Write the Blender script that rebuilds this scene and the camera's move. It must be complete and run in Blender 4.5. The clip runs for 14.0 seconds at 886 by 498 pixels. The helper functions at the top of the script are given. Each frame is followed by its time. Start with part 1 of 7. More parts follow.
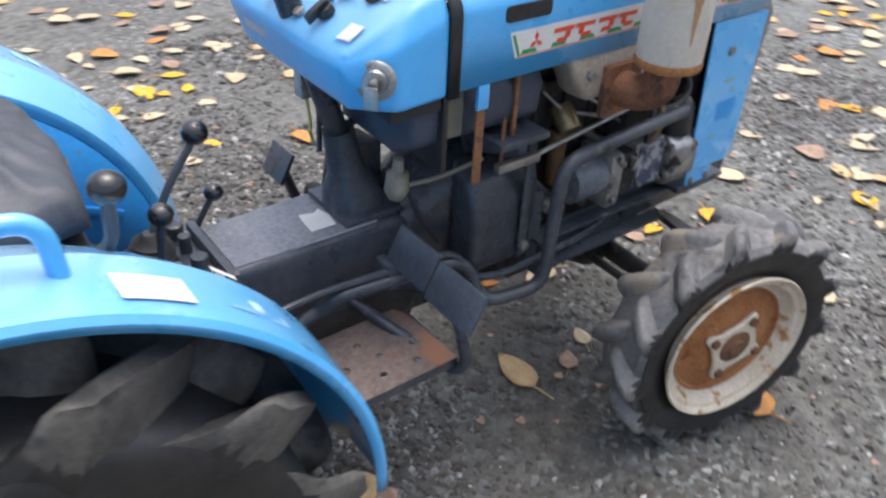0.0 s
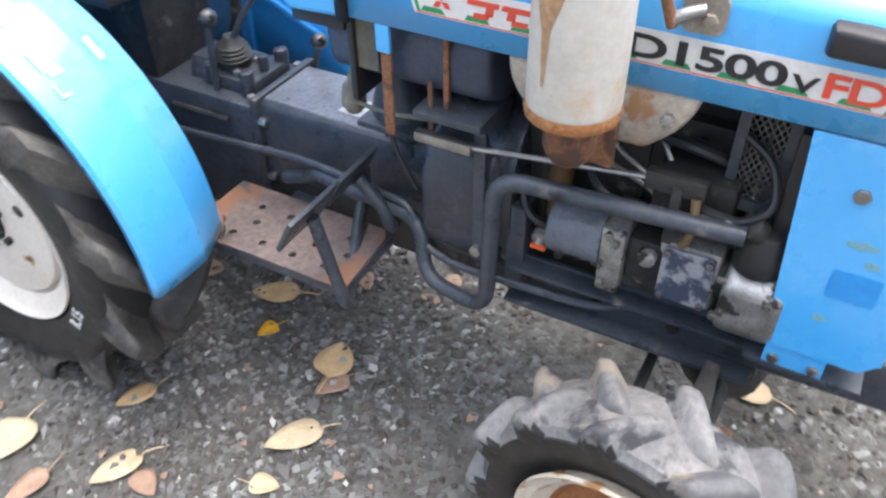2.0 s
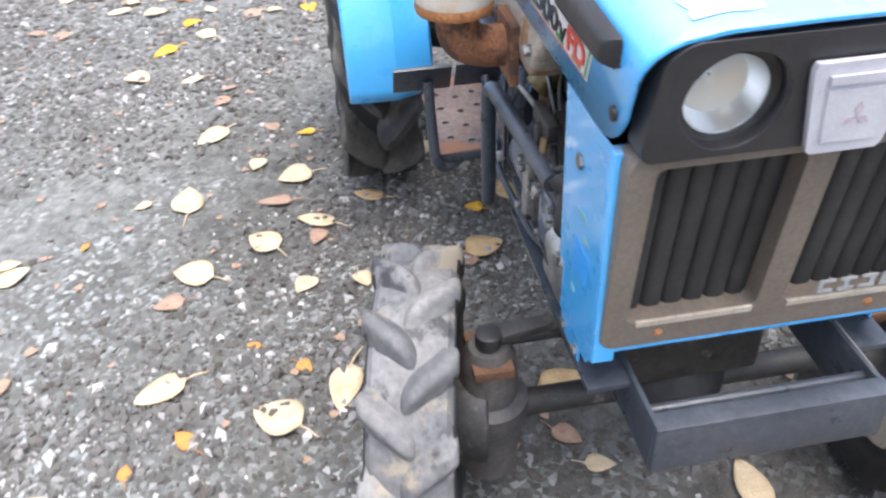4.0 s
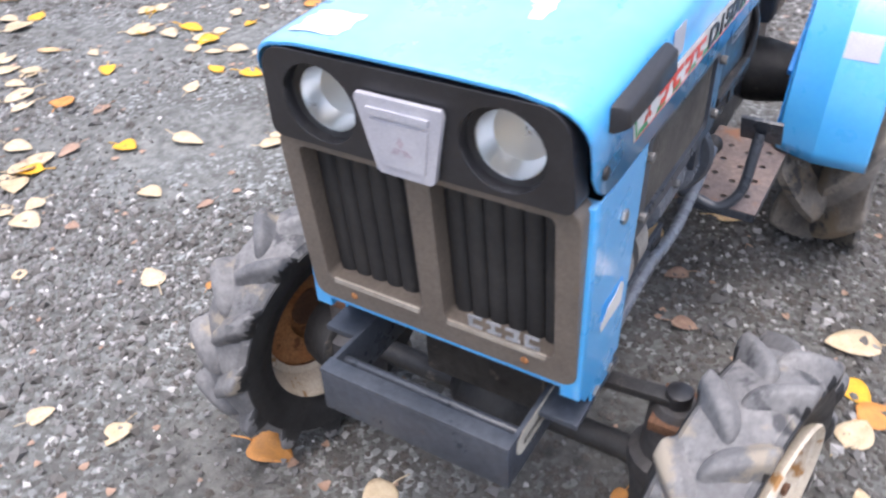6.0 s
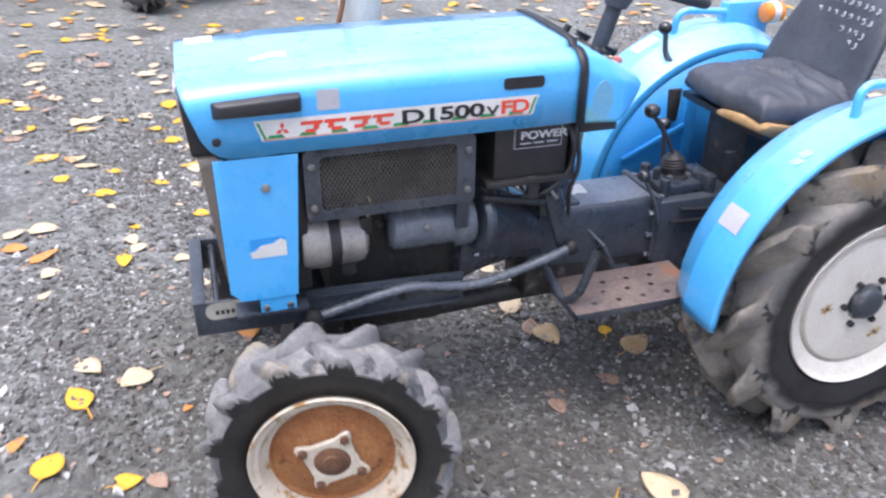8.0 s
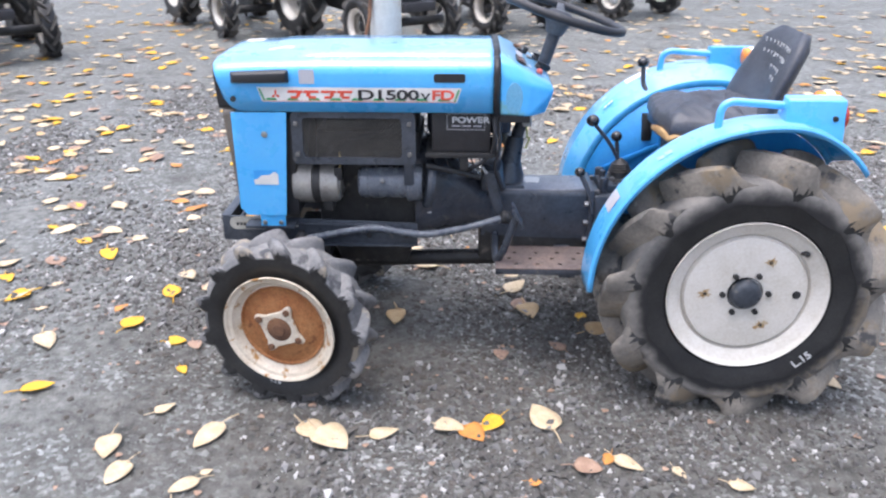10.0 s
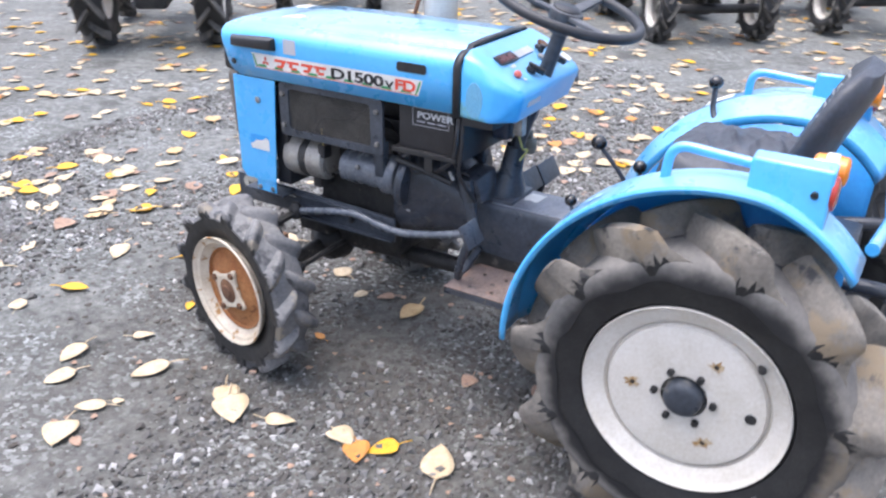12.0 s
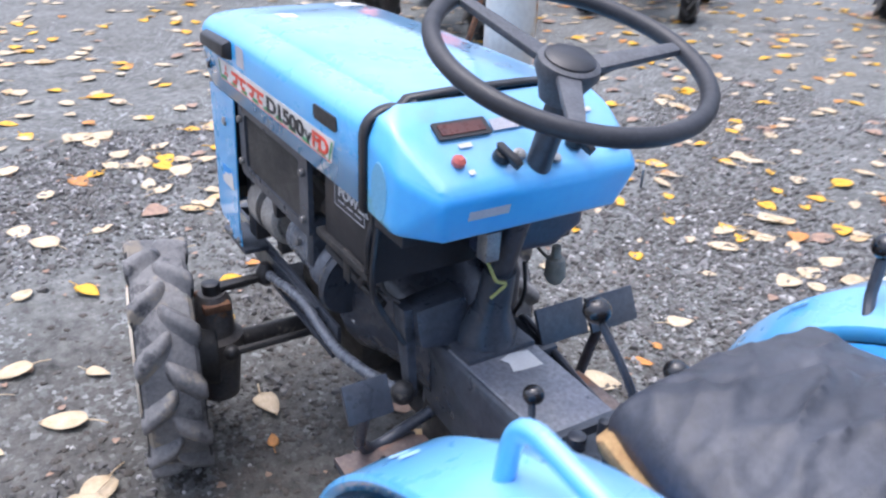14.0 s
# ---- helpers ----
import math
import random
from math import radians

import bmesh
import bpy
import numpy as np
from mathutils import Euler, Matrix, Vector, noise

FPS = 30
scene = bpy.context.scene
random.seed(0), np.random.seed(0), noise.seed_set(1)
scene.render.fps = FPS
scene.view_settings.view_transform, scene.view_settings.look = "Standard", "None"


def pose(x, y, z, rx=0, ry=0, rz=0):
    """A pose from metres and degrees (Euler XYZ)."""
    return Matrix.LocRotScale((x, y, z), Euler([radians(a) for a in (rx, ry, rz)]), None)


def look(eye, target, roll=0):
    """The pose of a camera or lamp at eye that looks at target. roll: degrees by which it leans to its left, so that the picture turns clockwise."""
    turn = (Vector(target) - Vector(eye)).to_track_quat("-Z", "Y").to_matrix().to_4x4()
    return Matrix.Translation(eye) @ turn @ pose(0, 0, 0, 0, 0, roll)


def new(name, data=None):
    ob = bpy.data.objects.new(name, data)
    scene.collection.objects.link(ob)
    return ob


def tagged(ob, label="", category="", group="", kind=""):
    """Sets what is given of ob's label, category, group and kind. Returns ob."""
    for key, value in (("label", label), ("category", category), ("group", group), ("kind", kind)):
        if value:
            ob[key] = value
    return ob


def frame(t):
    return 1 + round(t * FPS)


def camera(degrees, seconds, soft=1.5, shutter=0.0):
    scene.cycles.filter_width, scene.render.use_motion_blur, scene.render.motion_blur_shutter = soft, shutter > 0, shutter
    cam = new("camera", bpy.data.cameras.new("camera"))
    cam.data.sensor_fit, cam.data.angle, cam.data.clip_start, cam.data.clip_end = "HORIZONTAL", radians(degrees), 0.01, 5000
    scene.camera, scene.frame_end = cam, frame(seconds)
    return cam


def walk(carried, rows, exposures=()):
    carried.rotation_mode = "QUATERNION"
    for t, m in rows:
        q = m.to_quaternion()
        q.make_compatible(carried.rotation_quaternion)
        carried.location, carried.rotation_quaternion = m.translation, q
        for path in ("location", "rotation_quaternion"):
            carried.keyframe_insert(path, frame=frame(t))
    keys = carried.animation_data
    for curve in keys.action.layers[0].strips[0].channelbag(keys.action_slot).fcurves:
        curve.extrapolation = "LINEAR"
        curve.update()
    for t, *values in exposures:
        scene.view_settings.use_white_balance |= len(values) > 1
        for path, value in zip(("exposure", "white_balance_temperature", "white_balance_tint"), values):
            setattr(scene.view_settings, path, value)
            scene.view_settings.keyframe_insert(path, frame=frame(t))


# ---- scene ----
cam = camera(57.8, 14.0, soft=2.3, shutter=0.4)
PATH = [
    (0, (0.037, -1.05, 1.297), (1.05, 0.242, 0.155), 2.8),
    (0.5, (0.376, -1.153, 1.292), (0.983, 0.367, 0.144), 2.5),
    (1, (0.734, -1.201, 1.305), (0.885, 0.377, 0.085), 1.5),
    (1.5, (1.059, -1.174, 1.293), (0.754, 0.337, 0.018), 0.5),
    (2, (1.299, -1.037, 1.284), (0.568, 0.293, -0.019), -0.6),
    (2.5, (1.496, -0.869, 1.284), (0.406, 0.157, -0.043), -2.3),
    (3, (1.691, -0.729, 1.268), (0.374, -0.015, -0.058), -2.5),
    (3.5, (1.906, -0.639, 1.244), (0.439, -0.154, -0.025), -1.4),
    (3.7, (1.991, -0.572, 1.248), (0.484, -0.198, -0.012), -2.1),
    (4.22, (2.17, -0.399, 1.244), (0.59, -0.286, 0.024), -2.3),
    (4.75, (2.296, -0.129, 1.253), (0.698, -0.317, 0.064), -3.0),
    (5.28, (2.324, 0.159, 1.268), (0.78, -0.337, 0.097), -3.6),
    (5.8, (2.211, 0.391, 1.283), (0.793, -0.39, 0.109), -3.4),
    (6, (2.135, 0.452, 1.304), (0.786, -0.414, 0.108), -2.8),
    (6.5, (1.9, 0.671, 1.305), (0.786, -0.478, 0.106), -2.1),
    (7, (1.723, 0.981, 1.345), (0.856, -0.404, 0.192), 0.7),
    (7.5, (1.637, 1.299, 1.375), (0.9, -0.235, 0.325), 2.1),
    (8, (1.46, 1.676, 1.417), (0.936, 0.008, 0.446), 0.4),
    (8.5, (1.319, 2.011, 1.417), (0.926, 0.262, 0.53), 0.4),
    (8.7, (1.311, 2.137, 1.435), (0.928, 0.376, 0.566), 1.0),
    (9.27, (1.13, 2.369, 1.432), (0.903, 0.56, 0.61), 0.9),
    (9.85, (0.842, 2.444, 1.408), (0.849, 0.618, 0.593), 0.1),
    (10.43, (0.512, 2.392, 1.381), (0.785, 0.593, 0.551), -0.7),
    (11, (0.205, 2.244, 1.371), (0.732, 0.513, 0.518), -1.0),
    (11.5, (-0.063, 2.080, 1.381), (0.680, 0.438, 0.511), -0.4),
    (12, (-0.276, 1.892, 1.404), (0.646, 0.352, 0.524), 0.9),
    (12.5, (-0.44, 1.517, 1.335), (0.727, 0.136, 0.48), 0.9),
    (13, (-0.437, 1.24, 1.327), (0.866, -0.017, 0.477), 2.5),
    (13.5, (-0.362, 0.998, 1.295), (1.035, -0.189, 0.493), 5.4),
    (14, (-0.288, 0.703, 1.318), (1.21, -0.263, 0.411), 2.9),
]
walk(cam, [(t, look(eye, target, roll)) for t, eye, target, roll in PATH], [(0, 1.04, 6290, 10), (0.5, 1.74, 6290, 10), (1.0, 1.88, 6290, 10), (1.5, 1.8, 6290, 10), (2.5, 1.68, 6240, 10), (3.5, 1.68, 6190, 10), (6.0, 1.3, 6090, 15), (7.5, 1.39, 5990, 15), (8.5, 1.28, 5990, 14), (11.0, 1.37, 5990, 13), (12.5, 1.42, 5940, 14), (13.5, 1.15, 5840, 15), (14.0, 1.16, 5790, 15)])

# ---- world and sun: a bright overcast day ----
world = bpy.data.worlds.new("overcast_sky")
scene.world = world
world.use_nodes = True
_n = world.node_tree.nodes
_sky = _n.new("ShaderNodeTexSky")
_sky.sky_type = "NISHITA"
_sky.sun_disc = False
_sky.sun_elevation = radians(78)
_sky.sun_rotation = radians(59)
_sky.air_density, _sky.dust_density, _sky.ozone_density = 1.0, 6.0, 1.0
_bg = _n["Background"]
_bg.inputs["Strength"].default_value = 0.15
_hsv = _n.new("ShaderNodeHueSaturation")
_hsv.inputs["Saturation"].default_value = 0.74
world.node_tree.links.new(_sky.outputs[0], _hsv.inputs["Color"])
world.node_tree.links.new(_hsv.outputs[0], _bg.inputs["Color"])
_sun = new("sun", bpy.data.lights.new("sun", "SUN"))
_sun.data.energy = 0.5
_sun.data.angle = radians(80)
_sun.data.color = (1.0, 0.98, 0.96)
_sun.matrix_world = look((1.2, -0.5, 6.0), (0.6, 0.0, 0.0))
scene.view_settings.exposure = 0.0


# ---- materials ----
def mat(name, a, b=None, scale=12.0, rough=0.5, rvar=0.12, metal=0.0, bump=0.0, bscale=150.0, spots=(), coat=0.0, lo=0.35, hi=0.65, fine=0.25, sky_sheen=None, vary=False):
    """A worn surface: two tones by broad noise, fine grain, and spots of (colour, scale, threshold, roughness)."""
    m = bpy.data.materials.new(name)
    m.use_nodes = True
    nt = m.node_tree
    p = nt.nodes["Principled BSDF"]
    tc = nt.nodes.new("ShaderNodeTexCoord")
    place = tc.outputs["Object"]
    if vary:
        # alike pieces are marked differently
        info = nt.nodes.new("ShaderNodeObjectInfo")
        move = nt.nodes.new("ShaderNodeVectorMath")
        move.operation = "MULTIPLY_ADD"
        nt.links.new(info.outputs["Random"], move.inputs[0])
        move.inputs[1].default_value = (7.0, 3.0, 5.0)
        nt.links.new(place, move.inputs[2])
        place = move.outputs[0]

    def noise_node(s, detail=5.0, rough_=0.6):
        n = nt.nodes.new("ShaderNodeTexNoise")
        n.inputs["Scale"].default_value, n.inputs["Detail"].default_value, n.inputs["Roughness"].default_value = s, detail, rough_
        nt.links.new(place, n.inputs["Vector"])
        return n

    def ramp(src, x0, x1):
        r = nt.nodes.new("ShaderNodeMapRange")
        r.inputs["From Min"].default_value, r.inputs["From Max"].default_value = x0, x1
        nt.links.new(src, r.inputs["Value"])
        return r.outputs[0]

    def mix(fac, c0, c1, blend="MIX"):
        x = nt.nodes.new("ShaderNodeMix")
        x.data_type, x.blend_type = "RGBA", blend
        for sock, v in ((x.inputs["Factor"], fac), (x.inputs["A"], c0), (x.inputs["B"], c1)):
            if isinstance(v, (tuple, list)):
                sock.default_value = (*v, 1.0) if len(v) == 3 else v
            elif isinstance(v, (int, float)):
                sock.default_value = v
            else:
                nt.links.new(v, sock)
        return x.outputs["Result"]

    b = b or tuple(0.8 * v for v in a)
    col = mix(ramp(noise_node(scale).outputs["Fac"], lo, hi), a, b)
    grain = noise_node(scale * 14, 3.0)
    col = mix(fine, col, mix(1.0, col, ramp(grain.outputs["Fac"], 0.25, 0.75), "OVERLAY"))
    if sky_sheen:
        # skyward faces turn paler: sky reflection, plus some chalking, put into the colour
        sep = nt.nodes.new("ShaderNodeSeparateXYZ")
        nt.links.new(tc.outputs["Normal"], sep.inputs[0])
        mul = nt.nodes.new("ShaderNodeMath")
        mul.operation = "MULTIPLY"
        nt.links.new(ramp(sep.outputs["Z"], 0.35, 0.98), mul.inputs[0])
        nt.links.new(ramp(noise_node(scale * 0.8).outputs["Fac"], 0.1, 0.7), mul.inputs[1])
        col = mix(mul.outputs[0], col, sky_sheen)
    rgh = ramp(noise_node(scale * 3).outputs["Fac"], 0.2, 0.8)
    rr = nt.nodes.new("ShaderNodeMapRange")
    rr.inputs["To Min"].default_value, rr.inputs["To Max"].default_value = max(0.02, rough - rvar), min(1.0, rough + rvar)
    nt.links.new(rgh, rr.inputs["Value"])
    rsock = rr.outputs[0]
    for c, s, thr, rg in spots:
        f = ramp(noise_node(s, 8.0, 0.65).outputs["Fac"], thr, thr + 0.06)
        col = mix(f, col, c)
        x = nt.nodes.new("ShaderNodeMix")
        nt.links.new(f, x.inputs["Factor"])
        nt.links.new(rsock, x.inputs["A"])
        x.inputs["B"].default_value = rg
        rsock = x.outputs["Result"]
    nt.links.new(col, p.inputs["Base Color"])
    nt.links.new(rsock, p.inputs["Roughness"])
    p.inputs["Metallic"].default_value = metal
    p.inputs["Coat Weight"].default_value = coat
    p.inputs["Coat Roughness"].default_value = 0.08
    if bump:
        bn = nt.nodes.new("ShaderNodeBump")
        bn.inputs["Strength"].default_value, bn.inputs["Distance"].default_value = bump, 0.004
        nt.links.new(noise_node(bscale, 4.0).outputs["Fac"], bn.inputs["Height"])
        nt.links.new(bn.outputs[0], p.inputs["Normal"])
    return m


RUST = (0.20, 0.075, 0.025)
BLUE = mat("blue_paint", (0.068, 0.405, 0.83), (0.095, 0.445, 0.85), 5, 0.30, 0.1, spots=[((0.30, 0.36, 0.36), 9, 0.71, 0.6)], coat=1.0, fine=0.06, sky_sheen=(0.27, 0.50, 0.74))
BLUE_STAINED = mat("blue_paint_stained", (0.068, 0.405, 0.83), (0.095, 0.445, 0.85), 5, 0.36, 0.1, spots=[((0.17, 0.40, 0.46), 5, 0.585, 0.6), ((0.24, 0.30, 0.22), 7, 0.66, 0.8)], coat=0.6, fine=0.06, sky_sheen=(0.28, 0.52, 0.74))
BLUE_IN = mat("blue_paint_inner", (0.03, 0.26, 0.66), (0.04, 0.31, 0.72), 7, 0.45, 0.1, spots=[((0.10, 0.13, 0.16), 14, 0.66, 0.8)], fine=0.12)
NAVY = mat("dark_grey_paint", (0.034, 0.041, 0.053), (0.062, 0.070, 0.085), 6, 0.34, 0.15, bump=0.12, spots=[((0.012, 0.012, 0.014), 5, 0.60, 0.45), ((0.15, 0.14, 0.125), 13, 0.63, 0.9), (RUST, 30, 0.71, 0.9)], fine=0.3)
OILY = mat("oily_dark_casting", (0.021, 0.024, 0.031), (0.056, 0.062, 0.077), 5, 0.28, 0.14, bump=0.2, bscale=60, spots=[((0.010, 0.010, 0.011), 4, 0.58, 0.35), ((0.13, 0.12, 0.105), 11, 0.64, 0.9)], fine=0.25)
LINK = mat("blue_grey_bar_paint", (0.095, 0.108, 0.130), (0.135, 0.148, 0.170), 12, 0.27, 0.12, spots=[((0.04, 0.04, 0.045), 16, 0.64, 0.7)], fine=0.2)
BLACK = mat("black_plastic", (0.015, 0.015, 0.017), (0.026, 0.026, 0.029), 10, 0.40, 0.1, bump=0.05, fine=0.2)
SLAT = mat("matt_black_slat", (0.013, 0.013, 0.014), (0.030, 0.029, 0.028), 9, 0.62, 0.1, bump=0.1, spots=[((0.075, 0.068, 0.06), 7, 0.66, 0.9)], fine=0.2)
DRIVE = mat("grimy_drive_casing", (0.045, 0.046, 0.052), (0.095, 0.085, 0.075), 7, 0.6, 0.15, bump=0.2, bscale=80, spots=[((0.014, 0.014, 0.014), 6, 0.54, 0.4), ((0.17, 0.09, 0.045), 12, 0.63, 0.9)], fine=0.3)
KNOB = mat("polished_black_knob", (0.010, 0.010, 0.011), (0.020, 0.020, 0.021), 20, 0.17, 0.06, coat=0.5, fine=0.1)
GREASE = mat("greasy_black_iron", (0.011, 0.011, 0.012), (0.032, 0.031, 0.030), 16, 0.55, 0.2, bump=0.3, bscale=90, spots=[((0.12, 0.105, 0.09), 22, 0.60, 0.9)], fine=0.3)
STEEL = mat("bare_steel", (0.42, 0.41, 0.39), (0.26, 0.25, 0.24), 25, 0.38, 0.12, 0.9, spots=[(RUST, 40, 0.68, 0.85)])
ALU = mat("dull_aluminium", (0.46, 0.45, 0.43), (0.22, 0.215, 0.21), 22, 0.42, 0.15, 0.65, bump=0.25, spots=[((0.05, 0.045, 0.04), 26, 0.55, 0.7)])
RUBBER_DARK = mat("dark_tyre_lug", (0.045, 0.044, 0.044), (0.13, 0.12, 0.105), 8, 0.7, 0.12, bump=0.2, bscale=70, spots=[((0.03, 0.03, 0.03), 7, 0.55, 0.55)], fine=0.3, vary=True)
RUBBER = mat("tyre_rubber", (0.011, 0.011, 0.012), (0.024, 0.024, 0.024), 10, 0.52, 0.12, bump=0.15, bscale=60, fine=0.3)
RUBBER_DUSTY = mat("dusty_tyre_lug", (0.115, 0.106, 0.095), (0.27, 0.240, 0.20), 8, 0.75, 0.12, bump=0.3, bscale=50, spots=[((0.22, 0.175, 0.12), 6, 0.53, 0.85), ((0.05, 0.049, 0.049), 10, 0.56, 0.6), ((0.32, 0.30, 0.27), 14, 0.66, 0.9)], fine=0.2, vary=True)
RUBBER_FRONT = mat("dusty_front_tyre_lug", (0.105, 0.105, 0.108), (0.205, 0.200, 0.195), 7, 0.68, 0.12, bump=0.2, bscale=50, spots=[((0.27, 0.235, 0.185), 8, 0.58, 0.85), ((0.048, 0.048, 0.051), 11, 0.57, 0.5), ((0.33, 0.32, 0.30), 18, 0.66, 0.9)], fine=0.25, vary=True)


def thinning(m, r0, r1):
    """Lets a dust coat on a wheel wear through to black rubber nearer the rim."""
    nt = m.node_tree
    p = nt.nodes["Principled BSDF"]
    old = p.inputs["Base Color"].links[0].from_socket
    tc, sep = nt.nodes.new("ShaderNodeTexCoord"), nt.nodes.new("ShaderNodeSeparateXYZ")
    nt.links.new(tc.outputs["Object"], sep.inputs[0])
    flat, size = nt.nodes.new("ShaderNodeCombineXYZ"), nt.nodes.new("ShaderNodeVectorMath")
    size.operation = "LENGTH"
    nt.links.new(sep.outputs["X"], flat.inputs["X"])
    nt.links.new(sep.outputs["Z"], flat.inputs["Z"])
    nt.links.new(flat.outputs[0], size.inputs[0])
    wob = nt.nodes.new("ShaderNodeTexNoise")
    wob.inputs["Scale"].default_value, wob.inputs["Detail"].default_value = 22.0, 6.0
    nt.links.new(tc.outputs["Object"], wob.inputs["Vector"])
    add = nt.nodes.new("ShaderNodeMath")
    add.operation = "MULTIPLY_ADD"
    add.inputs[1].default_value = 0.045
    nt.links.new(wob.outputs["Fac"], add.inputs[0])
    nt.links.new(size.outputs["Value"], add.inputs[2])
    rng = nt.nodes.new("ShaderNodeMapRange")
    rng.interpolation_type = "SMOOTHSTEP"
    rng.inputs["From Min"].default_value, rng.inputs["From Max"].default_value = r0 + 0.022, r1 + 0.022
    nt.links.new(add.outputs[0], rng.inputs["Value"])
    mx = nt.nodes.new("ShaderNodeMix")
    mx.data_type = "RGBA"
    mx.inputs["A"].default_value = (0.014, 0.014, 0.015, 1)
    nt.links.new(rng.outputs[0], mx.inputs["Factor"])
    nt.links.new(old, mx.inputs["B"])
    nt.links.new(mx.outputs["Result"], p.inputs["Base Color"])
    return m


FLANK_DUST = thinning(mat("dust_on_tyre_flank", (0.11, 0.106, 0.102), (0.26, 0.238, 0.21), 5, 0.75, 0.12, bump=0.15, bscale=50, spots=[((0.21, 0.175, 0.13), 4, 0.57, 0.85), ((0.05, 0.049, 0.049), 6, 0.60, 0.6)], fine=0.16), 0.285, 0.325)
CREAM = mat("cream_wheel_paint", (0.69, 0.65, 0.59), (0.60, 0.56, 0.49), 9, 0.42, 0.1, spots=[((0.30, 0.20, 0.10), 26, 0.72, 0.8)], fine=0.15)
CREAM_RUSTY = mat("cream_paint_rusting", (0.62, 0.56, 0.46), (0.50, 0.43, 0.33), 12, 0.5, 0.1, spots=[((0.32, 0.17, 0.06), 20, 0.56, 0.85)], fine=0.2)
HOLE_RUST = mat("rust_bleeding_through_cream", (0.52, 0.42, 0.28), (0.36, 0.22, 0.09), 60, 0.6, 0.1, fine=0.3, lo=0.42, hi=0.58)
RUSTY = mat("rust", (0.25, 0.092, 0.028), (0.33, 0.150, 0.055), 14, 0.85, 0.08, bump=0.3, spots=[((0.14, 0.055, 0.02), 24, 0.6, 0.9)], fine=0.4)
RUST_DARK = mat("dark_rust", (0.10, 0.05, 0.03), (0.16, 0.08, 0.04), 18, 0.85, 0.1, bump=0.3, fine=0.4)
MUFFLER = mat("heat_bleached_grey_paint", (0.58, 0.545, 0.485), (0.50, 0.46, 0.39), 7, 0.6, 0.1, spots=[((0.50, 0.39, 0.27), 5, 0.55, 0.75), ((0.36, 0.20, 0.10), 6, 0.61, 0.85), ((0.20, 0.085, 0.035), 8, 0.66, 0.9)], fine=0.10)
TAUPE = mat("taupe_grille_paint", (0.125, 0.105, 0.085), (0.155, 0.130, 0.105), 12, 0.45, 0.1, spots=[((0.17, 0.085, 0.035), 16, 0.66, 0.8)], fine=0.2)
PLATE = mat("worn_foot_plate", (0.20, 0.150, 0.125), (0.13, 0.105, 0.10), 8, 0.6, 0.15, 0.1, bump=0.1, spots=[((0.25, 0.13, 0.08), 5, 0.52, 0.85), ((0.10, 0.09, 0.09), 9, 0.62, 0.7)], fine=0.35)
VINYL = mat("faded_black_vinyl", (0.030, 0.033, 0.042), (0.060, 0.065, 0.080), 7, 0.43, 0.1, bump=0.25, bscale=320, fine=0.25)
FOAM = mat("yellowed_foam", (0.42, 0.28, 0.13), (0.30, 0.17, 0.07), 30, 0.95, 0.03, bump=0.6, bscale=180)
WHITE = mat("white_sticker", (0.74, 0.73, 0.70), (0.62, 0.61, 0.58), 16, 0.4, 0.1, fine=0.15)
BADGE = mat("pale_grey_badge", (0.50, 0.50, 0.53), (0.42, 0.42, 0.46), 20, 0.4, 0.1, fine=0.1)
RED = mat("red_print", (0.72, 0.07, 0.035), (0.62, 0.09, 0.05), 30, 0.4, fine=0.1)
GREEN = mat("green_print", (0.03, 0.25, 0.09), (0.05, 0.30, 0.12), 30, 0.4, fine=0.1)
INK = mat("black_print", (0.012, 0.012, 0.014), (0.03, 0.03, 0.03), 30, 0.45, fine=0.1)
AMBER = mat("amber_lens", (0.85, 0.27, 0.02), (0.75, 0.22, 0.02), 20, 0.15, 0.04, coat=0.6, fine=0.05)
REDLENS = mat("red_lens", (0.42, 0.035, 0.02), (0.33, 0.025, 0.015), 20, 0.15, 0.04, coat=0.6, fine=0.05)
CHALK = mat("chalk_marks", (0.68, 0.68, 0.66), (0.5, 0.5, 0.5), 60, 0.9)
ORANGE = mat("orange_paint", (0.75, 0.12, 0.02), (0.65, 0.10, 0.02), 10, 0.4, fine=0.1)
REDPAINT = mat("red_paint", (0.45, 0.03, 0.02), (0.38, 0.03, 0.02), 10, 0.4, fine=0.1)


def glass(name):
    m = bpy.data.materials.new(name)
    m.use_nodes = True
    p = m.node_tree.nodes["Principled BSDF"]
    p.inputs["Base Color"].default_value = (0.9, 0.92, 0.92, 1)
    p.inputs["Transmission Weight"].default_value = 1.0
    p.inputs["Roughness"].default_value = 0.05
    p.inputs["IOR"].default_value = 1.3
    return m


GLASS = glass("ribbed_lamp_glass")
REFLECTOR = mat("lamp_reflector", (0.90, 0.90, 0.89), (0.82, 0.82, 0.82), 30, 0.30, 0.05, 1.0)


# ---- mesh helpers ----
def part(name, bm, material, parent=None, label="", angle=38, flat=False):
    """Links a bmesh as one mesh object under a thing or under a part."""
    me = bpy.data.meshes.new(name)
    bmesh.ops.recalc_face_normals(bm, faces=bm.faces)
    bm.to_mesh(me)
    bm.free()
    me.materials.append(material)
    if not flat:
        me.shade_smooth()
        me.set_sharp_from_angle(angle=radians(angle))
    ob = new(name, me)
    ob.parent = parent
    if label:
        tagged(ob, label)
    return ob


def thing(name, label, category, group="", kind="", at=None):
    ob = tagged(new(name), label, category, group, kind)
    ob.empty_display_size = 0.1
    if at is not None:
        ob.matrix_basis = at
    return ob


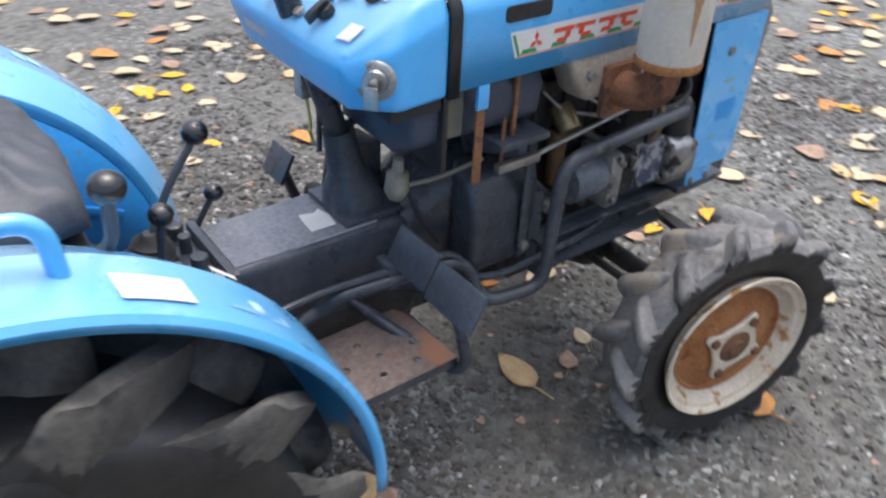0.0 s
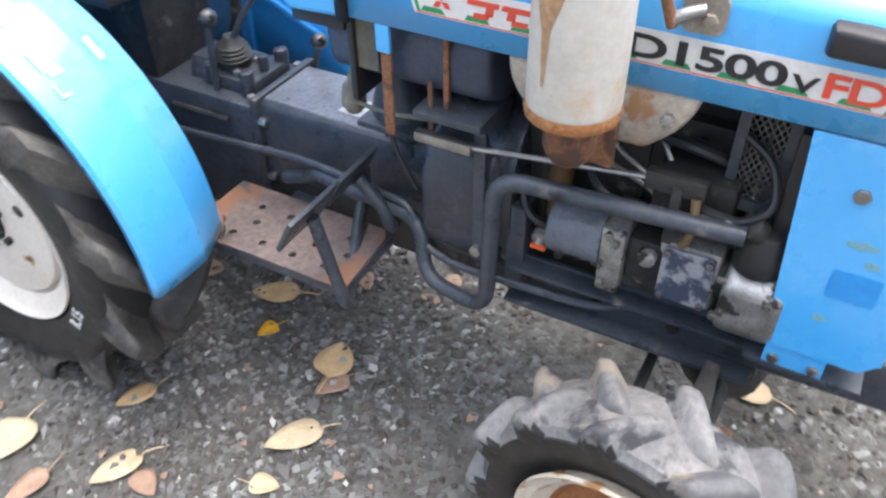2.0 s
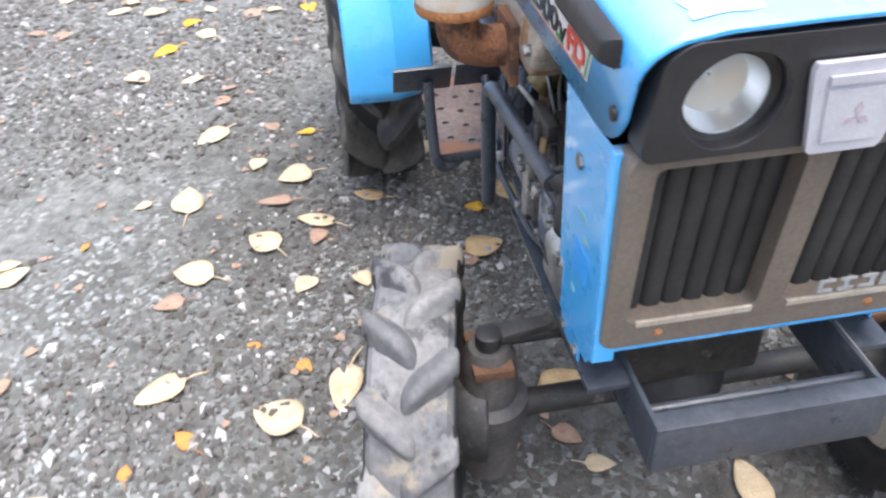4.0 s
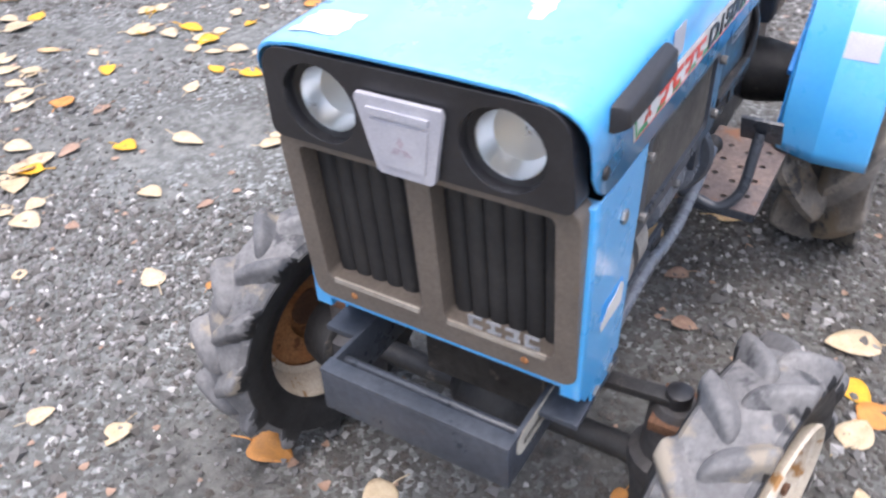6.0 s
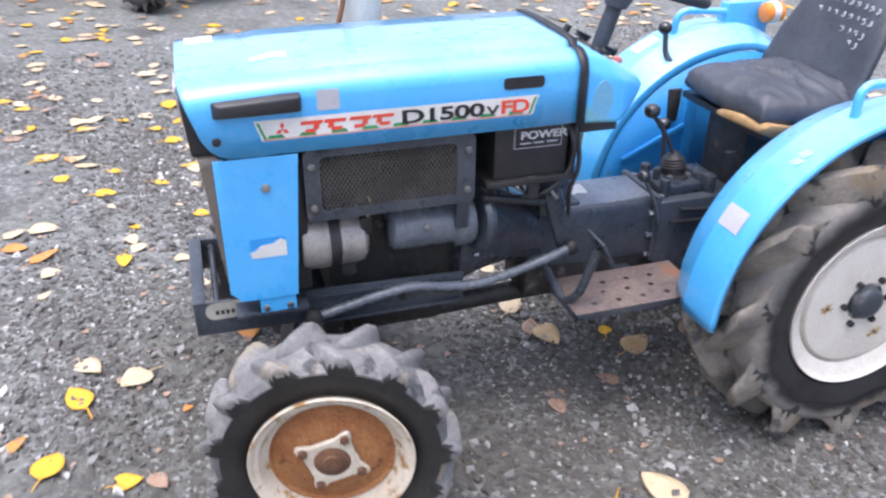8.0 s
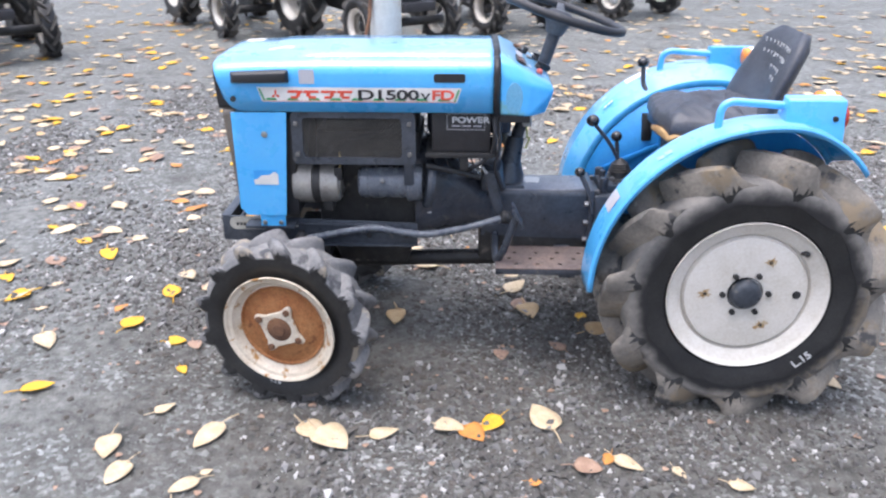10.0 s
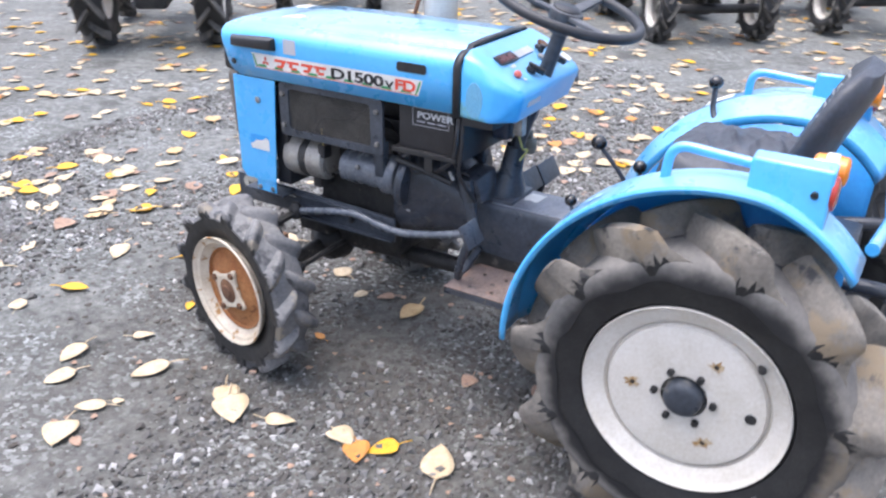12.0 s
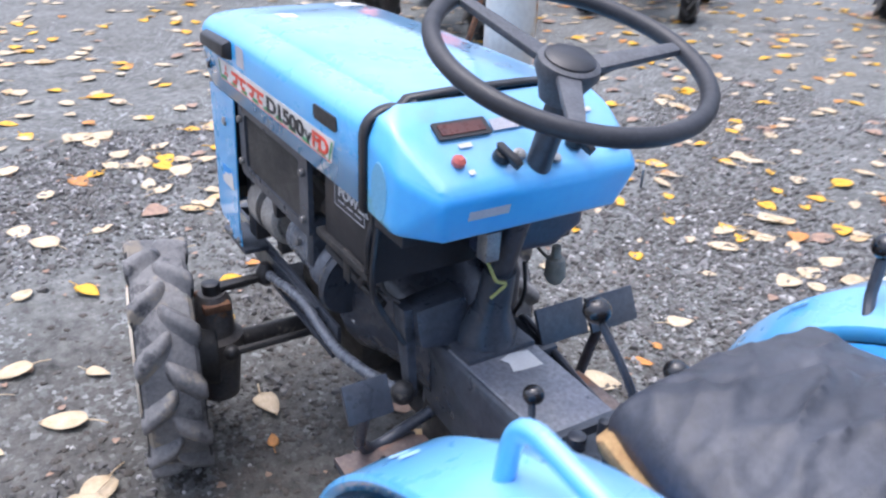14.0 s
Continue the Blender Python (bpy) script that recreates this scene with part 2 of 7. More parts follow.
def box(x0, x1, y0, y1, z0, z1, bevel=0.004, seg=2, m=None, bm=None):
    bm = bm or bmesh.new()
    vs = [bm.verts.new((x, y, z)) for x in (x0, x1) for y in (y0, y1) for z in (z0, z1)]
    fs = [bm.faces.new([vs[i] for i in q]) for q in ((0, 1, 3, 2), (4, 6, 7, 5), (0, 4, 5, 1), (2, 3, 7, 6), (0, 2, 6, 4), (1, 5, 7, 3))]
    if bevel:
        es = list({e for f in fs for e in f.edges})
        r = bmesh.ops.bevel(bm, geom=es, offset=bevel, segments=seg, affect="EDGES", profile=0.6)
        vs = [v for v in vs if v.is_valid] + list(r["verts"])
    if m is not None:
        bmesh.ops.transform(bm, matrix=m, verts=list({v for v in vs if v.is_valid}))
    return bm


def frame_of(d):
    d = Vector(d).normalized()
    up = Vector((0, 0, 1)) if abs(d.z) < 0.9 else Vector((1, 0, 0))
    u = d.cross(up).normalized()
    return u, d.cross(u).normalized()


def rings(bm, loops, close_ends=True, cyclic=True):
    """Skins loops of points of equal length."""
    made = [[bm.verts.new(p) for p in loop] for loop in loops]
    n = len(loops[0])
    for a, b in zip(made, made[1:]):
        for i in range(n if cyclic else n - 1):
            bm.faces.new((a[i], a[(i + 1) % n], b[(i + 1) % n], b[i]))
    if close_ends and cyclic:
        bm.faces.new(made[0][::-1])
        bm.faces.new(made[-1])
    return bm


def turned(p0, p1, prof, seg=24, bm=None, ends=True):
    """A turned piece about the line p0 to p1; prof: rows of (share of the length, radius)."""
    bm = bm or bmesh.new()
    p0, p1 = Vector(p0), Vector(p1)
    u, v = frame_of(p1 - p0)
    loops = []
    for s, r in prof:
        c = p0.lerp(p1, s)
        loops.append([c + r * (math.cos(2 * math.pi * i / seg) * u + math.sin(2 * math.pi * i / seg) * v) for i in range(seg)])
    return rings(bm, loops, ends)


def cyl(p0, p1, r, r2=None, seg=20, edge=0.08, bm=None):
    """A cylinder with a small rounded rim at each end."""
    r2 = r if r2 is None else r2
    L = (Vector(p1) - Vector(p0)).length
    e = min(edge * min(r, r2), 0.3 * L)
    k = e / L
    return turned(p0, p1, [(0, r - e), (k * 0.35, r - 0.3 * e), (k, r), (1 - k, r2), (1 - 0.35 * k, r2 - 0.3 * e), (1, r2 - e)], seg, bm)


def tube(points, r, seg=10, bend=0.03, steps=6, bm=None):
    """A bent round bar: straight runs with rounded corners."""
    bm = bm or bmesh.new()
    pts = [Vector(p) for p in points]
    line = [pts[0]]
    for a, b, c in zip(pts, pts[1:], pts[2:]):
        k = min(bend, 0.45 * (b - a).length, 0.45 * (c - b).length)
        p, q = b + (a - b).normalized() * k, b + (c - b).normalized() * k
        for i in range(steps + 1):
            s = i / steps
            line.append((1 - s) ** 2 * p + 2 * s * (1 - s) * b + s * s * q)
    line.append(pts[-1])
    loops, u = [], None
    for i, p in enumerate(line):
        d = (line[min(i + 1, len(line) - 1)] - line[max(i - 1, 0)]).normalized()
        u = frame_of(d)[0] if u is None else (u - d * u.dot(d)).normalized()
        v = d.cross(u)
        loops.append([p + r * (math.cos(2 * math.pi * j / seg) * u + math.sin(2 * math.pi * j / seg) * v) for j in range(seg)])
    return rings(bm, loops)


def ball(c, r, sx=1, sy=1, sz=1, seg=16, bm=None):
    bm = bm or bmesh.new()
    m = Matrix.Translation(c) @ Matrix.Diagonal((r * sx, r * sy, r * sz, 1))
    bmesh.ops.create_uvsphere(bm, u_segments=seg, v_segments=seg // 2 + 2, radius=1.0, matrix=m)
    return bm


def hull(points, bevel=0.008, seg=2, bm=None):
    bm = bm or bmesh.new()
    vs = [bm.verts.new(p) for p in points]
    bmesh.ops.convex_hull(bm, input=vs)
    loose = [v for v in bm.verts if not v.link_faces]
    bmesh.ops.delete(bm, geom=loose, context="VERTS")
    bmesh.ops.dissolve_limit(bm, angle_limit=radians(2), verts=list(bm.verts), edges=list(bm.edges))
    if bevel:
        bmesh.ops.bevel(bm, geom=list(bm.edges), offset=bevel, segments=seg, affect="EDGES", profile=0.6, clamp_overlap=True)
    return bm


def rounded(x0, x1, y0, y1, r, n=5):
    """A rounded rectangle as a list of 2D points."""
    out = []
    for cx, cy, a in ((x1 - r, y1 - r, 0), (x0 + r, y1 - r, 90), (x0 + r, y0 + r, 180), (x1 - r, y0 + r, 270)):
        out += [(cx + r * math.cos(radians(a + 90 * i / n)), cy + r * math.sin(radians(a + 90 * i / n))) for i in range(n + 1)]
    return out


def circle(cx, cy, r, n=24):
    return [(cx + r * math.cos(2 * math.pi * i / n), cy + r * math.sin(2 * math.pi * i / n)) for i in range(n)]


def sheet(outline, holes, thick, m, bm=None):
    """A flat plate with holes in the plane XY, of a thickness along +Z, laid by m."""
    bm = bm or bmesh.new()
    before = set(bm.verts)
    edges = []
    for loop in (outline, *holes):
        vs = [bm.verts.new((x, y, 0)) for x, y in loop]
        edges += [bm.edges.new((vs[i], vs[(i + 1) % len(vs)])) for i in range(len(vs))]
    faces = [g for g in bmesh.ops.triangle_fill(bm, edges=edges, use_beauty=True)["geom"] if isinstance(g, bmesh.types.BMFace)]
    for f in faces:
        if f.normal.z < 0:
            f.normal_flip()
    ext = bmesh.ops.extrude_face_region(bm, geom=faces)
    bmesh.ops.translate(bm, vec=(0, 0, thick), verts=[g for g in ext["geom"] if isinstance(g, bmesh.types.BMVert)])
    bmesh.ops.transform(bm, matrix=m, verts=[v for v in bm.verts if v not in before])
    return bm


def plane_x(x, lean=0.0):
    """Sheet's X to world Y, sheet's Y to world Z, thickness along world +X; lean: metres of x a metre of z."""
    return Matrix(((0, lean, 1, x), (1, 0, 0, 0), (0, 1, 0, 0), (0, 0, 0, 1)))


def plane_y(y, side=1):
    """Sheet's X to world X, sheet's Y to world Z, thickness outward along side * Y."""
    return Matrix(((1, 0, 0, 0), (0, 0, side, y), (0, 1, 0, 0), (0, 0, 0, 1)))


def plane_z(z):
    return Matrix(((1, 0, 0, 0), (0, 1, 0, 0), (0, 0, 1, z), (0, 0, 0, 1)))


def words(text, height, m, material, parent, name="lettering", thick=0.0006, squeeze=1.0, spread=1.0):
    """Raised flat lettering in the built-in font, its left foot at m's origin."""
    cu = bpy.data.curves.new(name, "FONT")
    cu.body, cu.size, cu.extrude = text, height / 0.7, thick
    cu.space_character = spread
    cu.offset = 0.034 * height
    ob = bpy.data.objects.new(name, cu)
    scene.collection.objects.link(ob)
    dg = bpy.context.evaluated_depsgraph_get()
    me = bpy.data.meshes.new_from_object(ob.evaluated_get(dg))
    bpy.data.objects.remove(ob)
    me.transform(m @ Matrix.Diagonal((squeeze, 1, 1, 1)))
    me.materials.clear()
    me.materials.append(material)
    out = new(name, me)
    out.parent = parent
    return out


# ---- ground ----
_wave = np.random.RandomState(5)
_dirs = [(_wave.uniform(0, 6.28), _wave.uniform(0, 6.28), f, a) for f, a in ((1.1, 0.004), (1.9, 0.003), (3.3, 0.0025), (6.0, 0.0022), (11.0, 0.0018), (19.0, 0.0016), (31.0, 0.0014), (47.0, 0.0012)) for _ in range(2)]


def ground_z(x, y):
    """The height of the uneven gravel at a place."""
    z = 0.0 * x
    for d, ph, f, a in _dirs:
        z = z + a * np.sin(f * (x * math.cos(d) + y * math.sin(d)) + ph)
    # the yard rises a little before the tractor's nose
    k = np.clip((x - 1.45) / 0.6, 0.0, 1.0)
    rise = 0.048 * k * k * (3 - 2 * k) * np.exp(-((x - 2.0) ** 2 + (y + 0.3) ** 2) / 4.0)
    return z * np.exp(-((x * x + y * y) / 400.0)) - 0.004 + rise


def ground_material():
    m = mat("gravelly_earth", (0.0968, 0.0941, 0.0838), (0.1682, 0.1689, 0.1577), 1.7, 0.80, 0.08, bump=0.7, bscale=170, lo=0.3, hi=0.7, fine=0.7,
            spots=[((0.0693, 0.0674, 0.0616), 2.4, 0.56, 0.9), ((0.2314, 0.2375, 0.2284), 75, 0.59, 0.9), ((0.0578, 0.0577, 0.0536), 95, 0.63, 0.9), ((0.2734, 0.2803, 0.2689), 140, 0.65, 0.9)])
    # darker, browner ground centred under the tractor, nearly free of stones
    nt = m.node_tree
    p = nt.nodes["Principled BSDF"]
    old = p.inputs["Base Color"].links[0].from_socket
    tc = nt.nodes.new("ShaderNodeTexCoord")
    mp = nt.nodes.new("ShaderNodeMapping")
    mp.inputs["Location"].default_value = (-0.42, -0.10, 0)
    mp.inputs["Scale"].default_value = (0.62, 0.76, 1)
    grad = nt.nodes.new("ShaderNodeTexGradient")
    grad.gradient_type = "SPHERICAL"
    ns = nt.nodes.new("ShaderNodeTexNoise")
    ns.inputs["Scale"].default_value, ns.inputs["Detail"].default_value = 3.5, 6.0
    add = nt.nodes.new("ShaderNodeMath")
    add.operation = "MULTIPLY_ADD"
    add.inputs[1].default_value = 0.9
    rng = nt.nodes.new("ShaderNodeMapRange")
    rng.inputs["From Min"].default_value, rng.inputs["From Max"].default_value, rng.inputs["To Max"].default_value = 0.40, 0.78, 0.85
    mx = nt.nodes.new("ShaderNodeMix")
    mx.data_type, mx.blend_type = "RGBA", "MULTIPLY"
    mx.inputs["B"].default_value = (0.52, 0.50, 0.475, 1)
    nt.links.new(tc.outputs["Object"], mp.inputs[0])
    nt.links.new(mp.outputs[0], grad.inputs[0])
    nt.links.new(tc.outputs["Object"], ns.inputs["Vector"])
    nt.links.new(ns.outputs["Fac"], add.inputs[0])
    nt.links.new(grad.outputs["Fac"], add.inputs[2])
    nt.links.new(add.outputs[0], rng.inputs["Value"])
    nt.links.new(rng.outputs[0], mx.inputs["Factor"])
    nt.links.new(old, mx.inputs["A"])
    # dry, paler gravel on the tractor's right and before it
    sx = nt.nodes.new("ShaderNodeSeparateXYZ")
    nt.links.new(tc.outputs["Object"], sx.inputs[0])
    pale = []
    for axis, lo_, hi_ in (("Y", -0.25, -1.05), ("X", 1.55, 2.15)):
        sh = nt.nodes.new("ShaderNodeMath")
        sh.operation = "MULTIPLY_ADD"
        sh.inputs[1].default_value = 1.1 * (1 if hi_ > lo_ else -1)
        nt.links.new(ns.outputs["Fac"], sh.inputs[0])
        nt.links.new(sx.outputs[axis], sh.inputs[2])
        mr = nt.nodes.new("ShaderNodeMapRange")
        mr.interpolation_type = "SMOOTHSTEP"
        off = 0.55 * (1 if hi_ > lo_ else -1)
        mr.inputs["From Min"].default_value, mr.inputs["From Max"].default_value = lo_ + off, hi_ + off
        nt.links.new(sh.outputs[0], mr.inputs["Value"])
        pale.append(mr.outputs[0])
    most = nt.nodes.new("ShaderNodeMath")
    most.operation = "MAXIMUM"
    nt.links.new(pale[0], most.inputs[0])
    nt.links.new(pale[1], most.inputs[1])
    # fine gravel trodden into the earth: pale and dark grains with dark gaps, more of it in some places than others
    vor = nt.nodes.new("ShaderNodeTexVoronoi")
    vor.inputs["Scale"].default_value = 78.0
    vor.inputs["Randomness"].default_value = 1.0
    nt.links.new(tc.outputs["Object"], vor.inputs["Vector"])
    sep = nt.nodes.new("ShaderNodeSeparateColor")
    nt.links.new(vor.outputs["Color"], sep.inputs[0])
    cr = nt.nodes.new("ShaderNodeValToRGB")
    cr.color_ramp.elements[0].color, cr.color_ramp.elements[1].color = (0.0632, 0.0599, 0.0526, 1), (0.3469, 0.3551, 0.3417, 1)
    for at, c in ((0.45, (0.0946, 0.0920, 0.0829, 1)), (0.80, (0.1630, 0.1669, 0.1597, 1))):
        cr.color_ramp.elements.new(at).color = c
    nt.links.new(sep.outputs["Red"], cr.inputs[0])
    pn = nt.nodes.new("ShaderNodeTexNoise")
    pn.inputs["Scale"].default_value, pn.inputs["Detail"].default_value = 2.2, 7.0
    nt.links.new(tc.outputs["Object"], pn.inputs["Vector"])
    pr = nt.nodes.new("ShaderNodeMapRange")
    pr.inputs["From Min"].default_value, pr.inputs["From Max"].default_value, pr.inputs["To Min"].default_value, pr.inputs["To Max"].default_value = 0.42, 0.60, 0.04, 0.85
    nt.links.new(pn.outputs["Fac"], pr.inputs["Value"])
    mg = nt.nodes.new("ShaderNodeMix")
    mg.data_type = "RGBA"
    nt.links.new(pr.outputs[0], mg.inputs["Factor"])
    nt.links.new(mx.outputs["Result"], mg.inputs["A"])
    nt.links.new(cr.outputs[0], mg.inputs["B"])
    lift = nt.nodes.new("ShaderNodeMix")
    lift.data_type, lift.blend_type = "RGBA", "MULTIPLY"
    lift.inputs["B"].default_value = (1.12, 1.16, 1.18, 1)
    lift.clamp_result = False
    nt.links.new(most.outputs[0], lift.inputs["Factor"])
    nt.links.new(mg.outputs["Result"], lift.inputs["A"])
    nt.links.new(lift.outputs["Result"], p.inputs["Base Color"])
    b2 = nt.nodes.new("ShaderNodeBump")
    b2.inputs["Strength"].default_value, b2.inputs["Distance"].default_value = 0.4, 0.004
    b2.invert = True
    nt.links.new(vor.outputs["Distance"], b2.inputs["Height"])
    b3 = nt.nodes.new("ShaderNodeBump")
    b3.inputs["Strength"].default_value, b3.inputs["Distance"].default_value = 0.75, 0.022
    cl = nt.nodes.new("ShaderNodeTexNoise")
    cl.inputs["Scale"].default_value, cl.inputs["Detail"].default_value, cl.inputs["Roughness"].default_value = 16.0, 6.0, 0.62
    nt.links.new(tc.outputs["Object"], cl.inputs["Vector"])
    nt.links.new(cl.outputs["Fac"], b3.inputs["Height"])
    nt.links.new(p.inputs["Normal"].links[0].from_socket, b3.inputs["Normal"])
    nt.links.new(b3.outputs[0], b2.inputs["Normal"])
    nt.links.new(b2.outputs[0], p.inputs["Normal"])
    return m


def build_ground():
    core = np.arange(-4.0, 5.001, 0.04)
    out = np.cumsum(0.06 * 1.22 ** np.arange(36))
    xs = np.concatenate([-4.0 - out[::-1], core, 5.0 + out])
    ys = np.concatenate([-4.0 - out[::-1], core, 5.0 + out])
    gx, gy = np.meshgrid(xs, ys, indexing="ij")
    co = np.stack([gx, gy, ground_z(gx, gy)], -1).reshape(-1, 3)
    nx, ny = len(xs), len(ys)
    i = (np.arange(nx - 1)[:, None] * ny + np.arange(ny - 1)[None, :]).ravel()
    quads = np.stack([i, i + ny, i + ny + 1, i + 1], -1)
    me = bpy.data.meshes.new("ground")
    me.from_pydata(co.tolist(), [], quads.tolist())
    me.shade_smooth()
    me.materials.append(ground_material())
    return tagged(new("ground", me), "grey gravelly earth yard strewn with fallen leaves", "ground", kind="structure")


build_ground()


def stone_material(name="crushed_stone", k=1.0):
    m = mat(name, (0.2008, 0.1911, 0.1787), (0.3012, 0.2861, 0.2658), 30, 0.85, 0.08, fine=0.4)
    nt = m.node_tree
    p = nt.nodes["Principled BSDF"]
    geo = nt.nodes.new("ShaderNodeNewGeometry")
    cr = nt.nodes.new("ShaderNodeValToRGB")
    cr.color_ramp.elements[0].color, cr.color_ramp.elements[1].color = (0.0760, 0.0700, 0.0630, 1), (0.4618, 0.4511, 0.4308, 1)
    for at, c in ((0.40, (0.1050, 0.0990, 0.0920, 1)), (0.72, (0.1406, 0.1368, 0.1329, 1)), (0.90, (0.2108, 0.2056, 0.1998, 1))):
        cr.color_ramp.elements.new(at).color = c
    for e in cr.color_ramp.elements:
        e.color = (k * e.color[0], k * e.color[1], k * e.color[2], 1)
    nt.links.new(geo.outputs["Random Per Island"], cr.inputs[0])
    nt.links.new(cr.outputs[0], p.inputs["Base Color"])
    return m


def build_gravel(count=360000):
    rs = np.random.RandomState(11)
    x, y = rs.uniform(-1.9, 3.6, count), rs.uniform(-3.9, 2.3, count)
    # stones lie in drifts, with bare trodden earth between them
    drift = np.sin(2.3 * x + 1.1 * y) + np.sin(1.7 * y - 2.9 * x + 2.0) + np.sin(4.1 * x + 3.3 * y + 1.0) + 0.6 * np.sin(9.0 * x - 5.0 * y) * np.sin(7.0 * y + 3.0 * x)
    keep = rs.uniform(-1.3, 2.7, count) < drift + 0.25 - 0.7 * np.exp(-(((x - 0.7) / 1.1) ** 2 + ((y - 0.1) / 0.8) ** 2))
    # fewer towards the outskirts
    keep &= rs.uniform(0, 1, count) < np.clip(1.25 - np.maximum(0, -y - 1.2) / 2.6, 0.0, 1.0)
    x, y = x[keep], y[keep]
    n = len(x)
    size = np.clip(rs.lognormal(-5.28, 0.52, n), 0.0022, 0.018)
    # a stone: three corners in the earth, three above, turned against each other
    ang = np.radians([0, 120, 240, 60, 180, 300])
    rad, up = np.array([1.15, 1.15, 1.15, 0.72, 0.72, 0.72]), np.array([-0.25, -0.25, -0.25, 0.75, 0.75, 0.75])
    base = np.stack([rad * np.cos(ang), rad * np.sin(ang), up], -1)
    tri = np.array([(3, 4, 5), (0, 1, 3), (1, 2, 4), (2, 0, 5), (3, 1, 4), (4, 2, 5), (5, 0, 3)])
    co = base[None] * rs.uniform(0.65, 1.2, (n, 6, 1)) + rs.uniform(-0.25, 0.25, (n, 6, 3))
    a = rs.uniform(0, 6.28, n)
    c, s = np.cos(a)[:, None], np.sin(a)[:, None]
    rot = np.stack([co[:, :, 0] * c - co[:, :, 1] * s, co[:, :, 0] * s + co[:, :, 1] * c, co[:, :, 2]], -1) * size[:, None, None]
    rot += np.stack([x, y, ground_z(x, y) + 0.05 * size], -1)[:, None]
    faces = (tri[None] + 6 * np.arange(n)[:, None, None]).reshape(-1, 3)
    me = bpy.data.meshes.new("gravel")
    me.from_pydata(rot.reshape(-1, 3).tolist(), [], faces.tolist())
    me.materials.append(stone_material())
    me.materials.append(stone_material("pale_crushed_stone", 1.22))
    # paler stone on the tractor's right and before it
    pale = np.maximum(np.clip((-0.25 - y) / 0.8, 0, 1), np.clip((x - 1.55) / 0.6, 0, 1))
    me.polygons.foreach_set("material_index", np.repeat((rs.uniform(0, 1, n) < pale).astype(np.int32), 7))
    tagged(new("gravel", me), "loose grey crushed stone in thin drifts on earth", "gravel", kind="stuff")


build_gravel()


def build_clods(count=4200):
    """Crumbled lumps of bare earth, thickest where wheels have churned the yard."""
    rs = np.random.RandomState(17)
    x, y = rs.normal(0.75, 0.75, count), rs.normal(0.10, 0.50, count)
    size = np.clip(rs.lognormal(-5.1, 0.40, count), 0.003, 0.013)
    bm = bmesh.new()
    bmesh.ops.create_icosphere(bm, subdivisions=1, radius=1.0)
    base = np.array([v.co for v in bm.verts])
    tri = np.array([[v.index for v in f.verts] for f in bm.faces])
    bm.free()
    m = len(base)
    co = base[None] * rs.uniform(0.62, 1.25, (count, m, 1)) * np.array([1.35, 1.0, 0.42])
    a = rs.uniform(0, 6.28, count)
    c, s = np.cos(a)[:, None], np.sin(a)[:, None]
    rot = np.stack([co[:, :, 0] * c - co[:, :, 1] * s, co[:, :, 0] * s + co[:, :, 1] * c, co[:, :, 2]], -1) * size[:, None, None]
    rot += np.stack([x, y, ground_z(x, y) + 0.1 * size], -1)[:, None]
    me = bpy.data.meshes.new("earth_clods")
    me.from_pydata(rot.reshape(-1, 3).tolist(), [], (tri[None] + m * np.arange(count)[:, None, None]).reshape(-1, 3).tolist())
    me.materials.append(mat("crumbly_earth", (0.058, 0.050, 0.042), (0.105, 0.095, 0.083), 14, 0.92, 0.05, bump=0.6, bscale=220, fine=0.5))
    tagged(new("earth_clods", me), "dark brown crumbled lumps of bare earth", "earth", kind="stuff")


build_clods()


# ---- the tractor ----
tractor = thing("tractor", "light blue compact tractor with black lugged tyres, parked on gravel", "tractor")


def side_at(side, x, z, y):
    """Local X towards a viewer's right on that flank, local Y up, local Z outward."""
    return Matrix(((-side, 0, 0, x), (0, 0, side, side * y), (0, 1, 0, z), (0, 0, 0, 1)))


# hood: a pressed sheet, open below, with a raised flat top
def hood_section(x, half=0.213, low=0.826, top=0.984, shrink=0.0, step=1.0):
    h = half - shrink
    t = top - shrink
    pts = [(-h, low), (-h, 0.5 * (low + t)), (-h, t - 0.052)]
    pts += [(-h + 0.05 * (1 - math.cos(radians(a))), t - 0.052 + 0.042 * math.sin(radians(a))) for a in (18, 36, 54, 72, 90)]
    pts += [(-h + 0.062, t - 0.0075 - 0.0045 * step), (-h + 0.073, t - 0.0060 + 0.0055 * step), (-0.06, t - 0.004 + 0.007 * step)]
    pts += [(-y, z) for y, z in pts[::-1]]
    return [(x, y, z) for y, z in pts]


def hood_shell():
    bm = bmesh.new()
    rows = [hood_section(0.702), hood_section(0.72), hood_section(0.95), hood_section(1.2, top=0.983), hood_section(1.33, top=0.980)]
    # the front edge leans forward, with a rounded lower corner and a lip that curls in
    for x, low, top, lean, half in ((1.37, 0.826, 0.979, 0.07, 0.213), (1.41, 0.826, 0.976, 0.17, 0.213), (1.428, 0.828, 0.974, 0.23, 0.2129), (1.440, 0.833, 0.973, 0.27, 0.2127), (1.448, 0.840, 0.972, 0.295, 0.2125), (1.4535, 0.849, 0.971, 0.31, 0.2122), (1.457, 0.860, 0.969, 0.32, 0.2117), (1.459, 0.868, 0.965, 0.322, 0.2105)):
        rows.append([(px + lean * (pz - 0.826), py, pz) for px, py, pz in hood_section(x, half, low, top, step=0.0)])
    rings(bm, rows, False, False)
    return bm


hood = part("hood", hood_shell(), BLUE, tractor, "light blue sheet-metal hood, sky sheen and chalking coloured into its top", angle=50)
_s = hood.modifiers.new("thickness", "SOLIDIFY")
_s.thickness, _s.offset = 0.003, -1


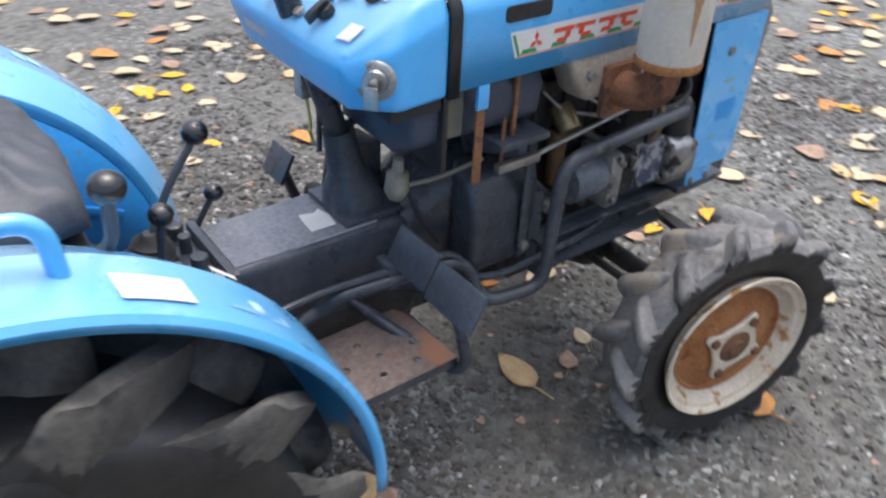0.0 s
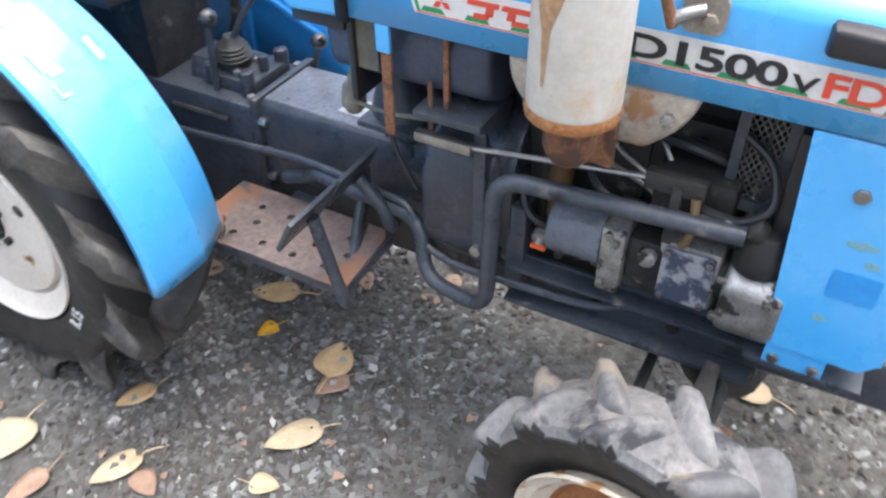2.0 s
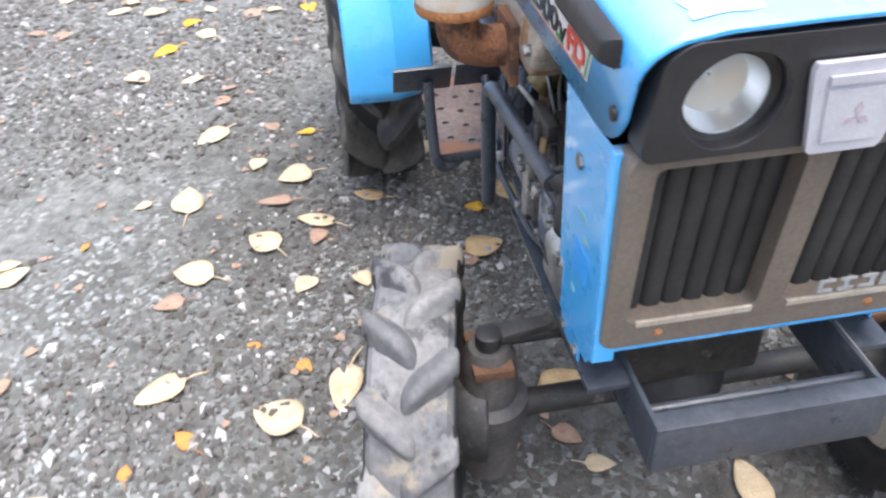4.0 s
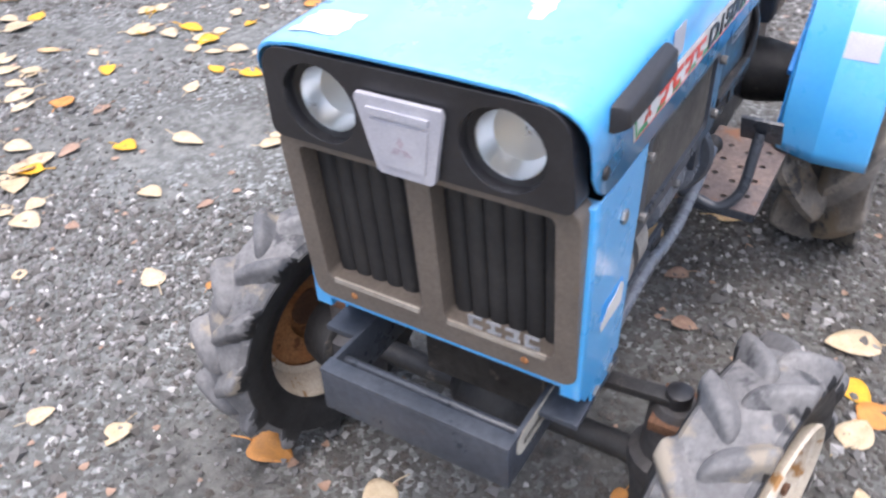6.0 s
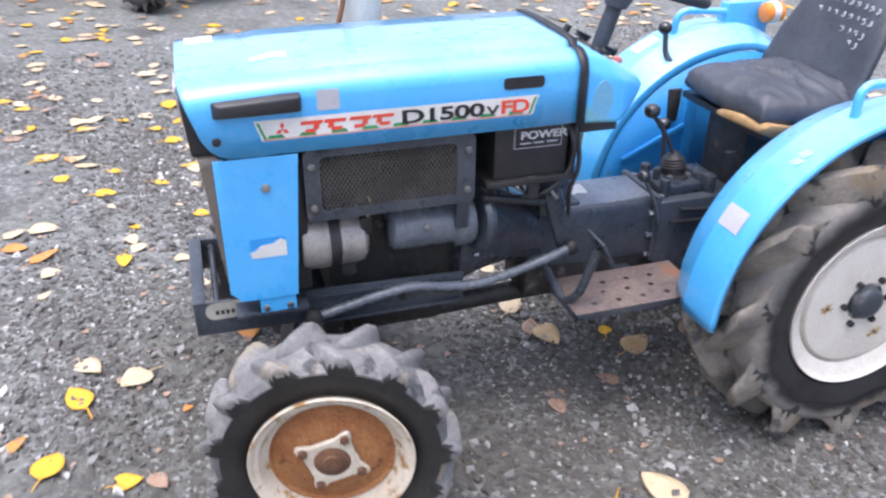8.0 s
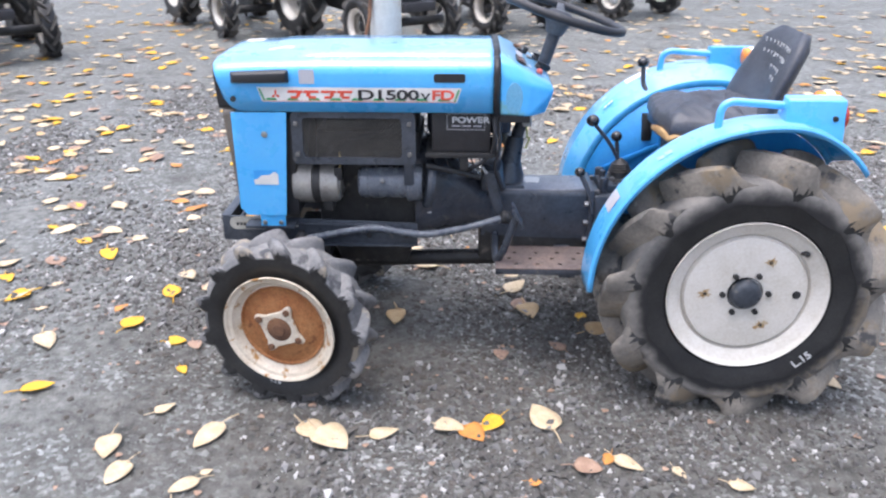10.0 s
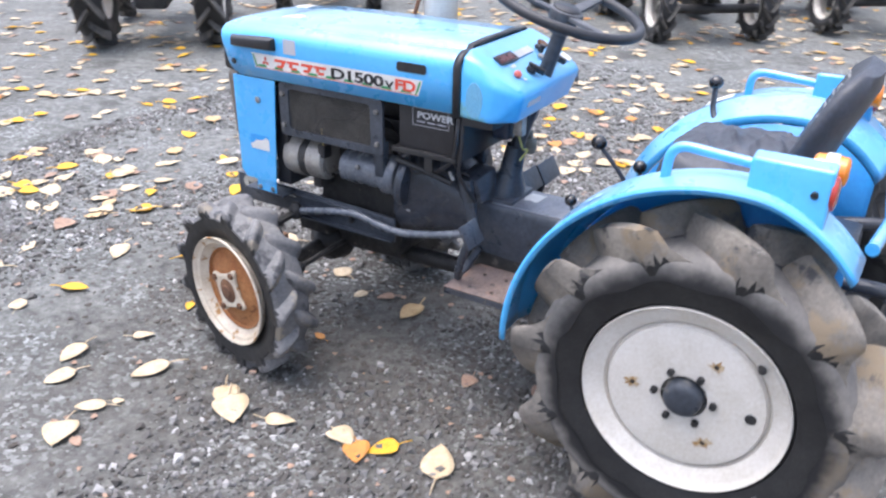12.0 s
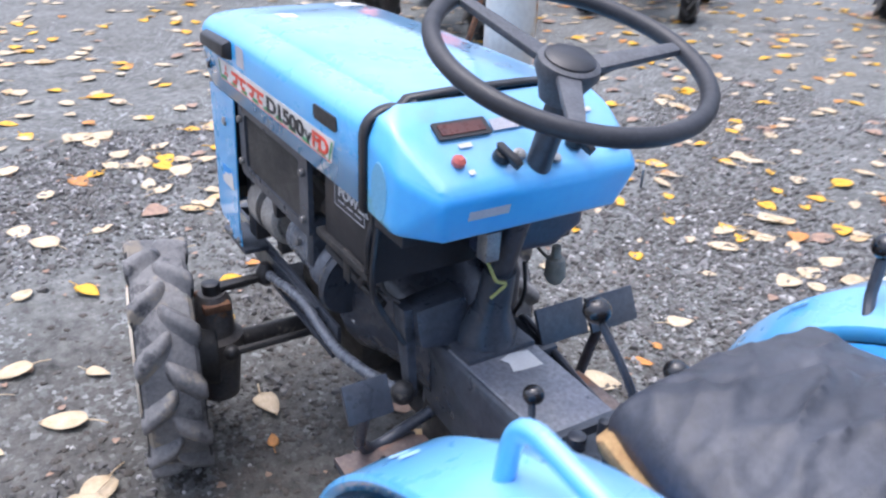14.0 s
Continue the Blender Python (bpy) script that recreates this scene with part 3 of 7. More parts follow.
def band():
    bm = bmesh.new()
    rings(bm, [hood_section(x, 0.2165, 0.818, 0.9875) for x in (0.688, 0.707)], False, False)
    return bm


strip = part("rubber_strip", band(), BLACK, tractor, "black rubber strip over the hood's rear edge", angle=50)
_s = strip.modifiers.new("thickness", "SOLIDIFY")
_s.thickness, _s.offset = 0.006, -1

for side in (1, -1):
    u0 = 1.373 if side == 1 else 0.797
    base = side_at(side, u0, 0.855, 0.2134)
    decal = part("name_strip", sheet([(0.013, 0), (0.564, 0), (0.577, 0.041), (0, 0.041)], [], 0.0006, base), WHITE, tractor, "white name strip with red, green and black print")
    up = base @ Matrix.Translation((0, 0, 0.0008))
    part("green_bar", sheet([(0.004, 0.037), (0.017, 0.003), (0.022, 0.003), (0.0095, 0.037)], [], 0.0004, up), GREEN, decal)
    part("green_bar", sheet([(0.555, 0.003), (0.560, 0.003), (0.5725, 0.037), (0.567, 0.037)], [], 0.0004, up), GREEN, decal)
    for k in range(9):
        a = 0.022 + k * 0.061
        part("green_bar", sheet([(a, 0.004), (a + 0.034, 0.004), (a + 0.029, 0.011), (a + 0.004, 0.011)], [], 0.0003, up), GREEN, decal)
    part("red_line", sheet([(0.014, 0.0012), (0.562, 0.0012), (0.562, 0.0026), (0.014, 0.0026)], [], 0.0003, up), RED, decal)
    up2 = up @ Matrix.Translation((0, 0, 0.0005))
    for ang in (90, 210, 330):
        c, s = math.cos(radians(ang)), math.sin(radians(ang))
        q = [(0, 0), (0.0075, 0.0043), (0.015, 0), (0.0075, -0.0043)]
        part("red_diamond", sheet([(0.052 + 0.95 * (x * c - y * s), 0.0205 + (x * s + y * c)) for x, y in q], [], 0.0004, up2), RED, decal)
    # plain red blocks for the brand's lettering
    for k in range(4):
        a = 0.086 + 0.0475 * k
        bm = bmesh.new()
        for p, q, r, t in ((0.000, 0.042, 0.0255, 0.0325), (0.024, 0.035, 0.015, 0.0255), (0.008, 0.029, 0.0095, 0.0165)):
            p2, q2 = (p, q) if k % 2 == 0 else (0.040 - q, 0.040 - p)
            sheet([(a + p2, r), (a + q2, r), (a + q2 + 0.002, t), (a + p2 + 0.002, t)], [], 0.0004, up2, bm)
        part("red_block", bm, RED, decal)
    words("D1500", 0.0265, up @ Matrix.Translation((0.283, 0.0085, 0.0012)), INK, decal, "black_lettering", squeeze=1.75, spread=0.95)
    words("V", 0.018, up @ Matrix.Translation((0.4635, 0.0085, 0.0012)), INK, decal, "black_lettering", squeeze=1.6)
    words("FD", 0.0265, up @ Matrix.Translation((0.492, 0.0085, 0.0012)), RED, decal, "red_lettering", squeeze=1.45, spread=0.95)
    # grip bar near the hood's nose
    gx0, gx1 = 1.280, 1.447
    bm = hull([(x, side * y, z + 0.0) for x, y, z in ((gx0, 0.212, 0.908), (gx1, 0.212, 0.905), (gx1, 0.212, 0.940), (gx0, 0.212, 0.948), (gx0 + 0.006, 0.232, 0.913), (gx1 - 0.012, 0.232, 0.912), (gx1 - 0.012, 0.230, 0.934), (gx0 + 0.006, 0.230, 0.940))], 0.004)
    part("grip_bar", bm, BLACK, hood, "black moulded grip bar")
    # a black plate stands in for the slot's shaded opening
    bm = sheet(rounded(0.786, 0.874, 0.912, 0.936, 0.007), [], 0.0025, plane_y(side * 0.2125, side))
    part("vent_slot", bm, INK, hood, "vent slot, its dark opening drawn as a black plate")
    part("hood_bolt", cyl((1.444, side * 0.211, 0.862), (1.444, side * 0.2165, 0.862), 0.0085, seg=12, edge=0.25), BLACK, hood)
    if side == 1:
        part("emblem", sheet(rounded(1.209, 1.252, 0.906, 0.946, 0.003), [], 0.0006, plane_y(0.2134, 1)), BADGE, hood, "faded grey square emblem")

# worn white stickers that follow the hood's top
def hood_top(x, y):
    z = 0.0016 + float(np.interp(x, (0.95, 1.2, 1.33, 1.392, 1.4355, 1.4625, 1.4805), (0.984, 0.983, 0.980, 0.978, 0.976, 0.974, 0.973)))
    # the pressed flat ends short of the nose
    z -= 0.007 * min(1.0, max(0.0, (x - 1.33) / 0.05))
    return z - (0.0 if abs(y) < 0.14 else 0.18 * (abs(y) - 0.14))


for x0, x1, y0, y1 in ((1.420, 1.478, -0.163, -0.095), (1.288, 1.360, 0.050, 0.098), (1.452, 1.465, -0.022, 0.0), (0.90, 0.935, -0.03, 0.03)):
    bm = bmesh.new()
    rings(bm, [[(x0 + (x1 - x0) * i / 6 + 0.004 * math.sin(3 * j), y0 + (y1 - y0) * j / 4 + 0.003 * math.sin(2 * i), hood_top(x0 + (x1 - x0) * i / 6, y0 + (y1 - y0) * j / 4) + 0.0012) for j in range(5)] for i in range(7)], False, False)
    part("hood_sticker", bm, WHITE, hood, "torn white sticker")

# side panels
for side in (1, -1):
    bm = sheet([(1.320, 0.508), (1.436, 0.508), (1.453, 0.528), (1.444, 0.823), (1.296, 0.823)], [], 0.003, plane_y(side * 0.2095, side))
    sheet([(1.325, 0.472), (1.40, 0.472), (1.40, 0.512), (1.325, 0.512)], [], 0.003, plane_y(side * 0.2055, side), bm)
    box(1.436, 1.4575, *sorted((side * 0.184, side * 0.2122)), 0.526, 0.822, 0.003, bm=bm)
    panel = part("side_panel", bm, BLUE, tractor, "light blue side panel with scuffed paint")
    part("panel_bolt", cyl((1.364, side * 0.211, 0.759), (1.364, side * 0.2175, 0.759), 0.010, seg=6, edge=0.2), STEEL, panel)
    for bx in (1.338, 1.388):
        part("panel_bolt", cyl((bx, side * 0.206, 0.483), (bx, side * 0.2135, 0.483), 0.008, seg=6, edge=0.2), STEEL, panel)
    rs = random.Random(30 + side)
    for cx, cz, w, h in ((1.385, 0.695, 0.022, 0.008), (1.40, 0.672, 0.012, 0.006), (1.37, 0.575, 0.010, 0.008)) if side == -1 else ():
        blot = [(cx + w * rs.uniform(0.5, 1) * math.cos(0.45 * n), cz + h * rs.uniform(0.5, 1) * math.sin(0.45 * n)) for n in range(14)]
        part("paint_stain", sheet(blot, [], 0.0004, plane_y(side * 0.2127, side)), mat("greenish_stain", (0.16, 0.37, 0.46), (0.20, 0.38, 0.40), 30, 0.6), panel, "faint greenish stain")
    if side == 1:
        part("sticker_ghost", sheet(rounded(1.336, 1.407, 0.612, 0.650, 0.003), [], 0.0004, plane_y(0.2126, 1)), BLUE_IN, panel, "darker blue patch left by a torn sticker")
        part("torn_sticker", sheet([(1.335, 0.606), (1.405, 0.606), (1.408, 0.620), (1.395, 0.624), (1.385, 0.634), (1.36, 0.636), (1.345, 0.646), (1.334, 0.638)], [], 0.0006, plane_y(0.2132, 1)), WHITE, panel, "torn white sticker")
    else:
        part("repainted_patch", sheet(rounded(1.365, 1.42, 0.612, 0.655, 0.004), [], 0.0006, plane_y(-0.2127, -1)), BLUE_IN, panel, "darker blue square where a sticker was")
part("lower_apron", hull([(x, s * y, z) for s in (1, -1) for x, y, z in ((1.430, 0.2, 0.536), (1.458, 0.199, 0.552), (1.458, 0.194, 0.541), (1.447, 0.165, 0.536))], 0.004), BLUE, tractor, "light blue apron below the grille")

# nose: lamp bezel, badge and grille
LEAN = 0.085
bez_out = [p for p in rounded(-0.196, 0.196, 0.80, 0.954, 0.036, 8) if p[1] > 0.9] + [p for p in rounded(-0.202, 0.202, 0.829, 0.954, 0.014, 4) if p[1] < 0.9]
bezel = part("lamp_bezel", sheet(bez_out, [circle(0.119, 0.889, 0.0515), circle(-0.119, 0.889, 0.0515)], 0.036, plane_x(1.385, LEAN)), BLACK, tractor, "black plastic headlamp surround")
_b = bezel.modifiers.new("rounding", "BEVEL")
_b.width, _b.segments, _b.limit_method = 0.009, 4, "ANGLE"
for s in (1, -1):
    c = Vector((1.464, s * 0.119, 0.888))
    d = Vector((1, 0, -0.06))
    lamp = part("headlamp", turned(c - 0.03 * d, c + 0.015 * d, [(0, 0.02), (0.35, 0.040), (0.8, 0.0425), (0.85, 0.0425), (0.85, 0.041), (0.75, 0.040), (0.4, 0.03), (0.3, 0.001)], 28, ends=False), REFLECTOR, tractor, "round headlamp with hazy lens")
    part("lens", turned(c + 0.010 * d, c + 0.022 * d, [(0, 0.0425), (0.3, 0.0425), (0.62, 0.036), (0.85, 0.022), (1.0, 0.004)], 28), GLASS, lamp)
    part("lamp_ring", turned(c + 0.008 * d, c + 0.017 * d, [(0, 0.0545), (0.5, 0.0545), (0.9, 0.0520), (0.5, 0.0430), (0, 0.0425)], 28, ends=False), INK, lamp)
badge = part("badge", sheet([(-0.054, 0.925), (0.054, 0.925), (0.0565, 0.918), (0.0385, 0.829), (0.034, 0.825), (-0.034, 0.825), (-0.0385, 0.829), (-0.0565, 0.918)], [], 0.0075, plane_x(1.4235, LEAN)), BADGE, tractor, "pale grey tapered badge")
bm = sheet([(-0.040, 0.912), (0.040, 0.912), (0.039, 0.903), (-0.039, 0.903)], [], 0.004, plane_x(1.4305, LEAN))
sheet([(-0.038, 0.897), (0.038, 0.897), (0.028, 0.838), (-0.028, 0.838)], [], 0.0025, plane_x(1.4305, LEAN), bm)
part("raised_face", bm, BADGE, badge)
bm = bmesh.new()
for ang in (90, 210, 330):
    c, s = math.cos(radians(ang)), math.sin(radians(ang))
    q = [(0, 0), (0.0065, 0.0037), (0.013, 0), (0.0065, -0.0037)]
    sheet([(1.25 * (x * c - y * s), 0.866 + 1.25 * (x * s + y * c)) for x, y in q], [], 0.0006, plane_x(1.4332, LEAN), bm)
part("faded_emblem", bm, mat("faded_mauve", (0.42, 0.36, 0.40), (0.40, 0.36, 0.40), 20, 0.5), badge)

g_holes = [rounded(0.017, 0.176, 0.590, 0.814, 0.010), rounded(-0.176, -0.017, 0.590, 0.814, 0.010)]
grille = part("grille_frame", sheet(rounded(-0.206, 0.206, 0.548, 0.833, 0.022), g_holes, 0.036, plane_x(1.376, LEAN)), TAUPE, tractor, "taupe painted grille frame with rust flecks")
_b = grille.modifiers.new("rounding", "BEVEL")
_b.width, _b.segments, _b.limit_method, _b.angle_limit = 0.0045, 3, "ANGLE", radians(50)
for s in (1, -1):
    part("sill_trim", sheet([(s * 0.022, 0.584), (s * 0.165, 0.584), (s * 0.165, 0.5925), (s * 0.022, 0.5925)][:: s], [], 0.004, plane_x(1.4105, LEAN)), mat("worn_beige", (0.40, 0.36, 0.30), (0.30, 0.26, 0.21), 20, 0.5), grille)
    for k in range(6):
        a = 0.029 + k * 0.0268
        bm = bmesh.new()
        loops = [[(1.386 + LEAN * z + dx, s * a + dy, z) for dx, dy in ((-0.006, -0.0132), (-0.0015, -0.0105), (0.001, -0.005), (0.001, 0.005), (-0.0015, 0.0105), (-0.006, 0.0132))] for z in (0.588, 0.816)]
        rings(bm, loops)
        part("slat", bm, SLAT, grille)
    part("grille_backing", box(1.425, 1.430, *sorted((s * 0.004, s * 0.183)), 0.575, 0.826, 0), INK, grille)
    part("rivet", ball((1.388 + 0.024 + LEAN * 0.568, s * 0.135, 0.568), 0.006, 0.5, 1, 1, 10), RUSTY, grille)
bm = bmesh.new()
for k in range(4):
    a = 0.056 + 0.027 * k
    sheet([(a, 0.598), (a + 0.020, 0.598), (a + 0.020, 0.603), (a, 0.603)], [], 0.002, plane_x(1.4125, LEAN), bm)
    sheet([(a, 0.6145), (a + 0.020, 0.6145), (a + 0.020, 0.619), (a, 0.619)], [], 0.002, plane_x(1.4125, LEAN), bm)
    sheet([(a + 0.006 * (k % 3), 0.603), (a + 0.006 * (k % 3) + 0.006, 0.603), (a + 0.006 * (k % 3) + 0.006, 0.6145), (a + 0.006 * (k % 3), 0.6145)], [], 0.002, plane_x(1.4125, LEAN), bm)
part("maker_plate", bm, mat("dull_grey_relief", (0.36, 0.37, 0.38), (0.22, 0.225, 0.23), 40, 0.5), grille, "small grey plate of unreadable raised blocks")

# chassis rails and front bumper
bumper = part("front_bumper", box(1.524, 1.538, -0.153, 0.153, 0.402, 0.479, 0.004), NAVY, tractor, "dark grey steel bumper frame with worn edges")
bm = box(1.510, 1.538, -0.153, 0.153, 0.4755, 0.4825, 0.002)
part("bumper_flange", bm, NAVY, bumper)
part("bumper_rod", cyl((1.488, -0.150, 0.460), (1.488, 0.150, 0.460), 0.0075, seg=12), NAVY, bumper)
for side in (1, -1):
    y0, y1 = sorted((side * 0.145, side * 0.1525))
    bm = hull([(x, y, z) for y in (y0, y1) for x, z in ((1.537, 0.4815), (1.537, 0.400), (1.32, 0.394), (0.93, 0.386), (0.93, 0.462), (1.32, 0.470))], 0.002)
    rail = part("chassis_rail", bm, NAVY, tractor, "dark grey chassis rail")
    y2, y3 = sorted((side * 0.1527, side * (0.161 if side == 1 else 0.185)))
    box(0.94, 1.32, y2, y3, 0.386, 0.394, 0.001, bm=(bm := bmesh.new()))
    box(1.02 if side == 1 else 0.94, 1.33, y2, y3, 0.454, 0.461, 0.001, bm=bm)
    part("rail_flange", bm, NAVY, rail)
    for bx in (0.965, 1.08, 1.20):
        part("rail_bolt", cyl((bx, side * 0.156, 0.425), (bx, side * 0.166, 0.425), 0.009, seg=6, edge=0.2), GREASE, rail)
    box(1.30, 1.45, *sorted((side * 0.15, side * 0.21)), 0.462, 0.472, 0.002, bm=(bm := bmesh.new()))
    part("panel_bracket", bm, NAVY, rail)
plate_l = part("maker_label", sheet(rounded(1.392, 1.514, 0.437, 0.478, 0.019), [], 0.0008, plane_y(0.1530, 1)), mat("beige_label", (0.46, 0.44, 0.38), (0.34, 0.32, 0.27), 25, 0.6), tractor, "worn beige oval label")
bm = bmesh.new()
for k in range(7):
    sheet([(1.420 + 0.011 * k, 0.449), (1.4275 + 0.011 * k, 0.449), (1.4275 + 0.011 * k, 0.459), (1.420 + 0.011 * k, 0.459)], [], 0.0004, plane_y(0.1539, 1), bm)
part("worn_print", bm, INK, plate_l)
part("data_plate", sheet(rounded(1.30, 1.352, 0.447, 0.462, 0.002), [], 0.0008, plane_y(0.1530, 1)), WHITE, bumper, "small worn data plate")


# ---- wheels ----
def spun(prof, seg=48, bm=None):
    """A profile of (radius, y) turned about the Y axis, closed along the profile."""
    bm = bm or bmesh.new()
    loops = [[(r * math.cos(2 * math.pi * i / seg), y, r * math.sin(2 * math.pi * i / seg)) for r, y in prof] for i in range(seg)]
    made = [[bm.verts.new(p) for p in loop] for loop in loops]
    n = len(prof)
    for k in range(seg):
        a, b = made[k], made[(k + 1) % seg]
        for i in range(n - 1):
            if (Vector(a[i].co) - Vector(b[i].co)).length < 1e-7 or (Vector(a[i + 1].co) - Vector(b[i + 1].co)).length < 1e-7:
                continue
            bm.faces.new((a[i], a[i + 1], b[i + 1], b[i]))
    return bm


def lug(t0, side, R, h, hw, w, sweep, bm=None, blunt=1.0):
    """One tread bar: from the tyre's middle slanting to the shoulder and down its flank, rounded, broad and hollow at the foot."""
    bm = bm or bmesh.new()
    c = R - h
    # share of the half width, radius of the crest, radius of the foot, crest width, foot width
    path = np.array(((-0.14, c + 0.45 * h, c - 0.004, 0.20, 0.7), (0.0, R - 0.06 * h, c - 0.004, 0.45, 1.9), (0.35, R, c - 0.006, 0.66, 2.3), (0.70, R - 0.02 * h, c - 0.010, 0.72, 2.7), (0.95, R - 0.06 * h, c - 0.25 * h, 0.70, 2.6), (1.06, R - 0.18 * h, c - 0.45 * h, 0.50, 1.8), (1.08, R - 0.95 * h, c - 0.75 * h, 0.30, 1.1), (1.01, R - 1.75 * h, c - 1.0 * h, 0.12, 0.6)))
    lead = math.copysign(1.0, sweep)
    rows = []
    for k in np.linspace(0, len(path) - 1, 13):
        i = min(int(k), len(path) - 2)
        p0, p1, p2, p3 = (path[max(0, min(len(path) - 1, i + d))] for d in (-1, 0, 1, 2))
        u = k - i
        s, rt, rb, wt, wb = 0.5 * (2 * p1 + (p2 - p0) * u + (2 * p0 - 5 * p1 + 4 * p2 - p3) * u * u + (3 * p1 - p0 - 3 * p2 + p3) * u ** 3)
        wt, wb = wt * blunt, wb * (0.6 + 0.4 * blunt)
        th = t0 + sweep * max(0.0, min(1.0, s)) ** 1.15
        y, yb = side * hw * s, side * hw * min(s, 0.93)
        row = []
        # the driving face is steep, the trailing face long and hollow
        for f, d in ((0.0, -0.30 * wb), (0.75, -0.5 * wt - 0.05), (0.97, -0.36 * wt), (1.0, 0.22 * wt), (0.88, 0.5 * wt), (0.40, 0.5 * wt + 0.22 * (0.70 * wb - 0.5 * wt)), (0.13, 0.5 * wt + 0.55 * (0.70 * wb - 0.5 * wt)), (0.0, 0.70 * wb)):
            rad, a = rb + (rt - rb) * f, th + d * w * lead / R
            row.append((rad * math.cos(a), yb + (y - yb) * min(1.0, 1.3 * f), rad * math.sin(a)))
        rows.append(row)
    rings(bm, rows)
    return bm


def block_lug(side, R, h, hw, w, sweep):
    """One blocky tread bar with a flat crest: from the tyre's middle to the shoulder and a little way down its flank."""
    bm = bmesh.new()
    c = R - h
    lead = math.copysign(1.0, sweep)
    rows = []
    for s, rt, rb, k in ((-0.16, c + 0.10 * h, c - 0.005, 0.60), (-0.10, c + 0.42 * h, c - 0.005, 0.80), (0.02, R - 0.22 * h, c - 0.005, 0.95), (0.16, R - 0.06 * h, c - 0.006, 1.0), (0.45, R, c - 0.008, 1.0), (0.75, R - 0.01 * h, c - 0.012, 1.06), (0.96, R - 0.05 * h, c - 0.030, 1.10), (1.05, R - 0.22 * h, c - 0.034, 1.05), (1.085, R - 0.60 * h, c - 0.038, 0.95), (1.07, R - 1.05 * h, c - 0.040, 0.80), (1.00, R - 1.60 * h, c - 0.044, 0.45)):
        th = sweep * max(-0.1, min(1.0, s))
        y, yb = side * hw * s, side * hw * min(s, 0.93)
        row = []
        for f, d in ((0.0, -0.85), (0.28, -0.60), (0.68, -0.43), (0.92, -0.31), (1.0, -0.20), (1.0, 0.10), (0.93, 0.25), (0.66, 0.45), (0.26, 0.75), (0.0, 1.20)):
            rad, a = rb + (rt - rb) * f, th + d * k * w * lead / R
            row.append((rad * math.cos(a), yb + (y - yb) * min(1.0, 1.3 * f), rad * math.sin(a)))
        rows.append(row)
    rings(bm, rows)
    return bm


def tread_bars(parent, R, h, hw, lugs, w, sweep, material, shift=0.0, blunt=1.0, worn=False, block=False):
    """Sets the tread bars round a wheel, each an object on one of two shared meshes."""
    for side in (1, -1):
        first = part("tread_bar", block_lug(side, R, h, hw, w, sweep) if block else lug(0.0, side, R, h, hw, w, sweep, None, blunt), material, parent, angle=48)
        first.data.materials.append(RUBBER)
        for p in first.data.polygons:
            p.material_index = int(abs(p.center.y) > 0.97 * hw and math.hypot(p.center.x, p.center.z) < R - 0.9 * h if block else worn and abs(p.center.y) > 0.95 * hw and math.hypot(p.center.x, p.center.z) < R - 1.3 * h)
        for k in range(lugs):
            ob = first if k == 0 else new("tread_bar", first.data)
            ob.parent = parent
            ob.matrix_local = Matrix.Translation((0, shift, 0)) @ Matrix.Rotation(2 * math.pi * (k + (0.5 if side < 0 else 0)) / lugs, 4, "Y")


def tyre_mesh(R, rim, hw, h, seg=60):
    c = R - h
    prof = [(rim - 0.006, 0.70 * hw), (rim + 0.010, 0.76 * hw), (rim + 0.014, 0.84 * hw), (0.5 * (rim + c), 0.985 * hw), (0.25 * rim + 0.75 * c, 1.0 * hw), (c - 0.018, 0.95 * hw), (c - 0.006, 0.82 * hw), (c, 0.45 * hw), (c + 0.003, 0)]
    prof += [(r, -y) for r, y in prof[-2::-1]]
    bm = spun(prof, seg)
    return bm


def lug_mesh(R, hw, h, lugs, w, sweep):
    bm = bmesh.new()
    for k in range(lugs):
        a = 2 * math.pi * k / lugs
        lug(a, 1, R, h, hw, w, sweep, bm)
        lug(a + math.pi / lugs, -1, R, h, hw, w, sweep, bm)
    return bm


def marks(text, r, ang, y, size, parent, side):
    """Chalked letters on a tyre's outer flank."""
    m = Matrix.Rotation(radians(ang), 4, "Y") @ Matrix(((-1, 0, 0, 0.03), (0, 0, 1, y), (0, 1, 0, -r), (0, 0, 0, 1)))
    words(text, size, m, CHALK, parent, "chalk_mark", thick=0.0004)


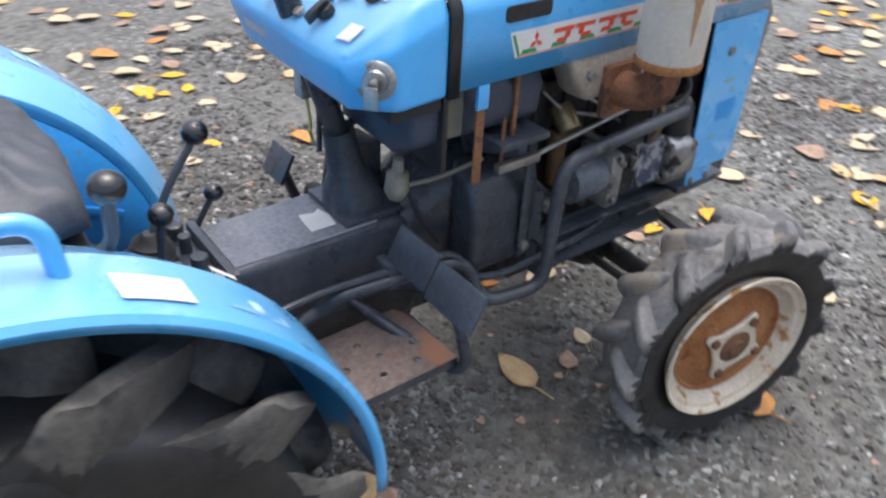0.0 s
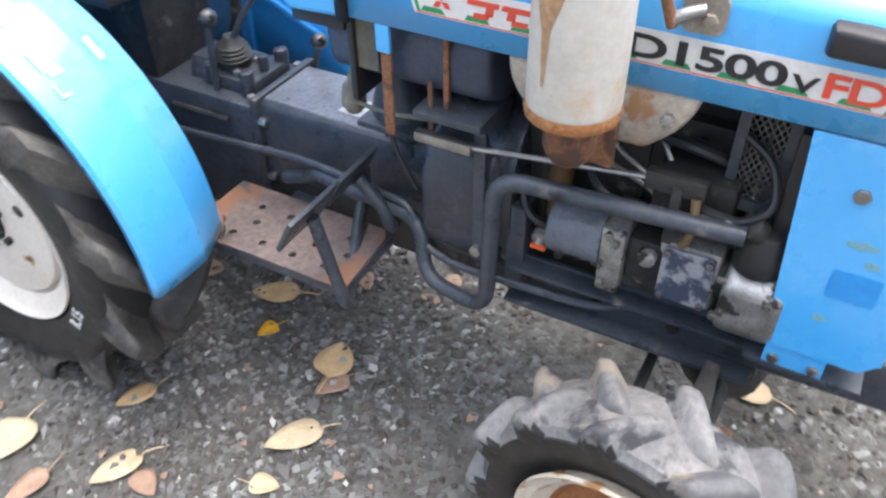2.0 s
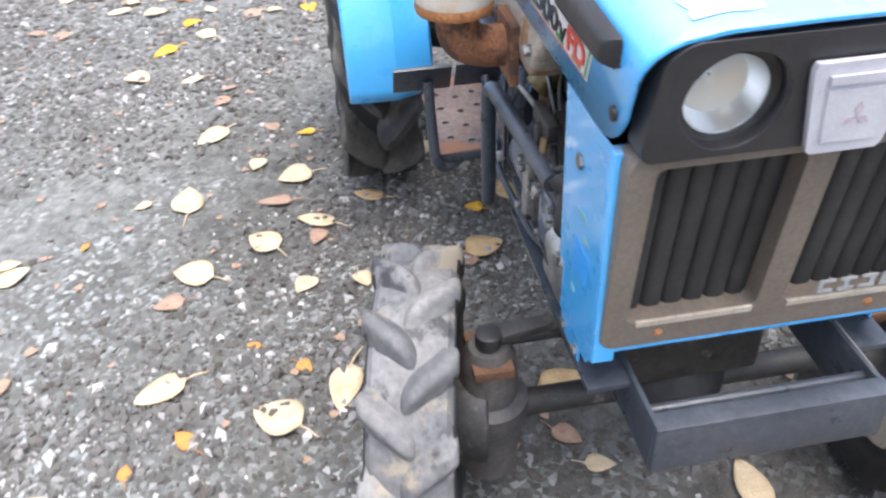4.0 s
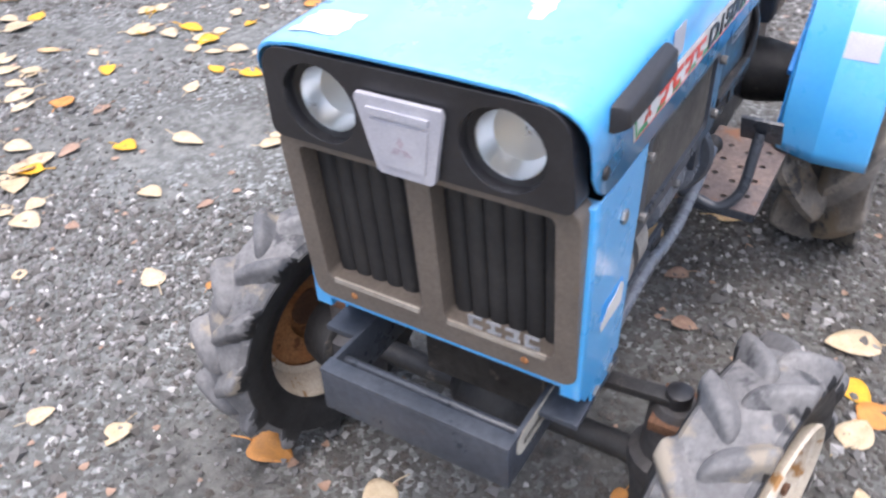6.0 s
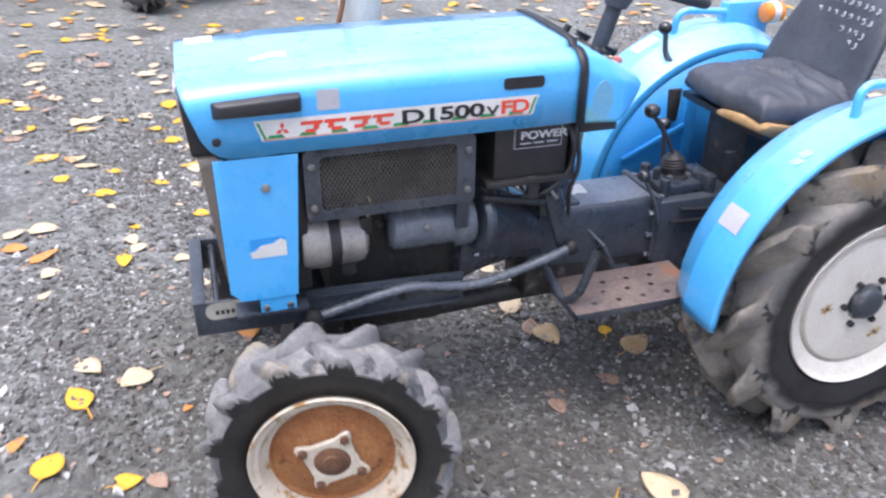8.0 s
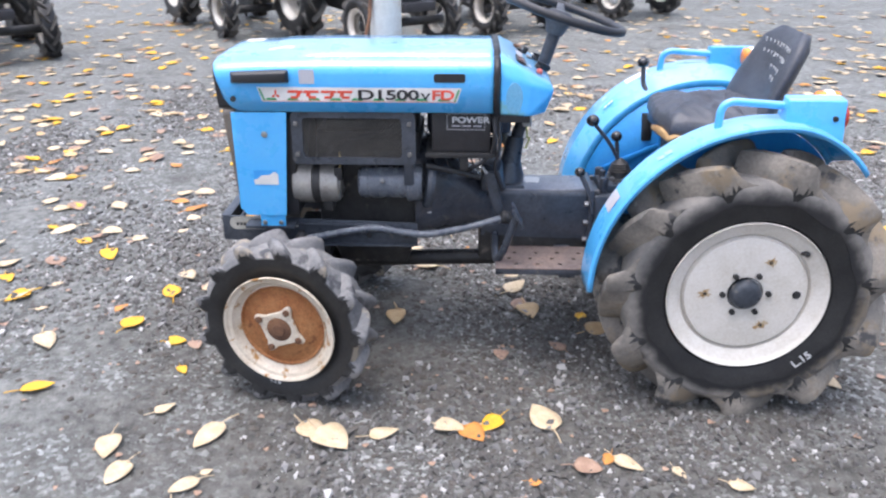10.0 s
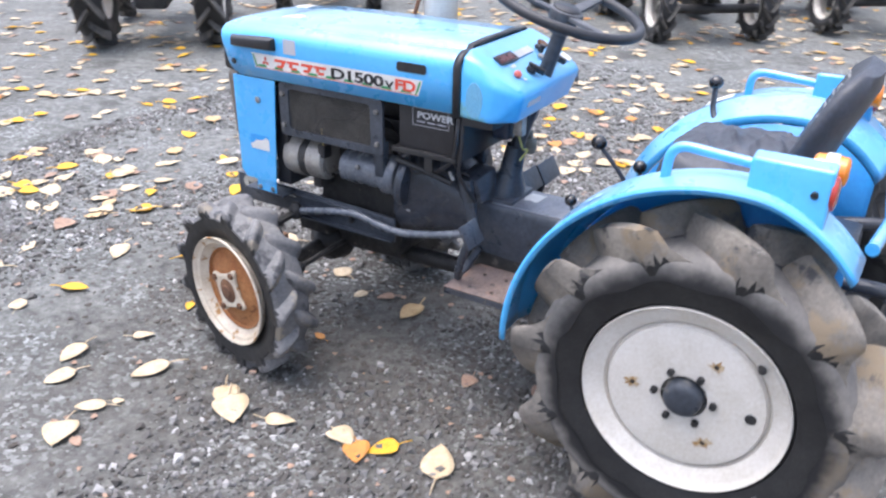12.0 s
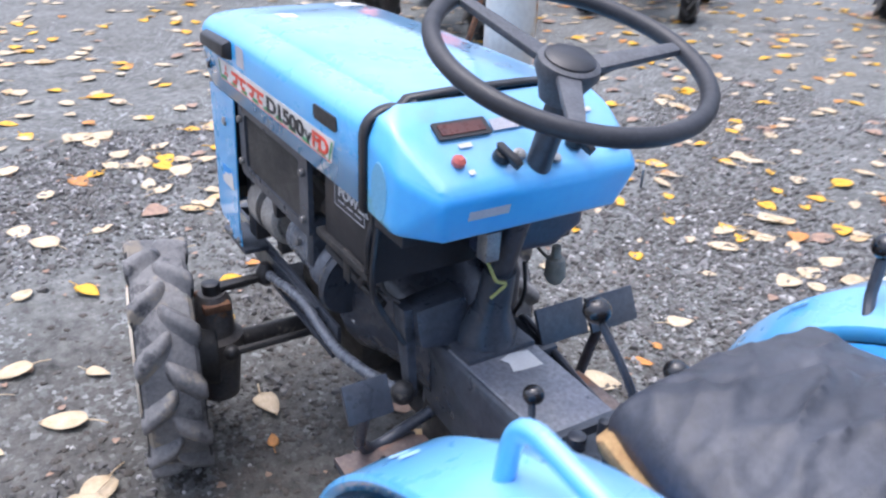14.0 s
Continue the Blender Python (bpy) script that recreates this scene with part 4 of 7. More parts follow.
# rear wheels: cream steel discs, tall-lugged tyres
REAR_R, REAR_RIM, REAR_HW = 0.404, 0.222, 0.098
for side in (1, -1):
    m = Matrix.Translation((0, side * 0.362, 0.374)) @ (Matrix.Identity(4) if side == 1 else Matrix.Rotation(math.pi, 4, "Z")) @ Matrix.Rotation(radians(14 if side == 1 else 40), 4, "Y")
    prof = [(0.0, 0.060), (0.05, 0.060), (0.155, 0.065), (0.1675, 0.063), (0.1705, 0.055), (0.1725, 0.047), (0.1755, 0.047), (0.180, 0.059), (0.195, 0.069), (0.207, 0.0735), (0.214, 0.078), (0.2205, 0.086), (0.2225, 0.081), (0.219, 0.070), (0.206, 0.060), (0.205, -0.070), (0.2225, -0.083), (0.215, -0.085), (0.198, -0.07), (0.19, 0.02), (0.165, 0.048), (0.0, 0.05)]
    rim = part("rear_wheel", spun(prof, 56), CREAM, tractor, "cream-painted steel disc wheel with rust at its holes", angle=30)
    rim.matrix_local = m
    part("tyre", tyre_mesh(REAR_R, 0.215, REAR_HW, 0.062), RUBBER, rim, "black rubber tyre carcass")
    tread_bars(rim, REAR_R, 0.062, REAR_HW, 11, 0.060, side * 0.36, RUBBER_DUSTY if side == 1 else RUBBER_DARK, 0.0, 1.5, True)
    if side == 1:
        film = part("dust_film", spun([(0.3395, y) for y in (0.072, 0.03, 0.0)] + [(0.3445, 0.0), (0.3435, 0.045), (0.3385, 0.082), (0.3255, 0.0952), (0.318, 0.0985), (0.310, 0.0993), (0.300, 0.0993)], 132), FLANK_DUST, rim, "dry dust between the tread bars")
        # the dust reaches lower between the bars than at their feet
        for v in film.data.vertices:
            if math.hypot(v.co.x, v.co.z) < 0.305:
                a = math.atan2(v.co.z, v.co.x)
                r = 0.280 + 0.006 * math.cos(11 * (a - 0.40)) + 0.004 * noise.noise(Vector((40 * v.co.x, 3.0, 40 * v.co.z)))
                v.co = (r * math.cos(a), 0.0994 + 0.0005 * math.cos(30 * a), r * math.sin(a))
    part("hub", turned((0, 0.055, 0), (0, 0.084, 0), [(0, 0.043), (0.7, 0.041), (0.9, 0.036), (1, 0.026), (1, 0.001)], 20), NAVY, rim, "dark blue-grey hub")
    for k in range(6):
        a = radians(60 * k + 12)
        c = Vector((0.063 * math.cos(a), 0.060, 0.063 * math.sin(a)))
        part("wheel_bolt", cyl(c, c + Vector((0, 0.012, 0)), 0.0085, seg=6, edge=0.15), GREASE, rim)
    for k in range(3):
        a = radians(120 * k + 14)
        c = Vector((0.112 * math.cos(a), 0.0627, 0.112 * math.sin(a)))
        part("rusty_hole", cyl(c, c + Vector((0, 0.0022, 0)), 0.006, seg=10), INK, rim)
        rs = random.Random(7 * k + side)
        blot = [(c.x + 1.25 * q * math.cos(d), c.z + q * math.sin(d)) for d, q in ((0.35 * n, rs.uniform(0.006, 0.019)) for n in range(18))]
        bm = sheet(blot, [], 0.0003, Matrix(((1, 0, 0, 0), (0, 0, 1, 0.0646), (0, 1, 0, 0), (0, 0, 0, 1))))
        part("rust_streak", bm, HOLE_RUST, rim)
    a = radians(194)
    part("valve_hole", cyl((0.140 * math.cos(a), 0.0635, 0.140 * math.sin(a)), (0.140 * math.cos(a), 0.0665, 0.140 * math.sin(a)), 0.012, seg=14), INK, rim)
    part("valve_stem", cyl((0.185 * math.cos(2.65), 0.050, 0.185 * math.sin(2.65)), (0.193 * math.cos(2.65), 0.080, 0.193 * math.sin(2.65)), 0.008, seg=10), GREASE, rim)
    marks("L.15" if side == 1 else "R.15", 0.268, 29 if side == 1 else 20, 0.0975, 0.024, rim, side)

# front wheels, turned to the right
FRONT_R, FRONT_HW = 0.264, 0.0615
for side in (1, -1):
    turn = Matrix.Rotation(radians(-11 if side == 1 else -12), 4, "Z")
    king = Vector((1.277, side * 0.300, 0.0))
    off = turn @ Vector((0, side * 0.120, 0))
    m = Matrix.Translation((king.x + off.x, king.y + off.y, 0.256)) @ turn @ (Matrix.Identity(4) if side == 1 else Matrix.Rotation(math.pi, 4, "Z")) @ Matrix.Rotation(radians(25), 4, "Y")
    prof = [(0.120, 0.008), (0.1265, 0.022), (0.131, 0.020), (0.137, 0.024), (0.143, 0.036), (0.148, 0.043), (0.157, 0.046), (0.1625, 0.053), (0.1665, 0.055), (0.1685, 0.050), (0.163, 0.040), (0.152, 0.032), (0.151, -0.03), (0.1685, -0.05), (0.160, -0.052), (0.146, -0.03), (0.135, 0.0), (0.120, 0.004)]
    rim = part("front_wheel", spun(prof, 48), CREAM_RUSTY, tractor, "cream wheel rim peeling to rust", angle=30)
    rim.matrix_local = m
    part("wheel_disc", spun([(0.0, 0.030), (0.040, 0.032), (0.070, 0.035), (0.084, 0.030), (0.104, 0.020), (0.120, 0.018), (0.1245, 0.024), (0.128, 0.024), (0.127, 0.012), (0.06, 0.012), (0.0, 0.012)], 40), RUSTY, rim, "rusted brown wheel disc")
    lobes = []
    for n in range(72):
        a = 2 * math.pi * n / 72
        # straight-sided between round ears
        lobes.append(((0.0555 + 0.0265 * max(0.0, math.cos(4 * (a - radians(50)))) ** 2.2 - 0.004 * max(0.0, -math.cos(4 * (a - radians(50))))) * math.cos(a), (0.0555 + 0.0265 * max(0.0, math.cos(4 * (a - radians(50)))) ** 2.2 - 0.004 * max(0.0, -math.cos(4 * (a - radians(50))))) * math.sin(a)))
    lay = Matrix(((1, 0, 0, 0), (0, 0, 1, 0.034), (0, 1, 0, 0), (0, 0, 0, 1)))
    boss = part("hub", sheet(lobes, [circle(0, 0, 0.036, 28)], 0.011, lay), CREAM_RUSTY, rim, "four-eared hub plate with its cream paint half gone")
    _b = boss.modifiers.new("rounding", "BEVEL")
    _b.width, _b.segments, _b.limit_method, _b.angle_limit = 0.003, 2, "ANGLE", radians(50)
    part("hub_cap", turned((0, 0.030, 0), (0, 0.052, 0), [(0, 0.040), (0.6, 0.039), (0.75, 0.034), (0.8, 0.020), (1, 0.017), (1, 0.001)], 24), RUST_DARK, rim, "dark brown hub centre")
    for k in range(4):
        a = radians(90 * k + 50)
        c = Vector((0.064 * math.cos(a), 0.045, 0.064 * math.sin(a)))
        part("wheel_nut", cyl(c, c + Vector((0, 0.008, 0)), 0.0105, seg=6, edge=0.15), RUST_DARK, rim)
    tyre = part("tyre", tyre_mesh(FRONT_R, 0.162, FRONT_HW, 0.023, 66), RUBBER, rim, "black rubber tyre with a dusty tread")
    tyre.data.materials.append(RUBBER_FRONT)
    for p in tyre.data.polygons:
        p.material_index = int(math.hypot(p.center.x, p.center.z) > FRONT_R - 0.023 - 0.014)
    tyre.matrix_local = Matrix.Translation((0, -0.015, 0))
    tread_bars(rim, FRONT_R, 0.023, FRONT_HW, 13, 0.045, side * 0.20, RUBBER_FRONT, -0.015, block=True)
    marks("L15" if side == 1 else "R15", 0.188, -30 if side == 1 else 10, 0.0405, 0.016, rim, side)
    # drive case at the king pin
    case = part("final_drive_case", turned((king.x, king.y, 0.12), (king.x, king.y, 0.40), [(0, 0.025), (0.05, 0.045), (0.45, 0.055), (0.5, 0.062), (0.62, 0.062), (0.65, 0.045), (0.92, 0.042), (1, 0.03)], 20), DRIVE, tractor, "grimy grey-brown front drive case")
    q = turn @ Vector((0, side * 0.075, 0))
    part("drive_flange", cyl((king.x, king.y, 0.256), (king.x + q.x, king.y + q.y, 0.256), 0.085, 0.075, 24), GREASE, case)
    part("case_cap", cyl((king.x, king.y, 0.40), (king.x, king.y, 0.425), 0.02, seg=14), BLACK, case)
    part("top_plate", box(king.x - 0.045, king.x + 0.045, king.y - 0.03, king.y + 0.03, 0.37, 0.388, 0.003), RUST_DARK, case)
axle = part("front_axle", turned((1.277, -0.30, 0.26), (1.277, 0.30, 0.26), [(0, 0.036), (0.12, 0.022), (0.36, 0.022), (0.42, 0.065), (0.5, 0.078), (0.58, 0.065), (0.64, 0.022), (0.88, 0.022), (1, 0.036)], 18), GREASE, tractor, "greasy black front axle casing")
part("axle_pivot", box(1.21, 1.33, -0.11, 0.11, 0.32, 0.40, 0.01), GREASE, axle)
part("drive_shaft", cyl((0.30, 0.0, 0.30), (1.20, 0.0, 0.27), 0.026, seg=16), GREASE, tractor, "greasy brown-black propeller shaft tube")
tie = part("tie_rod", tube([(1.175, -0.295, 0.30), (1.175, 0.295, 0.30)], 0.009, 8), GREASE, tractor, "black tie rod behind the axle")
for side in (1, -1):
    part("rod_end", ball((1.175, side * 0.295, 0.30), 0.018, seg=12), GREASE, tie)
link_arm = part("steering_link", hull([(1.262, 0.310, 0.402), (1.294, 0.310, 0.402), (1.278, 0.170, 0.396), (1.300, 0.170, 0.396), (1.262, 0.310, 0.416), (1.294, 0.310, 0.416), (1.278, 0.170, 0.412), (1.300, 0.170, 0.412)], 0.004), GREASE, tractor, "flat black steering arm with ball joint")
part("ball_joint", turned((1.288, 0.170, 0.385), (1.288, 0.170, 0.438), [(0, 0.012), (0.15, 0.020), (0.6, 0.022), (0.8, 0.016), (1, 0.010)], 14), GREASE, link_arm)
part("steering_arm", hull([(1.25, -0.312, 0.40), (1.29, -0.312, 0.40), (1.28, -0.20, 0.415), (1.26, -0.20, 0.415), (1.25, -0.312, 0.418), (1.29, -0.312, 0.418), (1.28, -0.20, 0.43), (1.26, -0.20, 0.43)], 0.004), GREASE, tractor)

# ---- engine and running gear ----
engine = part("engine_block", box(0.92, 1.24, -0.11, 0.10, 0.40, 0.74, 0.012), GREASE, tractor, "grimy black engine block")
part("oil_sump", hull([(x, y, z) for x, y, z in ((0.93, -0.10, 0.42), (1.22, -0.10, 0.42), (0.93, 0.10, 0.42), (1.22, 0.10, 0.42), (0.97, -0.08, 0.295), (1.18, -0.08, 0.295), (0.97, 0.08, 0.295), (1.18, 0.08, 0.295))], 0.01), GREASE, engine)
part("cylinder_head", box(0.93, 1.21, -0.09, 0.08, 0.735, 0.80, 0.012), GREASE, engine)
for k in range(4):
    part("head_rib", box(0.96 + 0.07 * k, 0.972 + 0.07 * k, -0.116, -0.10, 0.50, 0.72, 0.002), GREASE, engine)
radiator = part("radiator", box(1.285, 1.335, -0.185, 0.185, 0.50, 0.80, 0.006), BLACK, tractor, "black radiator core behind the grille")
part("fan_shroud", turned((1.255, 0, 0.65), (1.285, 0, 0.65), [(0, 0.15), (1, 0.165), (1, 0.155), (0, 0.142)], 28, ends=False), BLACK, radiator)

# bell housing flares from the gearbox tunnel to the engine
bm = bmesh.new()


def oval(x, cy, cz, ry, rz, n=24, p=2.6):
    out = []
    for i in range(n):
        a = 2 * math.pi * i / n
        c, s = math.cos(a), math.sin(a)
        out.append((x, cy + ry * math.copysign(abs(c) ** (2 / p), c), cz + rz * math.copysign(abs(s) ** (2 / p), s)))
    return out


rings(bm, [oval(0.70, 0, 0.470, 0.082, 0.080), oval(0.735, 0, 0.485, 0.086, 0.090), oval(0.79, -0.005, 0.51, 0.100, 0.108), oval(0.845, -0.008, 0.53, 0.125, 0.132), oval(0.885, -0.01, 0.54, 0.148, 0.148), oval(0.905, -0.01, 0.54, 0.152, 0.152), oval(0.915, -0.01, 0.54, 0.158, 0.158), oval(0.935, -0.01, 0.54, 0.158, 0.158), oval(0.94, -0.01, 0.54, 0.12, 0.12)])
bell = part("bell_housing", bm, OILY, tractor, "dark grey cast bell housing with oily dust")
for k in range(10):
    a = 2 * math.pi * k / 10 + 0.3
    c = Vector((0.90, -0.01 + 0.148 * math.cos(a), 0.54 + 0.148 * math.sin(a)))
    part("housing_bolt", cyl(c, c + Vector((-0.012, 0, 0)), 0.008, seg=6, edge=0.15), STEEL if k % 3 == 0 else GREASE, bell)
# right-hand cover with its inspection window
bm = hull([(x, y, z) for x in (0.785, 0.915) for y, z in ((-0.10, 0.42), (-0.165, 0.43), (-0.180, 0.47), (-0.180, 0.575), (-0.160, 0.625), (-0.10, 0.65))], 0.022, 4)
cover = part("clutch_cover", bm, OILY, bell, "rounded dark grey clutch cover")
part("lever_hood", hull([(x, y, z) for x in (0.80, 0.905) for y, z in ((-0.10, 0.70), (-0.215, 0.700), (-0.215, 0.712), (-0.10, 0.712))] + [(0.80, -0.12, 0.66), (0.81, -0.12, 0.66), (0.905, -0.12, 0.66)], 0.004), NAVY, bell, "small dark sheet bracket")
part("throttle_rod", tube([(0.87, -0.205, 0.668), (1.135, -0.195, 0.697)], 0.0042, 8), STEEL, tractor, "bright throttle rod")
part("rod_clevis", box(0.80, 0.89, -0.213, -0.198, 0.660, 0.676, 0.003), STEEL, tractor)

# gearbox tunnel and rear casing
tunnel = part("gearbox_tunnel", hull([(x, s * y, z) for s in (1, -1) for x, y, z in ((0.395, 0.080, 0.385), (0.395, 0.080, 0.533), (0.395, 0.070, 0.546), (0.69, 0.076, 0.546), (0.715, 0.080, 0.535), (0.735, 0.074, 0.39))], 0.006), NAVY, tractor, "dark grey gearbox tunnel with a paler, scuffed top")
part("tunnel_seam", box(0.383, 0.398, -0.092, 0.092, 0.37, 0.553, 0.003), NAVY, tunnel)
for side in (1, -1):
    for z in (0.388, 0.445, 0.507):
        part("seam_bolt", cyl((0.396, side * 0.084, z), (0.412, side * 0.084, z), 0.0090, seg=6, edge=0.15), STEEL, tunnel)
    part("seam_bolt", cyl((0.372, side * 0.070, 0.530), (0.372, side * 0.070, 0.548), 0.0085, seg=6, edge=0.15), STEEL, tunnel)
# paler than the tunnel: the sky's reflection put into the scuffed top's colour
part("tunnel_top", hull([(x, s * y, z) for s in (1, -1) for x, y, z in ((0.400, 0.068, 0.5455), (0.400, 0.066, 0.549), (0.660, 0.073, 0.5455), (0.658, 0.071, 0.549))], 0.0015), mat("sky_pale_scuffed_top", (0.15, 0.16, 0.19), (0.23, 0.235, 0.25), 9, 0.34, 0.12, 0.2, spots=[((0.20, 0.19, 0.18), 12, 0.62, 0.6)], fine=0.3), tunnel, "scuffed top, its grey lightened for sky reflection")
part("tunnel_label", sheet([(0.546, -0.045), (0.592, -0.047), (0.597, -0.012), (0.590, 0.012), (0.576, 0.004), (0.552, 0.012), (0.548, -0.01)], [], 0.0008, plane_z(0.5496)), WHITE, tunnel, "scratched bright label")
gearbox = part("gearbox_casing", box(-0.13, 0.385, -0.090, 0.090, 0.27, 0.535, 0.016), NAVY, tractor, "dark grey rear gearbox casing")
part("gearbox_belly", box(0.30, 0.74, -0.075, 0.075, 0.30, 0.44, 0.02), GREASE, gearbox)
part("shift_base", box(0.245, 0.366, -0.058, 0.058, 0.530, 0.560, 0.008), NAVY, gearbox)
tower = part("shift_tower", turned((0.292, -0.012, 0.552), (0.296, -0.018, 0.624), [(0, 0.046), (0.14, 0.042), (0.20, 0.032), (0.40, 0.029), (0.42, 0.034), (0.47, 0.036), (0.52, 0.030), (0.57, 0.034), (0.62, 0.028), (0.67, 0.031), (0.72, 0.025), (0.77, 0.028), (0.83, 0.021), (0.92, 0.016), (1, 0.010)], 22), RUBBER, gearbox, "cast shift tower with a ribbed rubber boot")
for k in range(4):
    a = radians(90 * k + 45)
    part("tower_bolt", cyl((0.292 + 0.040 * math.cos(a), -0.012 + 0.040 * math.sin(a), 0.556), (0.292 + 0.040 * math.cos(a), -0.012 + 0.040 * math.sin(a), 0.572), 0.008, seg=6, edge=0.15), STEEL, tower)
for x, y, r, h in ((0.352, -0.052, 0.014, 0.022), (0.352, 0.050, 0.014, 0.022), (0.262, -0.048, 0.012, 0.016), (0.225, 0.055, 0.016, 0.020), (0.350, 0.0, 0.010, 0.030)):
    part("case_boss", cyl((x, y, 0.530), (x, y, 0.560 + h), r, seg=14, edge=0.2), OILY, gearbox)
part("shift_rail_cover", hull([(x, y, z) for x in (0.205, 0.250) for y, z in ((-0.05, 0.53), (0.05, 0.53), (-0.035, 0.575), (0.035, 0.575))], 0.006), OILY, gearbox)
part("rear_axle", turned((0, -0.30, 0.374), (0, 0.30, 0.374), [(0, 0.05), (0.1, 0.062), (0.3, 0.085), (0.7, 0.085), (0.9, 0.062), (1, 0.05)], 20), GREASE, tractor, "greasy rear axle casing")


def lever(points, r, knob, kr, label="", knob_mat=KNOB, name="gear_lever"):
    ob = part(name, tube(points, r, 8, 0.03), NAVY, tractor, label)
    part("knob", ball(knob, kr, 1, 1, 0.92, seg=22), knob_mat, ob, "glossy black ball knob")
    return ob


lever([(0.296, -0.016, 0.612), (0.335, -0.006, 0.68), (0.390, 0.006, 0.744)], 0.006, (0.393, 0.007, 0.752), 0.0205, "long gear lever with black knob")
lever([(0.388, 0.100, 0.48), (0.398, 0.090, 0.535), (0.430, 0.073, 0.600)], 0.0055, (0.431, 0.070, 0.606), 0.0165, "short lever with black knob")
lever([(0.286, -0.066, 0.525), (0.297, -0.070, 0.64), (0.302, -0.070, 0.672)], 0.0065, (0.303, -0.070, 0.681), 0.0185, "short range lever with black knob")
lever([(0.165, -0.262, 0.70), (0.172, -0.265, 0.775), (0.190, -0.285, 0.80), (0.193, -0.293, 0.862)], 0.008, (0.194, -0.296, 0.872), 0.020, "cranked hydraulic lever with black knob", name="hydraulic_lever")
for a, b in (((0.12, 0.10, 0.47), (0.36, 0.105, 0.485)), ((0.18, 0.105, 0.50), (0.33, 0.10, 0.515)), ((0.20, -0.10, 0.50), (0.34, -0.105, 0.505))):
    part("linkage", tube([a, b], 0.006, 6), GREASE, gearbox)

# foot plates with punched holes
for side in (1, -1):
    holes = [circle(0.43 + 0.066 * i + (0.02 if j % 2 else 0), side * (0.155 + 0.042 * j), 0.0075, 10) for i in range(4) for j in range(3)]
    out = [(0.345, side * 0.105), (0.668, side * 0.105), (0.682, side * 0.125), (0.690, side * 0.272), (0.345, side * 0.272)]
    fp = part("foot_plate", sheet(out[::side], [h[::side] for h in holes], 0.004, plane_z(0.366)), PLATE, tractor, "worn steel foot plate with punched holes and rust")
    bm = box(0.345, 0.690, *sorted((side * 0.268, side * 0.272)), 0.350, 0.368, 0.001)
    box(0.684, 0.690, *sorted((side * 0.115, side * 0.272)), 0.350, 0.368, 0.001, bm=bm)
    part("plate_edge", bm, NAVY, fp)
    part("plate_bracket", box(0.45, 0.50, *sorted((side * 0.06, side * 0.26)), 0.335, 0.364, 0.004), NAVY, fp)

# pedals
PAD = Matrix.Rotation(radians(28), 4, "Y")
ped = part("brake_pedal", tube([(0.60, -0.06, 0.44), (0.70, -0.11, 0.42), (0.722, -0.165, 0.435), (0.715, -0.170, 0.475), (0.668, -0.172, 0.525)], 0.011, 10), NAVY, tractor, "right brake pedal with bent arm")
part("pedal_pad", box(-0.004, 0.004, -0.055, 0.055, -0.034, 0.034, 0.002, m=Matrix.Translation((0.660, -0.178, 0.532)) @ PAD), NAVY, ped, "ribbed steel pedal pad")
ped2 = part("brake_pedal", tube([(0.60, -0.07, 0.40), (0.690, -0.265, 0.332), (0.700, -0.285, 0.36), (0.660, -0.288, 0.522)], 0.011, 10), NAVY, tractor, "right brake pedal with bent arm")
part("pedal_pad", box(-0.004, 0.004, -0.058, 0.058, -0.034, 0.034, 0.002, m=Matrix.Translation((0.656, -0.298, 0.528)) @ PAD), NAVY, ped2, "ribbed steel pedal pad")
ped3 = part("clutch_pedal", tube([(0.69, 0.08, 0.40), (0.688, 0.20, 0.36), (0.670, 0.235, 0.40), (0.632, 0.240, 0.520)], 0.011, 10), NAVY, tractor, "left clutch pedal with bent arm")
part("pedal_pad", box(-0.004, 0.004, -0.040, 0.040, -0.032, 0.032, 0.002, m=Matrix.Translation((0.628, 0.240, 0.525)) @ PAD), NAVY, ped3, "worn steel pedal pad")

# steering gear
sg = part("steering_gear", turned((0.655, 0.0, 0.545), (0.628, 0.0, 0.70), [(0, 0.056), (0.25, 0.050), (0.5, 0.032), (1, 0.027)], 20), NAVY, tractor, "cast steering gear housing on the tunnel")
part("gear_flange", box(0.600, 0.712, -0.068, 0.068, 0.543, 0.559, 0.004), NAVY, sg)
bm = hull([(0.66, 0.03, 0.548), (0.735, 0.03, 0.548), (0.66, 0.125, 0.56), (0.735, 0.125, 0.56), (0.67, 0.03, 0.640), (0.735, 0.03, 0.640), (0.68, 0.125, 0.625), (0.735, 0.125, 0.625)], 0.01)
part("gear_side_case", bm, NAVY, sg)
arm = part("drop_arm", hull([(0.692, 0.120, 0.625), (0.733, 0.120, 0.625), (0.692, 0.142, 0.625), (0.733, 0.142, 0.625), (0.658, 0.128, 0.470), (0.684, 0.128, 0.470), (0.658, 0.144, 0.470), (0.684, 0.144, 0.470)], 0.005), NAVY, tractor, "dark grey steering drop arm", angle=25)
part("ball_joint", ball((0.660, 0.158, 0.488), 0.021, seg=14), GREASE, arm)
part("drag_link", tube([(0.662, 0.162, 0.490), (0.72, 0.164, 0.472), (0.80, 0.166, 0.450), (0.90, 0.168, 0.431), (0.975, 0.168, 0.438), (1.055, 0.168, 0.455), (1.15, 0.168, 0.441), (1.24, 0.166, 0.419), (1.29, 0.166, 0.411)], 0.0112, 12, 0.07), LINK, tractor, "grey bent drag link")
part("column", cyl((0.628, 0.0, 0.69), (0.517, 0.0, 1.040), 0.0192, seg=18), NAVY, tractor, "dark grey steering column")

